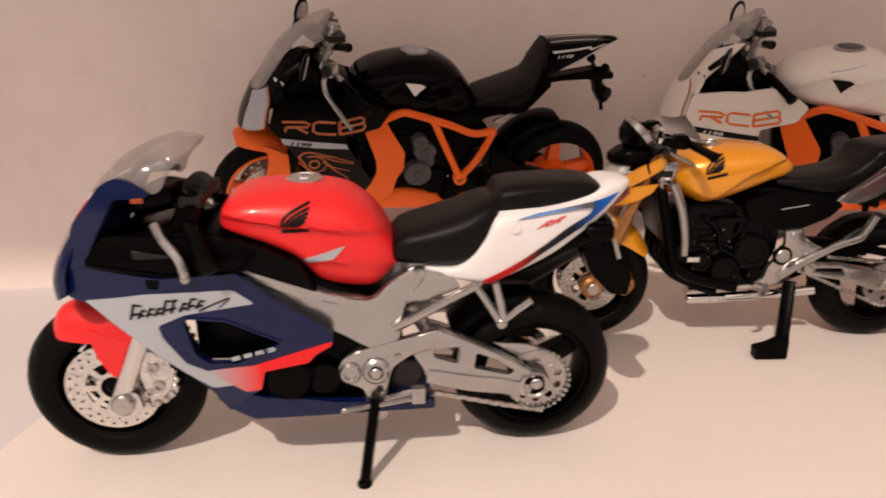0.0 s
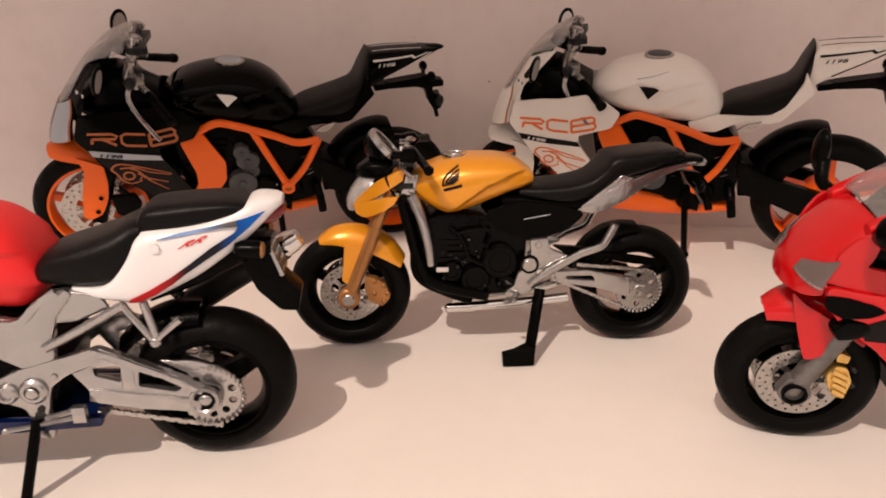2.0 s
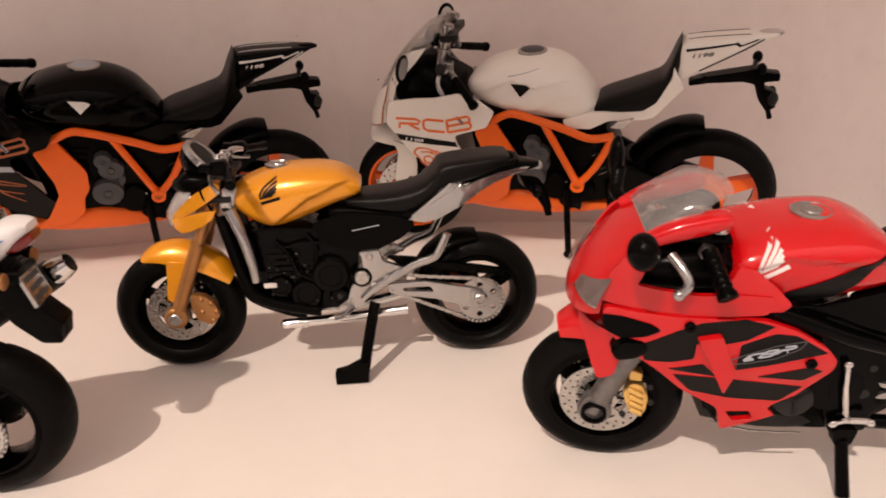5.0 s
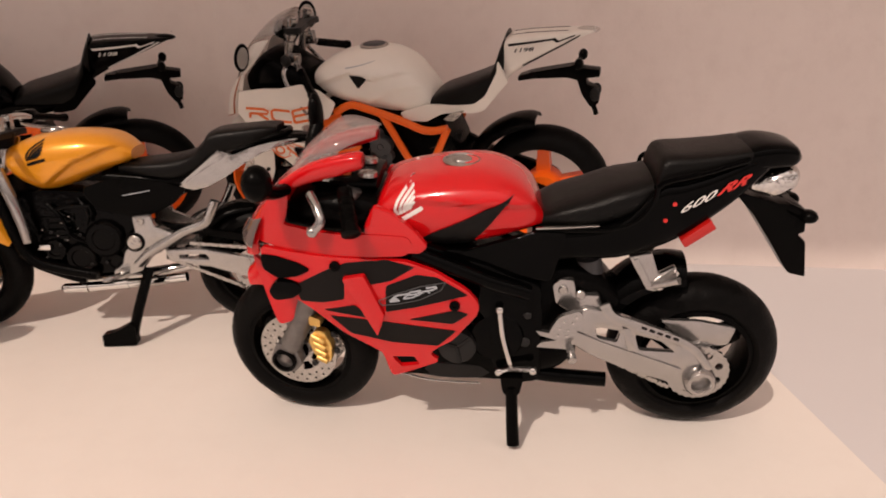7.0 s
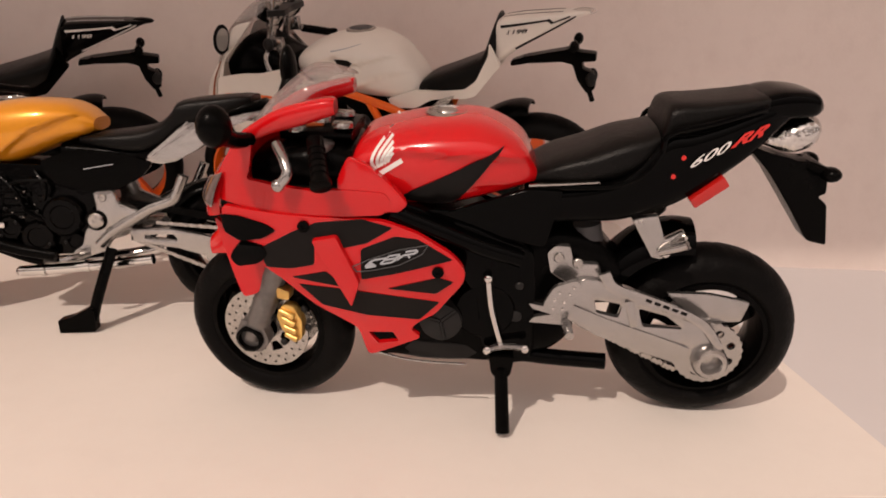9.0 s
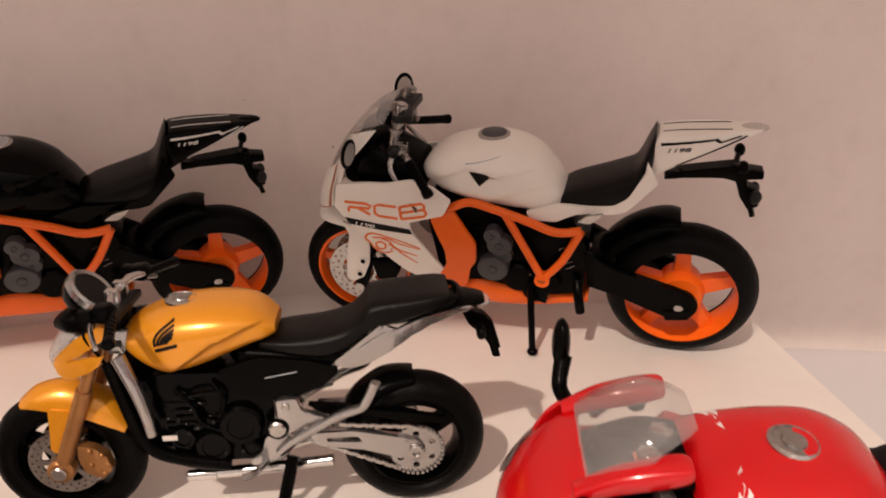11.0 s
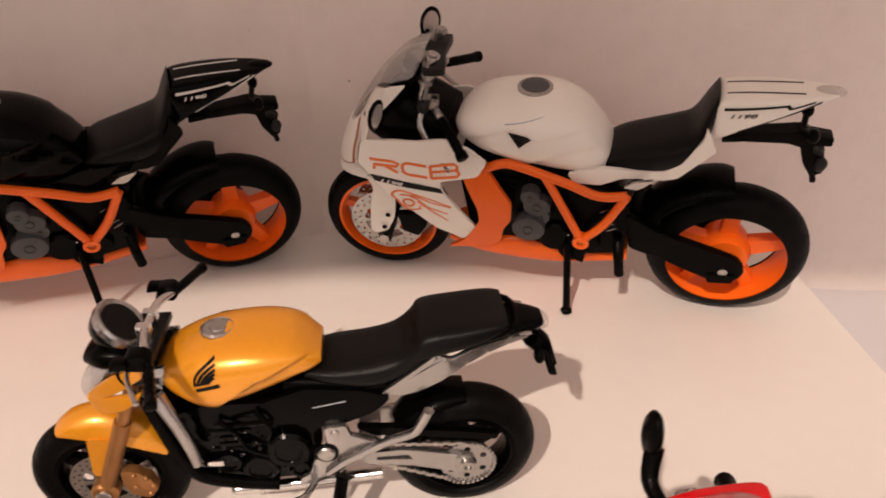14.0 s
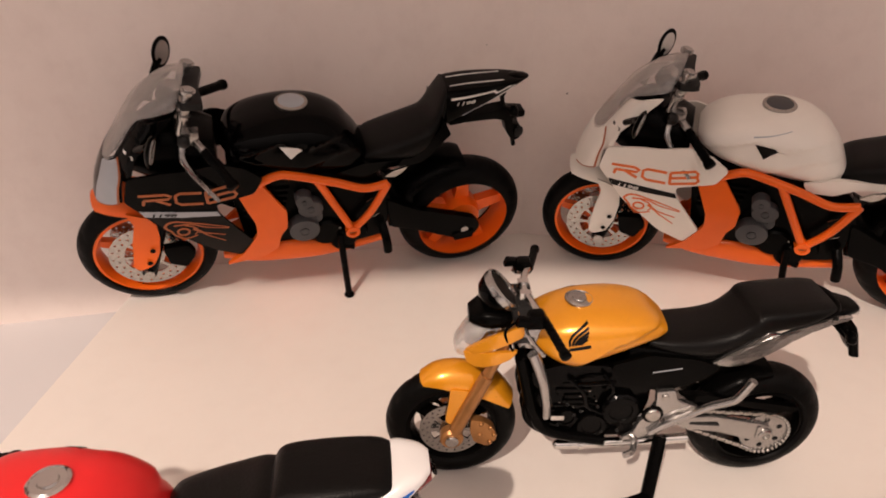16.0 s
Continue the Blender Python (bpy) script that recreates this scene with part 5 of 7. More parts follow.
    part("headlamp", arc_shell([(74.4, 51.0), (77.2, 48.2), (79.6, 44.0), (79.4, 40.6)], [(71.4, 50.2, 4.2), (73.6, 47.2, 5.0), (75.6, 43.4, 4.6), (76.4, 41.0, 3.2)], 0.6), LENS, root, "clear headlamp lens")
    part("lamp_bowl", loft([(77.0, 43, 47.6, 2.4, 2.5), (74, 42, 49.6, 3.6, 2.5), (70, 43, 50.0, 3.6, 2.5), (67, 45, 49.6, 3.0, 2.5)], 18), CAST, root)
    part("lamp_back", loft([(76.4, 50.2, 52.6, 3.0, 3), (73, 49.4, 54.6, 5.2, 3), (68.4, 49.6, 54.4, 5.6, 3), (65.0, 50.4, 52.8, 4.6, 3)], 22), BLACK, root, "black shell under the instrument")
    pod = lathe([(0, 5.0), (2.6, 4.6), (4.6, 3.0), (5.5, 0.6), (5.3, -1.4)], 0, 0, 36, closed=False)
    ringm = lathe([(5.2, 0.6), (5.6, 0.4), (5.7, -1.0), (5.2, -1.5), (4.4, -1.2), (4.4, -0.4)], 0, 0, 36)
    face = lathe([(0, -1.0), (4.6, -1.0), (4.6, -0.6), (0, -0.6)], 0, 0, 28, closed=False)
    put = Matrix.Translation((69.0, 0, 57.4)) @ pose(0, 0, 0, 0, 42, 0) @ pose(0, 0, 0, 0, 0, -90)
    for b in (pod, ringm, face):
        bmesh.ops.transform(b, matrix=put, verts=b.verts)
    pod_ob = part("instrument_pod", pod, GLOSSBLACK, root, "black instrument bowl with silver rim")
    part("silver_rim", ringm, SILVER, pod_ob, "broad silver rim")
    part("dial_face", face, CHARCOAL, pod_ob, "dark dial")
    # bars
    bar = tube([(60.4, 11.5, 57.2), (62.6, 6, 58.2), (63.4, 0, 57.6), (62.6, -6, 58.2), (60.4, -11.5, 57.2)], 0.85, 10, 5)
    for y in (2.4, -2.4):
        block(62.2, 64.8, y - 0.9, y + 0.9, 54.6, 58.8, bm=bar)
    bar_ob = part("handlebar", bar, CHROME, root, "chrome handlebar")
    for side in (1, -1):
        grip(bar_ob, (60.6, 11 * side, 57.4), (57.6, 22 * side, 55.8), 0.98)
        sw = plate(soft([(64.8, 56.0), (63.8, 59.2), (60.8, 59.4), (59.6, 57.4), (60.8, 55.6)], 0.6), 9.6 * side, 13.0 * side)
        plate(soft([(67.0, 56.8), (66.4, 58.8), (63.6, 58.6), (63.6, 57.0)], 0.5), 11.4 * side, 13.8 * side, bm=sw)
        part("switch_box", sw, BLACK, bar_ob, "black switch housing", bevel=0.4)
        part("lever", tube([(63.4, 9.6 * side, 56.8), (64.4, 13 * side, 55), (61.4, 19 * side, 53.4)], 0.5, 8, 4), SILVER, bar_ob, "thin silver lever")
    part("cable", tube([(64.6, 7.6, 55), (68.4, 8.0, 51.6), (66.4, 7.6, 46), (65, 7.6, 43.6)], 0.35, 8, 5), BLACK, root, "thin black cable beside the mask")
    # stand
    sd = tube([(27.6, 9.2, 19.4), (30.0, 14.4, 9.5), (31.2, 17.0, 3.4)], 1.15, 8, 3, flat=1.5)
    plate(soft([(30.0, 1.2), (38.4, 1.0), (38.6, 4.2), (35.4, 5.0), (31.6, 7.0), (30.0, 6.6)], 0.4), 15.8, 18.6, bm=sd)
    part("side_stand", sd, BLACK, root, "black side stand with a broad foot")
    return root


naked_bike(bike_pose(126.8, 204.4, 4.86, 2.6, 17.2, 4.9))


# ---- the red and black sport bike ----
def red_sport_bike(m):
    root = bike("sport_motorcycle", "red and black toy sport motorcycle on its side stand", m)
    R, RF, WB, STEER = 16.7, 16.0, 78.8, -7.6
    pv = (WB, 0, RF)
    st_ = lambda bm: turned(bm, pv, (0, 0, STEER))
    rear = wheel(root, "rear_wheel", 0, R, R, 5.0, 11.0, BLACK, 3, 0, "black three-spoke rear wheel", spoke_w=1.9)
    front = wheel(root, "front_wheel", WB, RF, RF, 3.4, 11.0, BLACK, 3, 8.2, "black front wheel with drilled discs", STEER, pv, disc_in=5.0, spoke_w=1.5)
    # drive
    sprocket(rear, -0.1, R - 1.2, 6.1, 6.4, SILVER, 26, 8)
    ch = chain_run((26, 22.6), (5.0, 11.8), 6.4, bmesh.new(), 1.1, 0.55)
    part("chain", ch, STEEL, root, "silver drive chain")
    # swing arm: cast box with a brace over it
    low = soft([(26.6, 25.7), (24.6, 28.6), (22.6, 30.1), (18.8, 29.7), (14.2, 28.1), (9.8, 26.3), (5.4, 24.4), (1.3, 21.8), (-1.6, 18.6), (-2.9, 15.4), (-1.8, 12.6), (1.0, 11.4), (4.9, 13.8), (13.0, 16.6), (21.0, 20.0), (25.1, 22.7)], 0.9)
    win = [soft([(20.4, 26.2), (15.8, 25.4), (16.2, 22.9), (19.9, 23.8)], 0.5), soft([(12.9, 24.7), (8.2, 23.4), (5.2, 21.0), (11.9, 21.3)], 0.5)]
    sa = plate(low, 6.8, 8.2, win)
    plate(low, -8.2, -6.8, win, bm=sa)
    sa_ob = part("swing_arm", sa, SILVER, root, "silver cast swing arm", bevel=0.4)
    for side in (1, -1):
        part("arm_brace", skin(along([(19.4, 31.6), (17.6, 28.9), (12.3, 26.9), (6.2, 24.6), (1.8, 22.0), (-1.4, 17.6)], 2.0, 1.5), lambda x, z: 8.2, 0.8, 0.9, side, cell=1.8), SILVER, sa_ob, "silver brace over the arm", bevel=0.35)
        part("arm_rib", skin(along([(25.6, 24.6), (18, 21.4), (10, 18.6), (4, 16.4)], 2.6, 2.2), lambda x, z: 8.2, 0.6, 0.4, side, cell=1.8), SILVER, sa_ob, bevel=0.25)
        part("arm_web", skin(slanted((14.8, 26.4), (13.4, 21.4), 1.3, 1.3), lambda x, z: 8.2, 0.6, 0.5, side), SILVER, sa_ob, bevel=0.2)
    part("chain_fin", skin(soft([(8.1, 26.6), (1, 26.6), (-6.1, 25.2), (-5.1, 21.4), (0.9, 21.1), (4.5, 22.9)], 0.5), lambda x, z: 5.9, 1.0), SILVER, sa_ob, bevel=0.25)
    for i in range(5):
        part("type_bar", skin(slanted((12.2 - i * 1.5, 27.0 - i * 0.55), (11.2 - i * 1.5, 26.6 - i * 0.55), 0.55, 0.55), lambda x, z: 9.1, 0.15, 0.04), INK, sa_ob)
    hub = lathe([(0.0, 7.9), (1.4, 7.9), (1.5, 9.2), (1.9, 9.9), (2.5, 9.9), (3.0, 9.2), (3.1, 8.0)], -0.1, R - 1.8, 26, closed=False)
    part("axle_hub", hub, SILVER, sa_ob, "hollow silver axle hub")
    part("shock_mount", skin(soft([(28.8, 34.3), (27.4, 35.7), (24.9, 35.5), (24.2, 32.4), (20.2, 32.4), (18.7, 28.9), (23.2, 27.7), (28.0, 30.5)], 0.6), lambda x, z: 7.2, 2.0), SILVER, sa_ob, bevel=0.4)
    for x, z in ((26.8, 33.6), (23.6, 32.6)):
        bolt(sa_ob, x, 7.1, z, 0.9, 0.6, STEEL)
    part("shock_spring", tube([(22, 2.5, 38), (20, 2.5, 27)], 2.4, 14, 1), MIDGREY, root)
    # hugger
    part("hugger", arc_shell([(4, 38.0), (8, 38.0), (14, 35.8), (19, 31)], [(4, 33.4, 5.0), (8, 33.4, 5.6), (13, 31.0, 5.8), (17, 27, 5.6)], 0.7), GLOSSBLACK, root, "black rear mudguard")
    # engine, frame
    eng = plate(soft([(64, 34), (54, 42), (42, 40), (31, 34), (30, 14.6), (38, 13), (58, 14), (62, 22)], 1.5), -7.6, 7.6)
    eng_ob = part("engine", eng, BLACK, root, "black engine block behind the fairing", bevel=0.4)
    part("frame_spar", skin(soft([(55, 43.8), (53.0, 44.0), (44.4, 41), (31, 35.4), (30.6, 29.7), (30.9, 14.4), (37.6, 14.0), (39.4, 18), (40.8, 28), (44, 33.2), (52, 39.6)], 1.0), lambda x, z: 10.2 - 0.02 * max(0, 40 - x) * 3, 2.2), GLOSSBLACK, root, "black frame spar and heel plate", bevel=0.5)
    part("frame_spar", skin(soft([(55, 43.8), (53.0, 44.0), (44.4, 41), (31, 35.4), (30.6, 29.7), (30.9, 14.4), (37.6, 14.0), (39.4, 18), (40.8, 28), (44, 33.2), (52, 39.6)], 1.0), lambda x, z: 10.2 - 0.02 * max(0, 40 - x) * 3, 2.2, 0, -1), GLOSSBLACK, root, "black frame spar and heel plate", bevel=0.5)
    part("linkage_block", loft([(31.5, 21, 37, 6.6, 4), (26, 22, 38, 6.4, 4), (20, 23, 36, 5.8, 4), (15.4, 23.4, 31, 5.4, 4)], 20), BLACK, root, "black block behind the frame")
    part("lower_mount", loft([(31.5, 13.2, 22, 6.4, 4), (27, 14, 22, 6.0, 4), (23.4, 17.5, 22.4, 5.4, 4)], 18), BLACK, root, "black lower mount behind the frame")
    part("spar_tube", tube([(53.8, 10.9, 42.7), (46.5, 11.3, 39.8), (39.7, 11.2, 37.0), (33.2, 10.4, 34.6)], 1.45, 14, 4), GLOSSBLACK, root, "round black frame tube")
    part("belly_trim", tube([(59.4, 8.4, 15.4), (52, 8.9, 13.6), (42, 8.6, 12.8)], 0.22, 6, 4), STEEL, root, "thin bright seam under the fairing")
    bolt(root, 33.6, 9.6, 23.6, 1.0, 0.5, GREYPLASTIC)
    bolt(root, 33.2, 9.7, 29.4, 0.7, 0.4, GREYPLASTIC)
    cv = plate(soft([(47.4, 27.4), (43.2, 25.2), (42.4, 22.4), (43.8, 20.0), (46.4, 19.0), (49.2, 20.6), (50.2, 23.6)], 1.4), 8.6, 11.4)
    for a in (20, 140, 260):
        plate(slanted((46.2, 23.2), (46.2 + 3.4 * math.cos(radians(a)), 23.2 + 3.4 * math.sin(radians(a))), 0.6, 0.6), 11.2, 11.7, bm=cv)
    part("clutch_cover", cv, GREYPLASTIC, root, "dark grey clutch cover", bevel=0.4)
    part("generator_cover", lathe([(0, 7), (5.6, 7), (5.6, 9.2), (4.8, 10.2), (0, 10.2)], 38.8, 24.6, 26, closed=False), GLOSSBLACK, root)
    part("belly_pan", loft([(60, 13.4, 17, 6, 4), (50, 12.4, 18, 8, 4), (40, 12.4, 17, 7.6, 4), (33, 12.8, 15.4, 6, 4)], 20), GREYPLASTIC, root, "dark grey belly pan")
    part("exhaust_pipe", tube([(36, 3, 12.6), (28, 4.2, 12.2), (17, 5, 12.0)], 1.5, 12, 3), GLOSSBLACK, root)
    # gear lever, foot plate, stand
    gl = tube([(38.4, 10.8, 31.2), (37.8, 11.2, 26), (36.6, 11.2, 21), (36.0, 11, 18.9)], 0.5, 8, 4)
    tube([(38.2, 11.4, 17.8), (35.8, 11.4, 18.6), (32.0, 11.8, 18.8)], 0.6, 8, 3, gl)
    for q in ((38.4, 10.9, 31.2), (38.3, 11.4, 17.8), (32.0, 11.9, 18.6)):
        ball(*q, 0.85, bm=gl, n=10)
    part("gear_lever", gl, CHROME, root, "thin chrome gear lever")
    part("heel_plate", skin(soft([(29.4, 26.2), (27.6, 29.8), (23.8, 31.2), (22.8, 29.2), (24.8, 25.6), (27.0, 24.8)], 0.9), lambda x, z: 10.8, 1.0), SILVER, root, "dimpled silver heel plate")
    for x, z in ((27.4, 27.4), (25.8, 27.0), (26.6, 28.8), (25.0, 28.6), (24.4, 29.8), (27.6, 25.9), (26.0, 25.8)):
        part("dimple", ball(x, 10.9, z, 0.26, 0.2, 0.26, 8), CHROME, root)
    part("peg_bracket", skin(soft([(31.6, 26.2), (25.4, 25.0), (24.6, 22.2), (31.4, 22.6), (30.6, 23.6), (27.6, 24.2), (30.8, 25.2)], 0.3), lambda x, z: 9.9, 1.0), SILVER, root)
    part("foot_peg", tube([(25.2, 10, 22.8), (24.9, 13.5, 22.2)], 0.8, 10, 1), SILVER, root)
    sd = plate(soft([(38.0, 16.8), (33.6, 16.8), (34.2, 13.2), (35.2, 12.4), (36.6, 12.4), (37.6, 13.6)], 0.8), 10.0, 12.0)
    tube([(35.8, 11.4, 14.0), (35.6, 13.4, 9.4), (35.3, 15.9, 4.0)], 1.15, 10, 3, sd, r1=1.25)
    part("side_stand", sd, BLACK, root, "black side stand")
    # tank and its marks
    secs = [(61.6, 43.4, 46.4, 8, 3.4, 0.5), (60.2, 43.0, 51.2, 9.8, 3.8, 0.4), (58, 42.6, 53.6, 10.8, 3.4, 0.38), (51, 42.2, 55.4, 11.4, 3.3, 0.36), (45, 42.4, 56.1, 11.6, 3.2, 0.36), (40, 43.6, 55.9, 11.3, 3.2, 0.36), (36, 44.6, 54.4, 10.3, 3.2, 0.36), (33, 45.4, 52.2, 9.0, 3.2, 0.38), (31.4, 45.8, 49.4, 7.6, 2.8, 0.42), (30.8, 46.4, 48, 6.6, 2.6, 0.5)]
    tank = part("fuel_tank", drawn_in(drawn_in(loft(secs, 72, smooth=7), (30, 36, 52, 62), (50.4, 51.4, 52.4, 49.0), 0.09, 1.0), (30, 36, 52, 62), (46.6, 47.0, 47.4, 46.0), 0.05, 0.8), RED, root, "glossy red fuel tank")
    on = laid_on(tank)
    for side in (1, -1):
        part("tank_flash", skin([(53.0, 44.4), (50.8, 45.8), (36.4, 53.0), (44.2, 43.2), (46.5, 42.9)], on, 0.2, 0.3, side, cell=1.4), INK, tank, "black pointed flash")
        part("tank_edge", skin(slanted((44.6, 42.6), (32.4, 46.8), 0.5, 0.5), on, 0.4, 0.3, side), RED, tank)
    wing_mark(tank, 56.4, 49.2, 0.98, on, WHITEPRINT, True, 32)
    for side in (1, -1):
        part("tank_shoulder", skin(soft([(62.0, 43.0), (62.0, 48.0), (60.4, 51.4), (57.4, 50.4), (53.6, 47.2), (51.0, 44.4), (52.4, 43.0)], 0.6), lambda x, z: 12.5 - 0.16 * max(0, z - 44.4), 1.6, 0.0, side, cell=1.8), RED, root, "red shoulder between cowl and tank", bevel=0.3)
    filler_cap(tank, 45.6, 55.5, 3.6, -2)
    # red upper cowl: flank ledge, horns beside the screen, nose
    ledge = [(82.4, 43.6), (80.8, 49.4), (78.8, 52.4), (76.2, 54.2), (75.0, 53.4), (75.8, 49.4), (76.6, 47.6), (66, 46.4), (60.5, 46.6), (54.6, 46.2), (53.6, 44.6), (55, 42.6), (61, 42.2), (69, 42.4), (77, 42.8)]
    for side in (1, -1):
        ck = part("cowl_flank", skin(soft(ledge, 0.7), lambda x, z: 12.6 - 0.02 * max(0, x - 66) ** 1.9 * 0.9 - 0.03 * max(0, z - 47) ** 1.4, 1.0, 0.0, side, cell=2.0), RED, root, "glossy red upper cowl")
        horn = loft([(77.0, 52.6, 54.8, 1.3, 2.6), (72, 54.4, 57.8, 1.8, 3), (67, 55.8, 59.3, 2.0, 3.4), (63.4, 57.0, 59.9, 2.0, 3.6), (62.2, 57.4, 59.7, 1.6, 3)], 16, y0=8.2 * side)
        part("cowl_horn", horn, RED, root, "red arm beside the windscreen")
    nose_mid = [(75, 55.4), (79, 52.6), (83.4, 48.0), (86.4, 43.2), (87, 39.6)]
    nose_edge = [(74.6, 54.6, 6.6), (77.4, 52.4, 8.4), (80, 48.4, 9.4), (81.8, 44, 9.8), (82.2, 41, 9.6)]
    nose = part("nose_cowl", arc_shell(nose_mid, nose_edge, 0.9), RED, root, "glossy red nose cowl")
    for side in (1, -1):
        glass, rim = bmesh.new(), bmesh.new()
        for k in range(10):
            a, tall = 24 + 5.6 * k, 0.05 + 0.013 * k
            lo, hi = 0.64 - tall * 0.8, 0.64 + tall
            a0, a1 = (a, a + 5.6) if side == 1 else (-a - 5.6, -a)
            arc_shell(nose_mid, nose_edge, 0.4, n=2, t0=lo, t1=hi, a0=a0, a1=a1, lift=0.9, bm=glass)
            arc_shell(nose_mid, nose_edge, 0.4, n=2, t0=hi, t1=hi + 0.02, a0=a0, a1=a1, lift=0.95, bm=rim)
        hl = part("headlamp", glass, LAMPGREY, nose, "grey wedge-shaped headlamp glass")
        part("lamp_rim", rim, STEEL, hl)
    screen_mid = [(75.6, 56.6), (73.6, 58.8), (71.4, 60.7), (68.1, 63.2), (65.8, 63.6), (62.8, 62.9), (60.8, 62.2)]
    screen_edge = [(75.2, 55.4, 7.6), (73.4, 56.8, 8.0), (71.2, 57.9, 8.3), (67.6, 59.0, 8.3), (65.4, 60.4, 7.4), (62.6, 61.2, 5.6), (60.6, 61.4, 3.8)]
    part("windscreen", arc_shell(screen_mid, screen_edge, 0.8), SCREEN, root, "clear plastic windscreen")
    part("cockpit", loft([(77, 44, 50, 7, 3), (71, 43.6, 52.4, 9, 3), (64, 43.6, 53.0, 9.4, 3), (59, 43.6, 51.0, 8.6, 3)], 20), BLACK, root)
    for x, y, z in ((66.0, 2.4, 54.6), (63.2, -2.6, 54.4), (62.2, 4.4, 54.2), (69.4, 4.6, 53.6)):
        d = lathe([(0, 0), (1.7, 0), (1.7, 0.8), (1.4, 1.1), (1.2, 0.9), (0, 0.9)], 0, 0, 20, closed=False)
        bmesh.ops.transform(d, matrix=Matrix.Translation((x, y, z)) @ pose(0, 0, 0, -80, 0, 0) @ Matrix.Scale(-1, 4, (0, 1, 0)), verts=d.verts)
        part("dial", d, STEEL, root, "small round silver dial")
    part("dial_panel", loft([(72.4, 52.0, 54.2, 5, 3), (66, 52.6, 54.6, 7, 3), (60.4, 52.2, 54.2, 6.6, 3)], 18), BLACK, root)
    part("indicator_light", block(65.4, 68.0, 1.6, 4.4, 54.3, 54.9), ORANGEPRINT, root)
    # side fairing with its prints
    shape = [(81.6, 43.0), (69, 42.4), (55, 41.8), (49.6, 39.9), (44.2, 36.6), (42.0, 34.0), (42.3, 31.6), (47.0, 25.1), (49.8, 23.5), (51.4, 21.8), (49.2, 20.4), (58.6, 16.2), (60.0, 22.0), (66.9, 26.4), (72, 31.4), (74.6, 33.3), (78.9, 36.2), (81.6, 40.2)]
    sw = lambda x, z: 13.4 - 0.006 * max(0, 36 - z) ** 2 * 0.9 - 0.012 * max(0, x - 66) ** 2 + 0.35 * math.sin((z - 30) * 0.35)
    for side in (1, -1):
        fr = part("side_fairing", skin(soft(shape, 1.2), sw, 1.1, 0.0, side, [soft([(58.4, 21.2), (54.2, 21.3), (53.2, 19.4), (56.8, 18.9)], 0.3)], cell=2.0), RED, root, "red side fairing with black flashes")
        prints = [[(75.2, 36.6), (69.2, 39.9), (65.5, 41.4), (58.3, 42.1), (53.4, 40.8), (57.6, 38.2), (64.2, 36.7), (66.0, 37.6), (66.2, 34.4), (70.2, 33.5), (74.4, 33.4)],
                  [(58.6, 37.2), (53.1, 39.4), (49.5, 39.0), (44.0, 35.7), (53.3, 33.0), (58.8, 31.8)],
                  [(70.2, 31.9), (64.4, 33.2), (61.6, 30.2)],
                  [(69.2, 30.6), (62, 29.8), (46.2, 27.6), (49.6, 24.0), (58.3, 24.6), (65.7, 26.5)],
                  [(54.6, 30.1), (46.4, 32.5), (43.9, 31.7), (46.8, 29.3)]]
        for pr in prints:
            part("flash", skin(soft(pr, 0.4, 2), sw, 0.25, 0.12, side, cell=1.8), CHARCOAL, fr, "charcoal printed flash")
        for i, letter in enumerate("CBR"):
            quad = [(58.2 - i * 2.7, 34.1 + i * 0.78), (56.2 - i * 2.7, 34.5 + i * 0.78), (54.6 - i * 2.7, 35.9 + i * 0.78), (56.8 - i * 2.7, 35.5 + i * 0.78)]
            for k, stroke in enumerate(stroke_letter(letter, quad, 0.26)):
                part("type_stroke", skin(stroke, sw, 0.15, 0.40 + 0.02 * k, side, cell=1.5), PALEGREY, fr)
        outline = [(60.0, 34.3), (57.5, 35.5), (52.5, 37.3), (47.9, 38.2), (48.8, 36.7), (52.6, 34.7), (56.8, 33.7), (59.4, 33.4)]
        for a, b in zip(outline, outline[1:] + outline[:1]):
            part("type_stroke", skin(slanted(a, b, 0.13, 0.13), sw, 0.15, 0.38, side, cell=1.5), MIDGREY, fr)
        fin = plate(soft([(66.2, 38.9), (62.2, 39.6), (58.9, 31.6), (60.4, 27.2)], 0.5), 13.0 * side, 14.8 * side)
        part("fairing_fin", fin, RED, fr, "red raised fin", bevel=0.25)
        duct = plate(soft([(80.4, 35.2), (78.4, 37.6), (74.4, 37.2), (73.6, 35.6), (75.4, 33.8), (79.2, 33.2)], 0.9), 9.6 * side, 13.4 * side)
        part("air_duct", duct, GLOSSBLACK, fr, "glossy black air duct", bevel=0.9)
        for x, z in ((67.5, 40.8), (46.4, 33.6)):
            part("fastener", lathe([(0, sw(x, z) * side), (0.95, sw(x, z) * side), (0.95, (sw(x, z) + 0.5) * side), (0.4, (sw(x, z) + 0.55) * side), (0.4, (sw(x, z) + 0.3) * side), (0, (sw(x, z) + 0.3) * side)], x, z, 16, closed=False), BLACK, fr)
    for side in (1, -1):
        part("nose_duct", skin(soft([(81.8, 41.4), (78.4, 41.6), (74.0, 40.8), (72.0, 39.8), (74.4, 38.4), (78.4, 37.4), (81.4, 38.6)], 0.7), sw, 0.5, 0.3, side, cell=1.4), BLACK, root, "black intake under the nose")
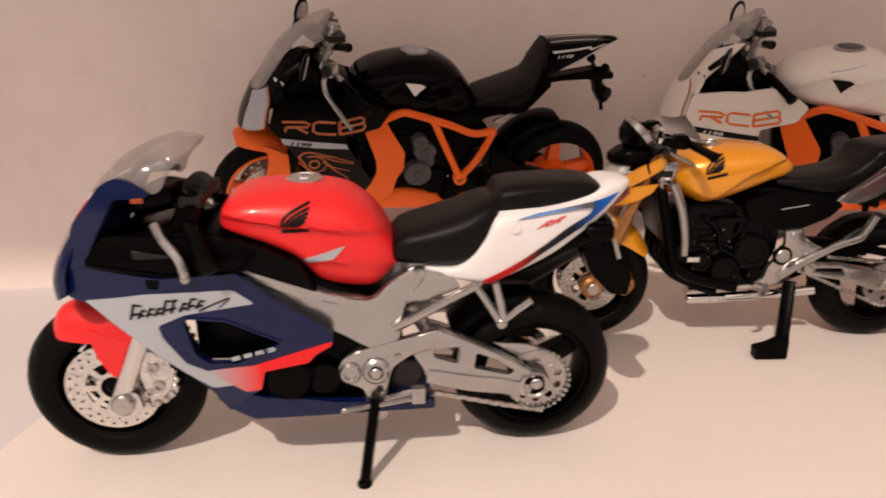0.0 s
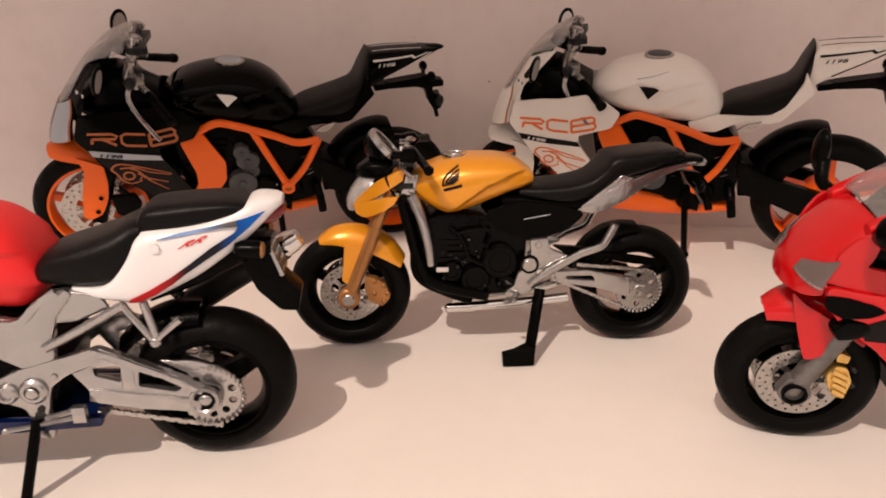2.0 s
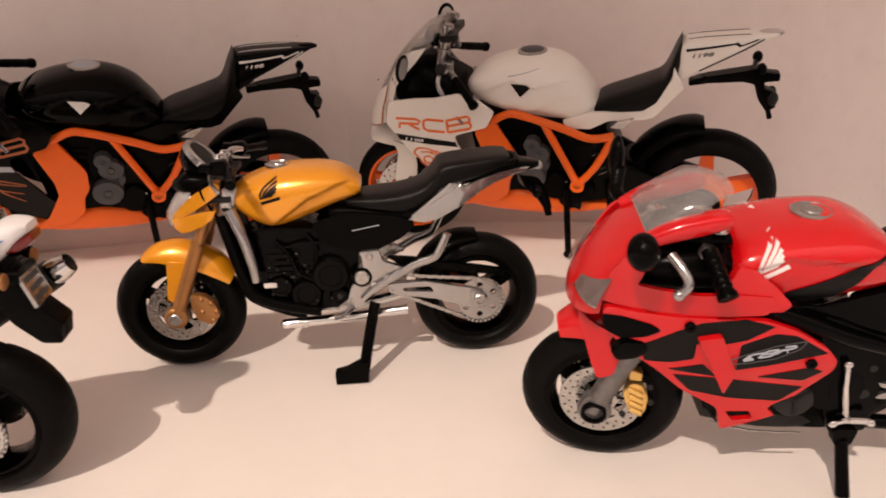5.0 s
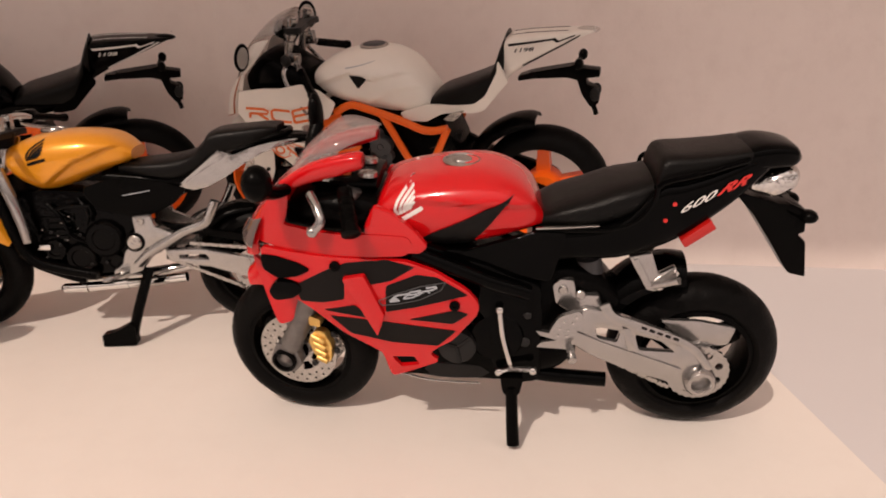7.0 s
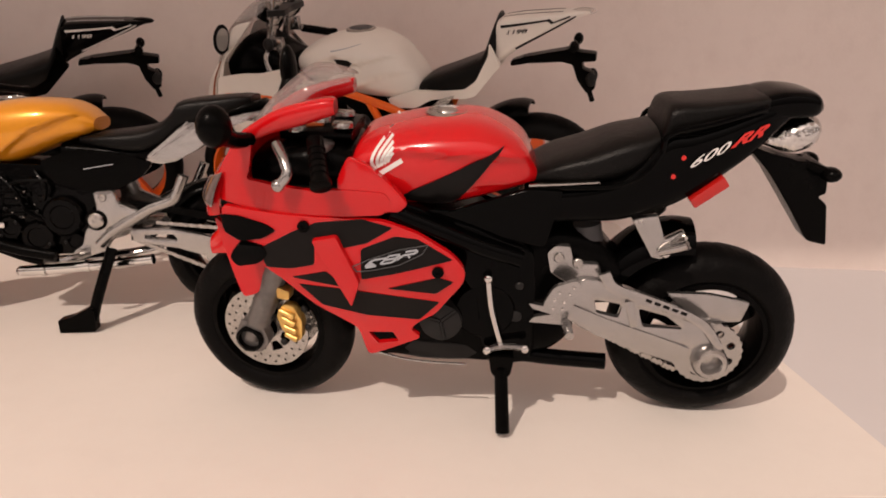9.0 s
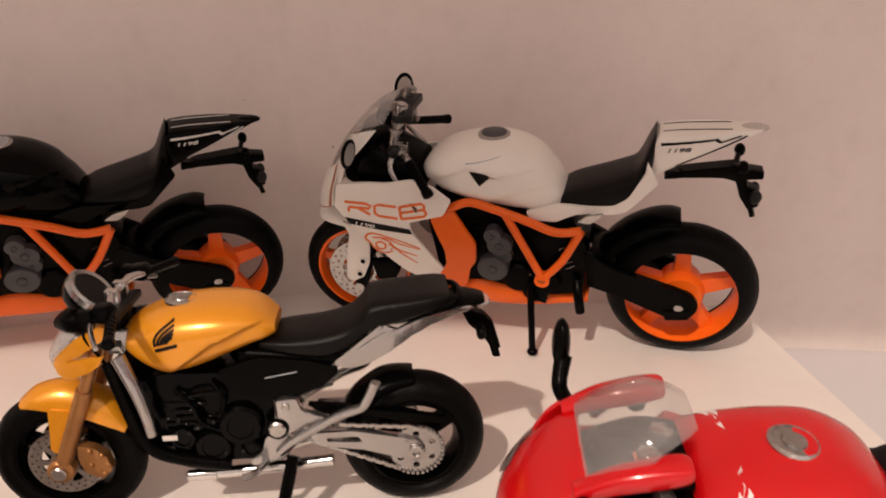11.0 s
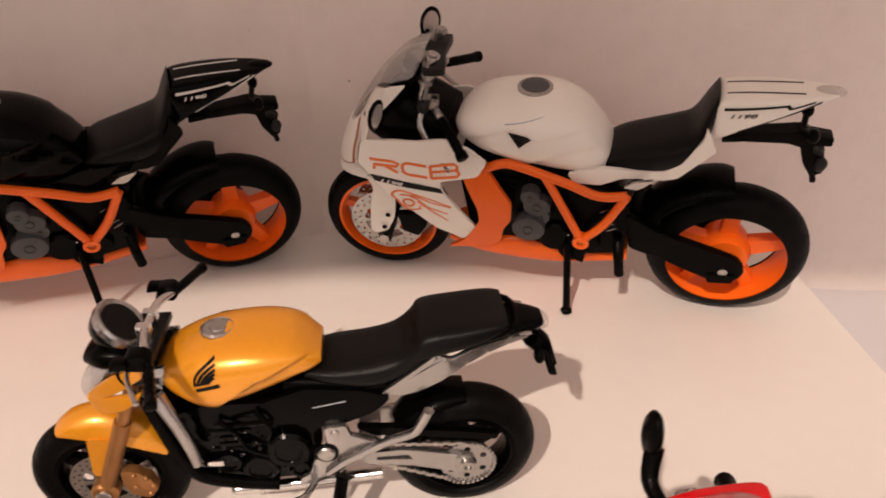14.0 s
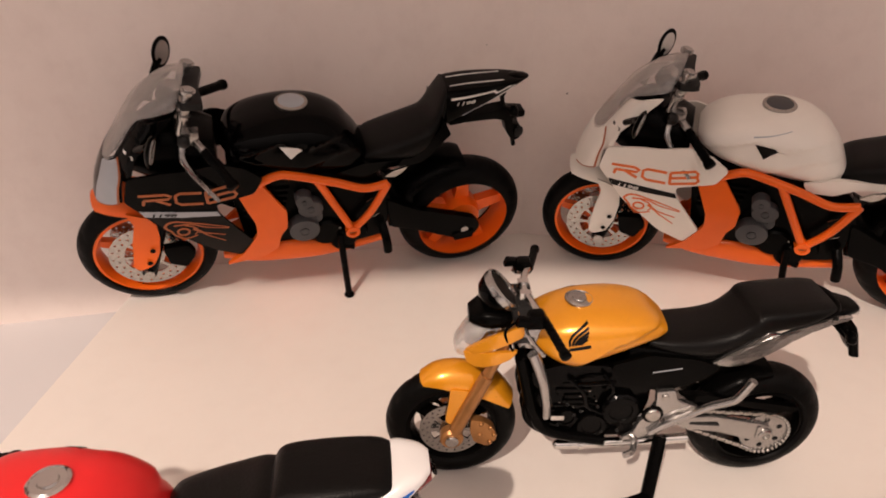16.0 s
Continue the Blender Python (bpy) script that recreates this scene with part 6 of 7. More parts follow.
    # seat, tail
    part("seat", loft([(31.6, 45.4, 48.2, 6.6, 3), (28, 45.4, 50.0, 7.8, 3.2), (23, 45.8, 51.6, 8.2, 3.2), (18.4, 46.6, 53.4, 8.2, 3.2), (15.0, 48.0, 54.2, 7.8, 3), (12.6, 49.6, 54.8, 7.0, 3)], 28), SATIN, root, "black rider seat")
    part("pillion_seat", loft([(12.4, 51, 54.6, 5.8, 3.4), (11.8, 51.2, 57.2, 6.4, 4.2), (10.6, 52.0, 58.7, 6.6, 4.2), (6, 54.0, 59.0, 6.5, 4.2), (0, 55.6, 59.6, 6.2, 4.2), (-3.4, 56.6, 60.1, 5.8, 4), (-4.4, 57.2, 59.6, 5.0, 3)], 28), SATIN, root, "black textured pillion seat")
    part("tail_cap", loft([(-2.6, 56.0, 60.0, 5.9, 4, 0.5), (-5.5, 56.2, 60.7, 5.8, 4, 0.5), (-8.6, 56.2, 60.6, 5.2, 4, 0.5), (-11.0, 56.4, 60.0, 4.4, 3.6, 0.5), (-12.2, 57.0, 58.6, 3.0, 3, 0.5)], 26), GLOSSBLACK, root, "glossy black tail tip")
    tl = part("tail_unit", loft([(33, 38.0, 46.4, 8.6, 4, 0.6), (26, 39.4, 46.4, 8.8, 4, 0.6), (18, 40.0, 48.0, 8.8, 5, 0.6), (12, 41.4, 54.2, 8.4, 5, 0.62), (8, 43.2, 55.0, 8.1, 5, 0.62), (3, 46.8, 56.4, 7.6, 5, 0.62), (-2, 50.8, 58.2, 6.5, 4.6, 0.6), (-6, 55.0, 59.2, 5.2, 4, 0.6), (-9.6, 57.2, 59.4, 3.4, 3, 0.6)], 32), GLOSSBLACK, root, "glossy black tail unit")
    for side in (1, -1):
        part("seat_line", tube([(31.4, 8.6 * side, 46.2), (24, 9.0 * side, 46.4), (19, 9.0 * side, 46.8), (15, 8.8 * side, 48.6), (12.6, 8.4 * side, 52.0), (11.6, 8.0 * side, 54.8), (5, 7.4 * side, 56.4), (-2.5, 6.4 * side, 58.6)], 0.45, 8, 4), GLOSSBLACK, root, "glossy black seam rail")
    ot = laid_on(tl)
    part("tail_mark", lettering("600", 8.4, 49.4, 1.75, ot, 0.6, 27.0, 1, 0.25, 2.35, 0.02), WHITEPRINT, tl, "white printed number 600")
    part("tail_mark", lettering("RR", 2.4, 52.6, 2.0, ot, 0.8, 20.0, 1, 0.22, 2.1, 0.08), REDPRINT, tl, "red printed letters RR")
    for x, z in ((10.4, 48.2), (9.2, 51.2)):
        part("tail_mark", skin(circle(x, z, 0.4, 8), ot, 0.15, 0.15, 1), REDPRINT, tl)
    part("side_panel", skin(soft([(54, 42.6), (44.4, 42.2), (32, 46.2), (27, 46.0), (29.4, 36.2), (37, 37.6), (45.4, 39.8)], 0.8), lambda x, z: 9.4, 1.2), GLOSSBLACK, root, bevel=0.4)
    part("chrome_line", skin(along([(32.4, 46.6), (27, 46.9), (21.6, 47.3)], 0.3, 0.2), lambda x, z: 9.0, 0.6, 0.1), STEEL, root)
    for side in (1, -1):
        mk = plate(soft([(7.4, 44.4), (2.7, 48.3), (1.6, 46.8), (6.4, 43.0)], 0.3), 6.4 * side, 8.4 * side)
        part("side_reflector", mk, MAROON, root, "dark red side reflector", bevel=0.25)
        hg = skin(soft([(15.6, 40.6), (11.6, 41.4), (10.0, 37.2), (7.2, 38.8), (6.6, 37.2), (10.2, 33.6), (11.9, 34.0)], 0.4), lambda x, z: 7.4, 1.4, 0, side)
        hung = part("peg_hanger", hg, SILVER, root, "silver passenger foot-rest bracket", bevel=0.35)
        part("hanger_rib", skin(along([(14.4, 40.4), (12.6, 37.2), (11.2, 34.8)], 0.8, 0.6), lambda x, z: 7.4, 0.6, 0.5, side), SILVER, hung, bevel=0.2)
        part("hanger_rib", skin(along([(10.2, 34.6), (8.6, 36.4), (7.0, 38.2)], 1.2, 1.0), lambda x, z: 7.4, 0.8, 0.9, side), CHROME, hung, bevel=0.3)
        part("foot_peg", tube([(10.6, 7.4 * side, 35.0), (7.0, 9.8 * side, 37.4)], 0.8, 10, 1), SILVER, root)
    part("tail_lamp", loft([(-5.0, 51.4, 53.8, 3.0, 2.6), (-8.6, 50.4, 56.0, 4.3, 3.0), (-11.6, 51.4, 56.2, 4.0, 3.0), (-12.8, 52.6, 55.4, 2.6, 2.6)], 24, smooth=6), CAST, root, "silvered tail lamp")
    pl = plate(soft([(-1.6, 52), (-5.4, 50.6), (-10.4, 49.2), (-13.6, 49.0), (-15.4, 48.0), (-15.6, 45.9), (-16.0, 43.7), (-14.8, 43.2), (-16.5, 41.8), (-17.9, 34.6), (-14.7, 35.3), (-10, 42), (-6.3, 47.1)], 0.5), -2.4, 2.4)
    pl_ob = part("plate_holder", pl, BLACK, root, "black number plate holder", bevel=0.3)
    for side in (1, -1):
        part("indicator", ball(-15.0, 4.2 * side, 47.6, 1.6, 1.8, 1.2, 12, tube([(-12, 1.4 * side, 48.4), (-14.4, 3.8 * side, 47.8)], 0.9, 8, 1)), BLACK, pl_ob)
    # front end
    for side in (1, -1):
        y = 5.4 * side
        leg = part("fork_leg", st_(tube([(80.4, y, 15.6), (73.6, y, 31)], 2.2, 16, 1)), FORKGREY, root, "mottled grey metal fork leg")
        part("fork_tube", st_(tube([(73.6, y, 31), (63.4, y, 53)], 1.4, 14, 1)), FORKGREY, leg)
        foot = plate(soft([(83.6, 15.4), (81.8, 19.4), (77.8, 19.0), (76.6, 15.2), (78.4, 12.8), (81.8, 12.8)], 0.8), 4.4 * side, 7.0 * side)
        part("axle_clamp", st_(foot), FORKGREY, leg, "mottled grey axle clamp", bevel=0.4)
        part("axle_boss", st_(lathe([(0, 6.8 * side), (2.5, 6.8 * side), (2.5, 7.8 * side), (1.9, 8.0 * side), (1.8, 6.9 * side), (0, 6.9 * side)], 80.2, 15.8, 20, closed=False)), BLACK, leg, "black hollow axle end")
        part("brake_pad", st_(plate(soft([(74.2, 26.8), (71.8, 26.0), (72.0, 24.3), (74.2, 24.5)], 0.4), 4.8 * side, 7.0 * side)), BRASS, leg, "pale gold brake pad", bevel=0.25)
        cal = plate(soft([(73.6, 23.0), (71.6, 22.8), (70.2, 19.8), (70.6, 16.2), (72.2, 15.2), (74.2, 17.8), (75.0, 20.6)], 0.6), 4.4 * side, 6.4 * side)
        for k in range(4):
            tube([(74.2 - 0.25 * k, 6.5 * side, 21.9 - 1.6 * k), (71.4 - 0.1 * k, 6.9 * side, 20.9 - 1.5 * k)], 0.62, 8, 1, cal)
        part("brake_caliper", st_(cal), BRASS, leg, "pale gold ribbed brake caliper", bevel=0.2)
        for bx, bz in ((75.6, 22.6), (76.2, 19.8), (70.0, 22.0), (69.6, 18.2), (74.6, 14.6)):
            part("disc_bolt", st_(ball(bx, 5.4 * side, bz, 0.7, 0.6, 0.7, 8)), GREYPLASTIC, leg)
        part("mudguard_wing", st_(skin(soft([(84.6, 38.8), (82, 36.4), (75.6, 32.8), (75.4, 29.6), (77.4, 25.4), (80.2, 24.4), (81.4, 27.6), (83.7, 35)], 0.9), lambda x, z: 6.0 + 0.06 * (36 - z) * 2, 0.9, 0.0, side)), RED, leg, "red mudguard wing")
    part("front_mudguard", st_(arc_shell([(88.4, 33.2), (84.6, 36.4), (79, 37.2), (73, 35.0), (68, 31)], [(87.4, 30.4, 3.4), (83.4, 31.6, 5.0), (78.6, 31.4, 5.6), (73.6, 30, 5.6), (69.4, 27.2, 5.0)], 0.8)), RED, root, "red front mudguard")
    for side in (1, -1):
        grip(root, (65.4, 10 * side, 53.8), (63.4, 16.4 * side, 48.6), 1.35)
        lv = tube([(71.4, 10.2 * side, 53.0), (69.8, 12.6 * side, 51.4), (69.0, 14.0 * side, 49.6), (70.2, 14.4 * side, 48.0)], 0.85, 10, 5)
        ball(70.5, 14.4 * side, 47.8, 1.05, bm=lv, n=12)
        part("lever", lv, SILVER, root, "silver hand lever")
    for side, x, z in ((1, 77.8, 57.6), (-1, 76.4, 59.4)):
        sh = ball(x, 17.5 * side, z, 2.5 if side == 1 else 1.5, 2.9, 3.1 if side == 1 else 4.6, 16)
        tube([(75.6, 9.6 * side, 53.6), (76.8, 13 * side, 54.4), (x - 0.4, 16.4 * side, z - 1.6)], 1.1, 10, 4, sh, r1=1.5)
        part("mirror", sh, BLACK, root, "dark rounded mirror shell")
    return root


red_sport_bike(bike_pose(229.1, 146.8, -3.3, 11.0, 16.7, 5.0))


# ---- the red, white and blue sport bike ----
def tricolour_bike(m):
    root = bike("sport_motorcycle", "red, white and blue toy sport motorcycle on its side stand", m)
    R, RF, WB = 16.4, 16.9, 82.1
    rear = wheel(root, "rear_wheel", 0, R, R, 5.0, 11.2, BLACK, 3, 0, "black three-spoke rear wheel", spoke_w=1.9)
    front = wheel(root, "front_wheel", WB, RF, RF, 3.5, 11.4, BLACK, 3, 9.0, "black front wheel with drilled discs", disc_in=5.2, spoke_w=1.5, disc_mat=CAST)
    part("rear_disc", plate(circle(0, R, 5.6, 32), -6.0, -5.6, [circle(0, R, 3.4, 20)]), STEEL, rear)
    sprocket(rear, 0, R + 0.3, 6.4, 6.4, SILVER, 30, 10)
    ch = chain_run((22, 15.0), (5.6, 11.0), 6.6, bmesh.new(), 1.15, 0.6)
    chain_run((5.6, 11.0), (-1.5, 9.6), 6.6, ch, 1.15, 0.6)
    part("chain", ch, STEEL, root, "silver drive chain")
    chain_wrap(rear, 0, R + 0.3, 6.4, 7.2, 95, 300, 0.5)
    # swing arm with its two windows
    arm = soft([(26.2, 26.6), (23.0, 28.0), (19.4, 29.6), (11.9, 25.8), (6.1, 22.9), (0.4, 19.0), (-2.4, 17.6), (-2.2, 14.6), (1.4, 13.8), (5.9, 14.8), (13.7, 15.8), (21.4, 17.6), (22.4, 21.0)], 0.9)
    win = [soft([(20.6, 25.4), (15.6, 25.4), (16.0, 21.9), (20.6, 23.6)], 0.6), soft([(12.4, 24.0), (9.0, 22.5), (4.8, 19.8), (6.0, 19.1), (12.8, 20.8)], 0.5)]
    sa = plate(arm, 6.9, 8.7, win)
    plate(arm, -8.7, -6.9, win, bm=sa)
    sa_ob = part("swing_arm", sa, SILVER, root, "silver braced swing arm", bevel=0.3)
    for side in (1, -1):
        part("arm_rib", skin(along([(21.5, 28.2), (18.6, 28.2), (11.8, 24.9), (6.0, 22.0), (1.0, 18.6)], 1.5, 1.0), lambda x, z: 8.7, 0.8, 0.6, side), SILVER, sa_ob, bevel=0.3)
        part("arm_rib", skin(along([(22.0, 19.6), (13.6, 18.0), (6.0, 16.9), (1.5, 15.6)], 2.8, 2.2), lambda x, z: 8.7, 0.8, 0.5, side), SILVER, sa_ob, bevel=0.35)
        part("arm_web", skin(slanted((14.4, 25.6), (14.6, 20.4), 2.0, 2.4), lambda x, z: 8.7, 0.7, 0.25, side), SILVER, sa_ob, bevel=0.25)
        part("chain_slide", skin(soft([(20.4, 22.6), (16.6, 22.2), (16.8, 20.6), (20.4, 20.4)], 0.3), lambda x, z: 6.4, 0.8, 0.0, side), STEEL, sa_ob)
    part("axle_hub", lathe([(2.0, 8.2), (2.05, 9.2), (2.4, 9.5), (2.9, 9.3), (3.2, 8.4)], 0.9, R + 0.4, 26, closed=False), SILVER, sa_ob, "hollow silver axle hub")
    part("hub_recess", lathe([(0, 8.8), (2.1, 8.8), (2.1, 9.1), (0, 9.1)], 0.9, R + 0.4, 22, closed=False), BLACK, sa_ob, "dark recess of the hub")
    part("axle_end", ball(0.6, 9.2, R + 0.7, 1.35, 0.7, 1.25, 14), SILVER, sa_ob)
    part("chain_fin", skin(soft([(9.0, 25.0), (2.4, 24.4), (-2.6, 22.6), (-4.8, 19.8), (-2.6, 19.0), (4.0, 21.6)], 0.5), lambda x, z: 6.5, 0.8), SILVER, sa_ob, bevel=0.25)
    part("hugger", arc_shell([(1, 34.8), (7, 34.6), (13, 32.2), (17.5, 28)], [(1, 31.6, 5), (7, 31.2, 5.4), (12.4, 29, 5.4), (16, 25.6, 5.2)], 0.7), BLACK, root, "black rear mudguard")
    # engine and belly
    eng = plate(soft([(64, 34), (56, 42), (44, 41), (30, 35), (26, 26), (30, 13.6), (40, 12.6), (56, 14), (64, 24)], 1.5), -7.8, 7.8)
    eng_ob = part("engine", eng, BLACK, root, "black engine behind the fairing", bevel=0.4)
    part("engine_cover", lathe([(0, 7), (4.6, 7), (4.6, 10.6), (3.8, 11.6), (0, 11.6)], 47.6, 21.4, 26, closed=False), BLACK, eng_ob, "black round engine cover")
    part("engine_cover", lathe([(0, 7), (3.6, 7), (3.6, 9.0), (3.0, 9.8), (0, 9.8)], 41.4, 20.4, 26, closed=False), GLOSSBLACK, eng_ob)
    pan = [(61, 17.8), (57.6, 14.8), (54.4, 13.0), (38.8, 13.2), (20.5, 13.0), (20.3, 14.8), (30, 15.2), (38.8, 15.8), (46, 17.0), (52, 17.4), (56, 18.6)]
    for side in (1, -1):
        part("belly_pan", skin(soft(pan, 0.5), lambda x, z: 10.6 - 0.05 * max(0, 40 - x), 1.2, 0, side), BLUE, root, "deep blue belly pan")
    for side in (1, -1):
        part("seat_rail_cover", skin(soft([(25.0, 41.8), (17.3, 40.2), (15.6, 37.4), (20.6, 35.6), (26.4, 34.6)], 0.6), lambda x, z: 8.4, 1.0, 0.0, side), SILVER, root, "silver panel under the tail", bevel=0.4)
    part("belly_floor", loft([(58, 13.4, 16.4, 7, 4), (40, 12.8, 15.6, 8.6, 4), (21, 12.8, 14.8, 7.6, 4)], 18), BLUE, root)
    # silver frame spar with rear arm, heel plate
    spar = [(55.2, 42.4), (48, 41.2), (38.9, 37.6), (32.2, 36.2), (25.6, 41.4), (22.6, 42.0), (21.6, 40.6), (25.2, 36.2), (26.6, 31.4), (27.0, 26.2), (29.2, 24.0), (33, 26.6), (42.2, 32.4), (50, 38.0)]
    plate_p = [(38.8, 21.8), (37.6, 24.4), (34.6, 25.8), (28.2, 27.4), (19.6, 29.6), (18.0, 28.4), (19.6, 26.4), (25.4, 24.2), (28.4, 22.0), (29.4, 18.4), (29.6, 11.4), (30.6, 10.4), (32.8, 11.2), (34.0, 17.6), (37.4, 19.2)]
    for side in (1, -1):
        part("frame_spar", skin(soft(spar, 0.7), lambda x, z: 9.2 + 0.03 * (x - 30), 2.0, 0.0, side), SILVER, root, "silver twin-spar frame", bevel=0.8)
        part("spar_ridge", skin(along([(54.0, 42.2), (43.4, 38.2), (32.6, 35.6), (28.0, 39.0), (24.0, 41.6)], 1.7, 1.5), lambda x, z: 9.2 + 0.03 * (x - 30), 0.9, 0.6, side), SILVER, root, "raised ridge of the frame", bevel=0.35)
        pp = part("pivot_plate", skin(soft(plate_p, 0.7), lambda x, z: 9.4, 1.6, 0.0, side), SILVER, root, "silver pivot and foot-rest plate", bevel=0.4)
        if side == 1:
            for x, z, r in ((36.4, 21.4, 1.7), (31.6, 21.6, 2.1)):
                part("plate_boss", lathe([(0, 9.2), (r * 1.25, 9.2), (r * 1.25, 9.9), (r, 10.4), (r * 0.7, 10.4), (r * 0.6, 9.9), (0, 9.9)], x, z, 24, closed=False), SILVER, pp)
            bolt(pp, 31.6, 10.2, 21.6, 1.1, 0.7, STEEL)
            bolt(pp, 31.0, 9.3, 17.6, 0.7, 0.5, GREYPLASTIC)
            bolt(pp, 27.4, 9.3, 24.4, 0.6, 0.5, STEEL)
        rl = tube([(28.0, 9.0 * side, 30.2), (22.9, 9.2 * side, 32.8), (12.6, 9.2 * side, 38.4)], 1.15, 12, 2, flat=0.7)
        part("sub_frame", rl, SILVER, root, "silver sub-frame rail")
        pg = tube([(13.0, 9.2 * side, 38.2), (12.0, 9.4 * side, 36.8), (8.3, 9.6 * side, 31.0)], 0.75, 10, 1)
        tube([(9.3, 9.0 * side, 38.6), (8.5, 9.4 * side, 35.4), (7.6, 9.6 * side, 31.4)], 0.8, 10, 1, pg)
        part("peg_hanger", pg, SILVER, root, "silver V-shaped foot-rest hanger")
        part("foot_peg", ball(8.0, 9.7 * side, 30.7, 1.2, 1.0, 1.2, 12, tube([(7.6, 9.8 * side, 31.2), (5.2, 10.0 * side, 33.4), (2.7, 10.2 * side, 35.4)], 0.6, 10, 1, r1=0.75)), SILVER, root)
    fl = tube([(38.0, 10.4, 13.8), (33, 10.6, 14.6), (24.6, 10.6, 16.0)], 0.55, 8, 3)
    tube([(30, 10.4, 16.0), (24.2, 10.6, 17.6)], 0.6, 8, 1, fl)
    ball(37.8, 10.4, 13.8, 0.8, bm=fl, n=10)
    part("gear_lever", fl, SILVER, root, "silver gear lever and peg")
    part("peg_block", block(22.4, 25.0, 9.6, 11.4, 15.0, 18.4), SILVER, root, bevel=0.4)
    stand(root, (31.8, 10.2, 16.0), (34.3, 16.0, 1.2), 1.05, 1.5)
    # tank
    secs = [(58.2, 49.6, 51.6, 6, 3, 0.5), (57.0, 48.8, 54.0, 9, 3.0, 0.4), (54, 47.6, 55.6, 10.4, 3.0, 0.36), (50, 46.0, 56.3, 11.0, 2.9, 0.36), (45.4, 43.4, 56.6, 11.5, 2.8, 0.38), (42.8, 40.4, 56.6, 11.6, 2.8, 0.40),
                    (40.6, 38.0, 56.4, 11.6, 2.7, 0.42), (36, 37.0, 55.4, 11.3, 2.7, 0.42), (32, 36.8, 52.6, 10.6, 2.7, 0.42), (29.6, 38.4, 49.6, 9.6, 2.8, 0.42), (27.8, 40.4, 46.4, 8.2, 2.8, 0.45), (26.6, 41.6, 44, 6.5, 2.8, 0.5)]
    tank = part("fuel_tank", pinched(pinched(loft(secs, 72, smooth=7), (60.0, 53.2), (27.0, 48.6), 0.13, 1.0), (60.0, 47.4), (27.0, 42.0), 0.07, 0.8), ROSSO, root, "red painted fuel tank")
    on = laid_on(tank)
    filler_cap(tank, 43.6, 56.3, 3.4, 0, CHROME)
    wing_mark(tank, 46.8, 50.8, 0.98, on, INK, True, 4)
    for side in (1, -1):
        part("tank_flash", skin([(43.5, 44.6), (36.2, 46.9), (38.3, 44.5), (43.2, 43.6)], on, 0.2, 0.25, side, cell=1.6), PALEGREY, tank, "pale grey flash")
    for side in (1, -1):
        part("tank_skirt", skin(soft([(55.6, 48.8), (50.0, 47.0), (44.2, 43.8), (41.4, 38.6), (48.1, 41.0), (54.6, 43.6)], 0.6), lambda x, z: 10.9, 1.4, 0.0, side), GLOSSBLACK, root, "black panel under the tank")
    # seats, tail
    part("seat", loft([(28.4, 42.2, 45.6, 6.6, 3), (26.4, 41.4, 48.0, 8.0, 3), (21, 41.2, 49.6, 9.0, 3.2), (15, 40.9, 51.6, 9.2, 3.2), (11.4, 43.0, 53.2, 8.4, 3), (8.8, 46.6, 53.6, 7, 3)], 36, smooth=6), SATIN, root, "black rider seat")
    part("pillion_seat", loft([(9.6, 50.6, 53.2, 5.6, 3.2), (8.2, 50.0, 55.6, 6.6, 3.2), (5.0, 50.4, 56.3, 7.0, 3.2), (-2, 51.6, 56.7, 6.8, 3.2), (-8.0, 53.0, 56.5, 6.2, 3.2), (-10.8, 53.8, 55.6, 5.0, 3.0)], 40, smooth=6), SATIN, root, "black pillion seat pad")
    tl = part("tail_unit", loft([(22, 40.0, 42.2, 7.4, 3, 0.5), (16, 38.6, 42.4, 9.0, 3.4, 0.5), (11.5, 37.4, 47.6, 9.2, 4.4, 0.45), (8.4, 37.9, 51.9, 9.0, 4.6, 0.42), (0, 41.8, 52.7, 8.2, 4.6, 0.45), (-5, 45.0, 53.8, 7.4, 4.6, 0.45), (-9.5, 48.3, 55.4, 6.6, 4.2, 0.5), (-12, 50.4, 56.4, 5.8, 3.6, 0.5), (-15.0, 53.2, 56.4, 4.2, 3, 0.5), (-16.6, 54.4, 56.0, 2.4, 3, 0.5)], 40, smooth=5), BRIGHTWHITE, root, "white tail unit with printed stripes")
    ot = laid_on(tl)
    for side in (1, -1):
        part("tail_stripe", skin(flat([(5.4, 50.5), (2.2, 51.3), (-2.3, 52.0), (-6.2, 52.7), (-8.6, 53.1), (-8.8, 52.0), (-6.1, 52.0), (-2.2, 51.5), (2.7, 50.8)]), ot, 0.3, 0.5, side, cell=0.8), STRIPEGREY, tl, "thin stripe from blue to grey")
        part("tail_stripe", skin(flat([(-8.6, 53.1), (-10.2, 53.4), (-13.8, 54.3), (-10.9, 51.7), (-8.5, 49.8), (-6.6, 48.4), (-2.5, 45.9), (1.0, 43.7), (0.2, 45.5), (-3.6, 48.2), (-8.1, 50.8), (-8.8, 51.8)]), ot, 0.3, 0.34, side, cell=1.2), STRIPEBLUE, tl, "bright blue stripe turning black")
        part("tail_stripe", skin(flat([(0.2, 45.5), (4.0, 43.0), (7.8, 40.9), (11.5, 39.2), (11.8, 38.5), (9.7, 38.6), (7.0, 39.7), (3.7, 41.7), (1.0, 43.7)]), ot, 0.3, 0.36, side, cell=1.2), FADINGEDGE, tl, "dark red edge stripe")
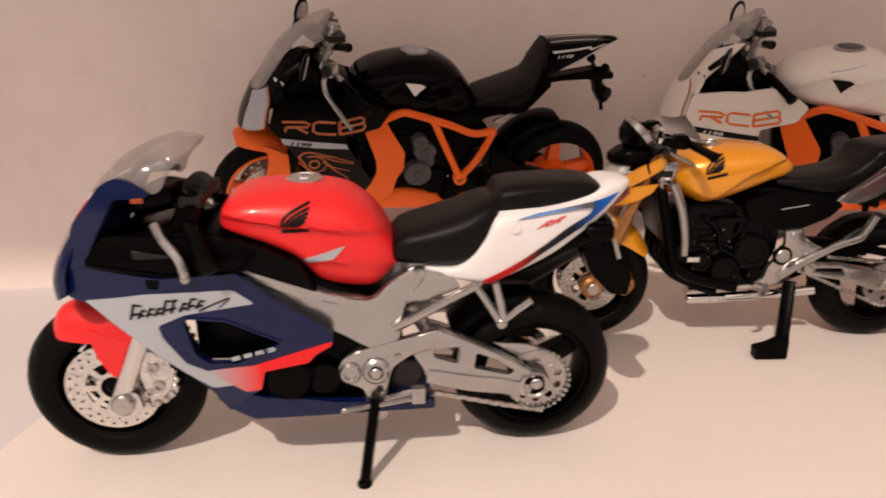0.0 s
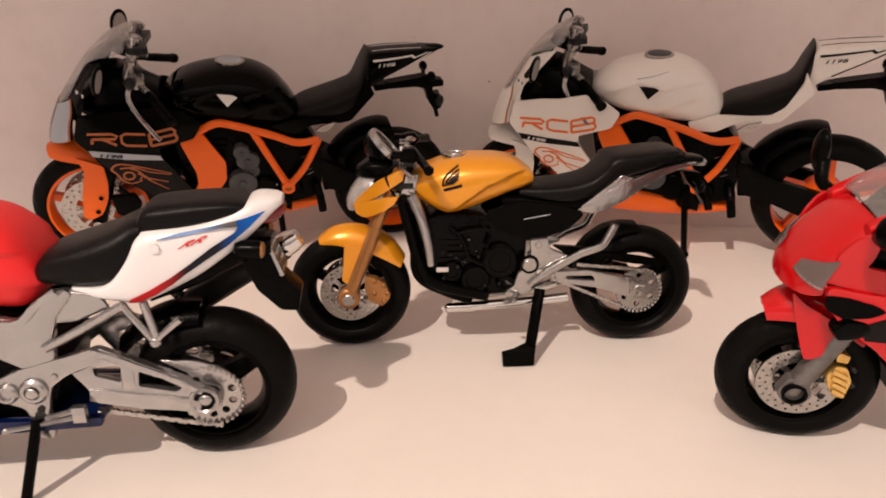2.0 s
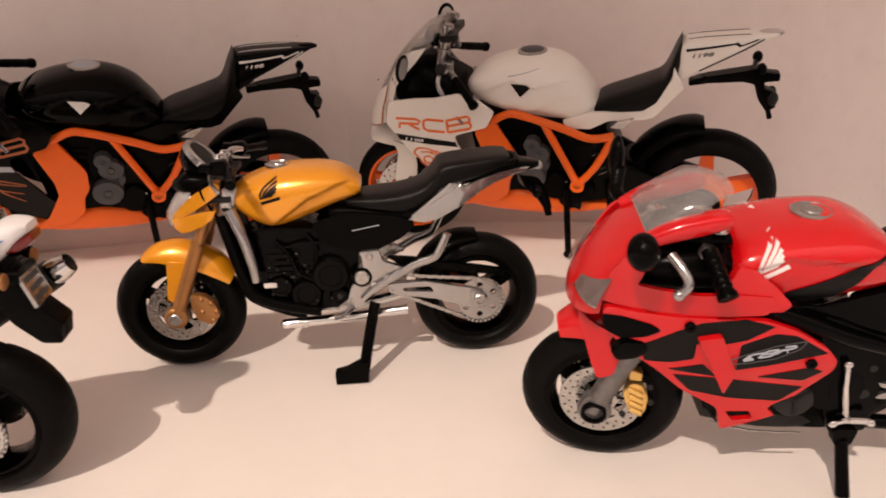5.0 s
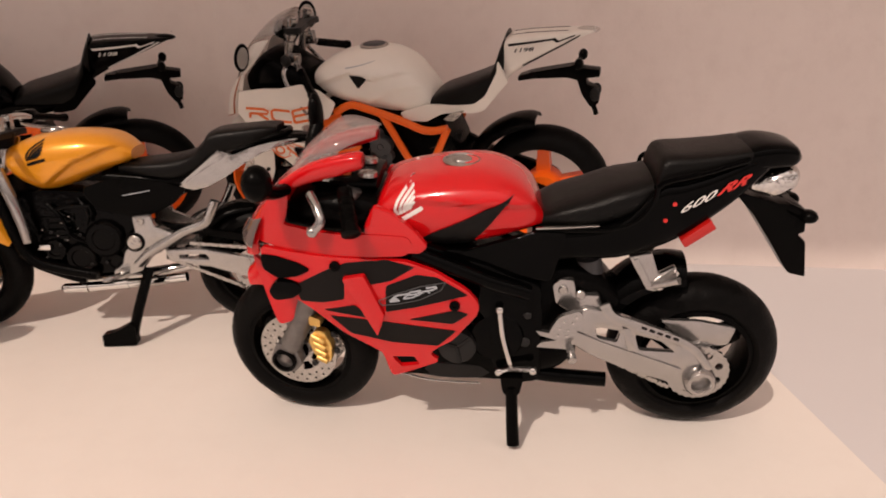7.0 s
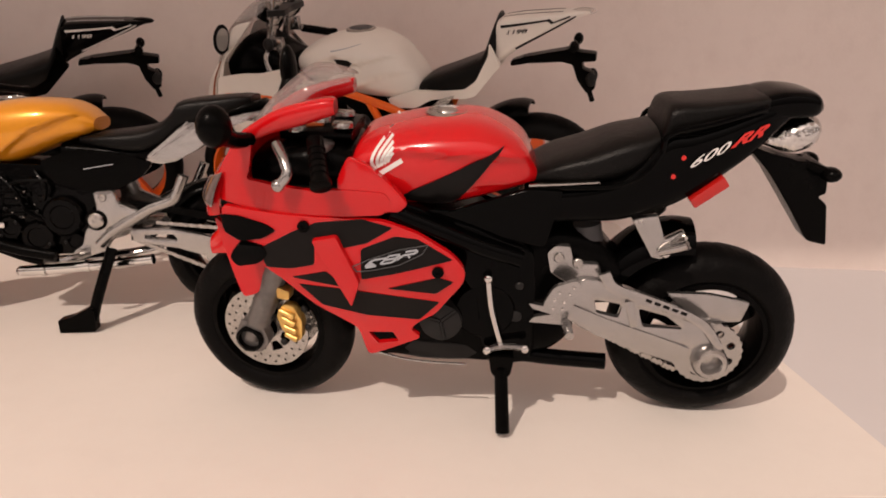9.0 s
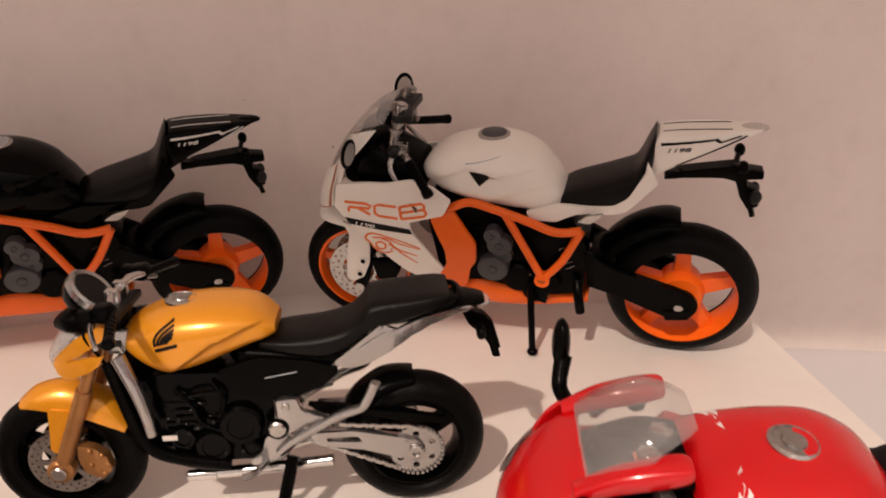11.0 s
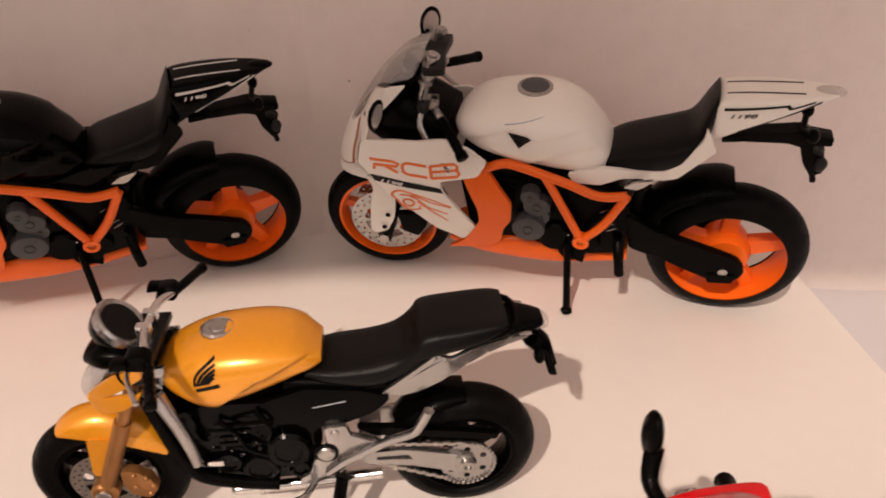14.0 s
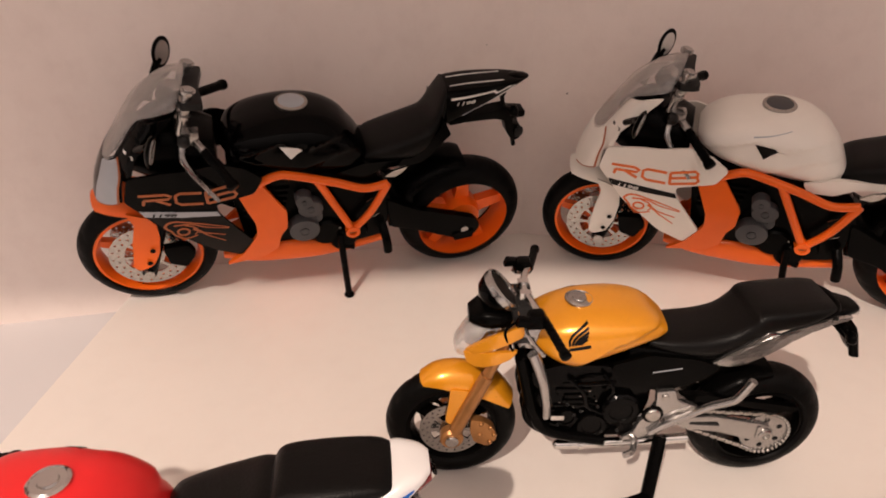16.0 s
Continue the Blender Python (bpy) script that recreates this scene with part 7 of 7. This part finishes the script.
        part("fastener", lathe([(0, 0), (0.95, 0), (0.95, 0.6), (0, 0.6)], 5.9, 49.0, 14, y0=(ot(5.9, 49.0) - 0.1 if side == 1 else -ot(5.9, 49.0) - 0.5), closed=False), BRIGHTWHITE, tl)
        if side == 1:
            part("tail_mark", lettering("RR", 2.2, 48.5, 1.3, ot, 0.9, 14.0, 1, 0.2, 2.9, 0.03), REDPRINT, tl, "small red printed letters RR")
    part("under_tail", loft([(9, 36.6, 40, 6, 3), (0, 39.6, 44, 6, 3), (-8, 43, 48.4, 5, 3), (-14, 44.8, 48.2, 4, 3)], 20), BLACK, root, "black under-tail")
    part("tail_lamp", loft([(-12.4, 50.6, 52.6, 3.2, 2.6), (-14.6, 50.8, 53.8, 3.3, 2.6), (-16.9, 52.6, 54.4, 2.4, 2.6)], 16), TAILRED, root)
    ph = part("plate_holder", plate(soft([(-8.2, 47.6), (-12.6, 48.8), (-13.4, 45.8), (-15.2, 40.8), (-19.0, 36.6), (-18.3, 32.5), (-14.8, 32.8), (-10.5, 37.3), (-8.5, 42.2)], 0.5), -3.0, 3.0), BLACK, root, "black number plate holder", bevel=0.4)
    tag = part("number_plate", plate(soft([(-13.2, 47.0), (-13.9, 46.8), (-16.1, 40.6), (-15.3, 40.3)], 0.2), -3.6, 3.6), STEEL, ph, "small silver plate at the tail", bevel=0.15)
    for k in range(3):
        part("plate_bar", plate([(-14.1 - 0.62 * k, 46.0 - 1.75 * k), (-14.3 - 0.62 * k, 45.9 - 1.75 * k), (-14.6 - 0.62 * k, 45.0 - 1.75 * k), (-14.4 - 0.62 * k, 45.1 - 1.75 * k)], -2.8, 2.8), MIDGREY, tag)
    si = part("silencer", turned_rod((6, -8.4, 30.0), (-14.6, -8.6, 42.4), [(0, 2.2), (0.1, 2.9), (0.86, 2.9), (0.88, 3.1), (1.0, 3.0)], 22), GREYPLASTIC, root, "dark metal silencer with bright end")
    part("silencer_end", turned_rod((-14.6, -8.6, 42.4), (-18.0, -8.7, 44.4), [(0, 2.7), (0.5, 2.6), (1.0, 2.0), (1.0, 1.5)], 22), CHROME, si, "bright end cap")
    for side in (1, -1):
        body = turned_rod((-7.6, 6.6 * side, 47.4), (-12.6, 6.6 * side, 47.1), [(0, 0.6), (0.06, 1.4), (0.3, 1.8), (0.94, 1.85), (1.0, 1.6)], 18)
        tube([(-10.4, 2.4 * side, 46.4), (-10.4, 5.6 * side, 47.0)], 0.9, 10, 1, body)
        ind = part("indicator", body, BLACK, ph, "black barrel-shaped indicator")
        part("indicator_lens", turned_rod((-12.5, 6.6 * side, 47.1), (-13.3, 6.6 * side, 47.0), [(0, 1.6), (0.6, 1.5), (1.0, 0.8)], 16), GOLD, ind, "amber indicator lens")
    # fairing
    sw = lambda x, z: 12.6 - 0.008 * max(0, 34 - z) ** 2 * 0.8 - 0.010 * max(0, x - 66) ** 2 - 0.004 * max(0, z - 40) ** 2
    shape = [(85.2, 40.6), (84.4, 44.0), (80, 44.4), (67.3, 42.6), (54.6, 43.2), (51.7, 40.4), (45.7, 35.9), (39.0, 31.4), (39.0, 28.8), (42.2, 27.0), (43.8, 25.3), (51.5, 23.9), (52.6, 19.6), (55.0, 18.3), (58.8, 14.6), (61.2, 19.6), (65.6, 24.3), (73.4, 31.3), (80.8, 37.8), (84.4, 38.6)]
    hole = soft([(64.6, 35.2), (57.4, 34.4), (48.0, 29.8), (56.3, 25.8), (60.4, 25.8), (63.2, 28.0)], 1.0)
    white = [(81.2, 38.3), (70.4, 39.9), (55.6, 40.3), (52.2, 37.6), (58, 36.8), (64.2, 35.9), (68.9, 33.9), (68.4, 31.6), (65.0, 26.2), (60.8, 24.0), (56.4, 21.2), (61.0, 20.6), (65.8, 24.6), (73.4, 31.5)]
    redp = [(61.8, 24.4), (57.6, 24.9), (53.4, 25.2), (46, 27.6), (39.3, 29.6), (39.2, 28.9), (42.2, 27.1), (43.6, 25.4), (51.6, 23.8), (52.6, 19.7), (55.4, 19.4)]
    for side in (1, -1):
        fr = part("side_fairing", skin(soft(shape, 1.1), sw, 1.1, 0.0, side, [hole], cell=2.0), BLUE, root, "deep blue side fairing with white and red panels")
        part("white_panel", skin(soft(white, 0.6), sw, 0.25, 0.13, side, cell=2.0), PALEGREY, fr, "pale grey-white printed panel")
        part("red_panel", skin(soft(redp, 0.5), sw, 0.25, 0.16, side, cell=2.0), FADINGRED, fr, "red printed panel fading to grey")
        for i, (tall, wide) in enumerate(((2.9, 1.5), (1.6, 0.7), (1.7, 0.9), (1.5, 1.0), (2.7, 1.6), (2.6, 0.6), (1.6, 1.0), (2.2, 1.0), (1.5, 0.9))):
            x0, z0 = 73.4 - i * 1.42, 35.2 + i * 0.24
            part("script_mark", skin(slanted((x0, z0), (x0 - 0.9, z0 + tall), 0.42, 0.36), sw, 0.15, 0.32, side, cell=1.2), INK, fr)
            part("script_mark", skin(slanted((x0 - 0.8, z0 + tall * 0.95), (x0 - 0.8 - wide, z0 + tall * 0.9), 0.36, 0.2), sw, 0.15, 0.34, side, cell=1.2), INK, fr)
            part("script_mark", skin(slanted((x0 - 0.3, z0 + tall * 0.3), (x0 - 0.5 - wide * 0.8, z0 + tall * 0.4), 0.36, 0.3), sw, 0.15, 0.36, side, cell=1.2), INK, fr)
        part("script_mark", skin(along([(61.6, 36.6), (59.6, 37.6), (56.2, 38.9), (58.4, 37.0)], 0.32, 0.12, 5), sw, 0.15, 0.3, side, cell=1.2), INK, fr)
        for i in range(4):
            part("type_bar", skin(slanted((57.0 - i * 2.1, 26.8 + i * 0.5), (55.6 - i * 2.1, 27.2 + i * 0.5), 0.8, 0.8), sw, 0.15, 0.3, side, cell=1.4), PALEGREY, fr)
        part("vent_frame", skin(*[soft([(65.0, 35.6), (57.4, 34.8), (47.4, 29.8), (56.3, 25.3), (60.8, 25.3), (63.8, 27.8)], 1.0)], sw, 0.9, 0.3, side, [hole], cell=2.0), BLUE, fr)
        # short chrome rod added to stand in for the glint inside the vent
        part("vent_glint", tube([(60.6, 11.0 * side, 26.3), (57.4, 11.2 * side, 26.3)], 0.35, 8, 1), CHROME, fr)
        part("fairing_notch", skin(soft([(70.0, 42.6), (67.6, 42.4), (67.9, 40.8), (69.7, 40.9)], 0.3), sw, 0.3, 0.12, side), BLACK, fr)
    # upper cowl: nose ring and arms to the screen
    nose_mid = [(79.6, 56.0), (83.4, 51.2), (86.8, 45.8), (88.8, 40.6), (88.6, 36.4)]
    nose_edge = [(74.4, 57.8, 7.6), (78.4, 52.6, 9.2), (81.6, 47.6, 10.2), (83.6, 43.2, 10.6), (84.0, 39.2, 10.6)]
    nose = part("nose_cowl", arc_shell(nose_mid, nose_edge, 0.9), BLUE, root, "deep blue nose cowl")
    for a0, a1 in ((30, 62), (-62, -30)):
        part("headlamp", arc_shell(nose_mid, nose_edge, 0.3, t0=0.28, t1=0.52, a0=a0, a1=a1, lift=0.3), LENS, nose, "clear headlamp lens")
        part("nose_print", arc_shell(nose_mid, nose_edge, 0.3, t0=0.0, t1=0.26, a0=a0 - 8, a1=a1 + 8, lift=0.3), WHITE, nose)
        part("nose_print", arc_shell(nose_mid, nose_edge, 0.3, t0=0.1, t1=0.24, a0=a0, a1=a1, lift=0.45), REDPRINT, nose)
    for side in (1, -1):
        armp = [(84.2, 43.8), (82.6, 47.7), (81.2, 52), (75.9, 58.4), (73.4, 59.6), (71.3, 59.1), (68.1, 57.0), (68.3, 56.4), (74.0, 56.0), (77.0, 50.7), (79.8, 45.6), (80.2, 43.8)]
        part("cowl_arm", skin(soft(armp, 0.7), lambda x, z: 11.0 - 0.006 * max(0, x - 72) ** 2 * 1.6 - 0.006 * max(0, z - 50) ** 2 * 2.2, 0.9, 0.0, side, cell=2.0), BLUE, root, "deep blue cowl arm")
    part("windscreen", arc_shell([(80.2, 55.8), (77.4, 59.0), (74.5, 61.6), (69.3, 64.3), (66.3, 65.2), (63.7, 65.3), (61.0, 64.5)], [(76.2, 57.6, 8.4), (73.6, 58.9, 8.8), (71.0, 58.6, 8.8), (68.6, 56.5, 8.4), (66.8, 57.0, 8.0), (65.4, 59.8, 7.0), (62.2, 62.8, 4.6)], 0.6), SMOKE, root, "smoky clear plastic windscreen")
    part("cockpit", loft([(81, 42.4, 46.6, 8, 3), (74, 42.2, 49, 9.6, 3), (66, 42.2, 50.4, 10, 3), (58, 42.6, 49.4, 9.6, 3), (53.6, 43, 47, 8, 3)], 22), BLACK, root, "black cockpit tray")
    for side in (1, -1):
        tray = part("inner_panel", skin(soft([(80.2, 45.2), (74.8, 44.4), (65.1, 42.6), (59.8, 42.8), (54.1, 43.2), (51.1, 46.6), (53.3, 48.4), (59.2, 49.0), (68, 49.4), (77, 49.6)], 1.0), lambda x, z: 11.6 - 0.035 * (z - 43) ** 2 - 0.04 * max(0, x - 74), 0.8, 0.0, side, cell=1.6), BLACK, root, "glossy black inner panel")
        part("panel_lip", tube([(79.6, 10.9 * side, 45.0), (74.8, 11.5 * side, 44.2), (65.1, 11.8 * side, 42.6), (59.8, 11.8 * side, 42.8), (54.6, 11.8 * side, 43.3), (51.8, 11.4 * side, 46.0)], 0.5, 8, 5), GLOSSBLACK, tray)
        part("inner_step", skin(along([(72, 46.2), (64, 45.0), (58, 45.4)], 2.4, 1.6), lambda x, z: 11.2, 0.8, 0.1, side), GREYPLASTIC, tray, bevel=0.3)
    part("dial_panel", loft([(73, 51.4, 55.4, 5.4, 3), (69, 52.4, 56.8, 6, 3), (66, 53, 56.4, 5.4, 3)], 18), BLACK, root)
    part("dial_light", block(70.6, 72.6, 4.8, 6.2, 54.2, 55.8), ORANGEPRINT, root)
    # front end
    for side in (1, -1):
        y = 5.6 * side
        leg = part("fork_leg", tube([(80.2, y, 15.0), (74.2, y, 29)], 2.0, 14, 1), CHROME, root, "bright fork leg")
        part("fork_tube", tube([(74.2, y, 29), (62.6, y, 56)], 1.5, 14, 1), BLACK, leg)
        foot = plate(soft([(83.2, 12.6), (82.2, 15.6), (79.6, 18.6), (76.6, 17.8), (75.6, 14.6), (77.6, 12.0)], 0.8), 4.4 * side, 7.2 * side)
        part("axle_boss", foot, CAST, leg, "bright cast axle clamp", bevel=0.4)
        part("axle_nut", lathe([(0, 7.0 * side), (2.2, 7.0 * side), (2.2, 8.0 * side), (1.8, 8.5 * side), (0, 8.5 * side)], 79.2, 15.4, 22, closed=False), STEEL, leg)
        cal = plate(soft([(75.2, 26.2), (72.4, 25.9), (70.2, 23.6), (68.9, 20.6), (69.0, 17.2), (71.6, 14.8), (74.6, 15.8), (75.6, 20.4)], 0.8), 4.6 * side, 6.8 * side)
        part("brake_caliper", cal, CAST, leg, "bright brake caliper with bolts", bevel=0.3)
        for k in range(8):
            a = radians(52 + 19 * k)
            part("caliper_bolt", ball(74.4 - 5.4 * math.sin(a), 6.9 * side, 20.4 + 5.4 * math.cos(a), 0.72, 0.9, 0.72, 10), CHROME, leg)
        for bx, bz, r in ((73.0, 22.6, 1.1), (72.4, 18.6, 1.2), (74.2, 17.4, 0.8)):
            part("caliper_cap", lathe([(0, 6.6 * side), (r, 6.6 * side), (r, 7.4 * side), (r * 0.5, 7.4 * side), (r * 0.5, 6.9 * side), (0, 6.9 * side)], bx, bz, 14, closed=False), STEEL, leg)
        part("mudguard_wing", skin(soft([(84.4, 30.4), (76.4, 27.2), (77.4, 23.4), (79.4, 19.8), (81.2, 20.6), (83.2, 24.6)], 0.9), lambda x, z: 5.6, 0.9, 0.0, side), ROSSO, leg, "red mudguard wing")
        lv = tube([(67.6, 10.8 * side, 51.8), (66.2, 12.4 * side, 49.6), (63.6, 13.6 * side, 46.4), (62.8, 14 * side, 43.4)], 0.85, 8, 5)
        ball(62.8, 14.0 * side, 43.2, 1.0, bm=lv, n=10)
        part("lever", lv, SILVER, root, "silver hand lever")
        grip(root, (62.4, 10 * side, 51.4), (58.0, 16.0 * side, 45.6), 1.3)
        part("clip_on_bar", tube([(62.4, 6 * side, 53.4), (62.4, 10.4 * side, 51.6)], 1.5, 10, 1), BLACK, root)
    yk = plate(soft([(60.6, 53.4), (64.4, 53.6), (64.2, 55.6), (60.4, 55.4)], 0.5), -7.6, 7.6)
    lathe([(0, -2), (2.4, -2), (2.4, 2), (0, 2)], 62.5, 55.6, 16, yk, closed=False)
    part("fork_yoke", yk, GREYPLASTIC, root, bevel=0.3)
    part("front_mudguard", arc_shell([(92.2, 29.4), (90.4, 32.8), (86, 34.6), (80, 34.4), (74.4, 31.4)], [(91.0, 27.6, 3.2), (88.6, 27.6, 4.6), (84.6, 27.4, 5.4), (79.8, 27.6, 5.6), (75.4, 26.8, 5.2)], 0.8), ROSSO, root, "red front mudguard")
    return root


tricolour_bike(bike_pose(28.5, 143.8, 9.2, 3.2, 16.4, 5.0))
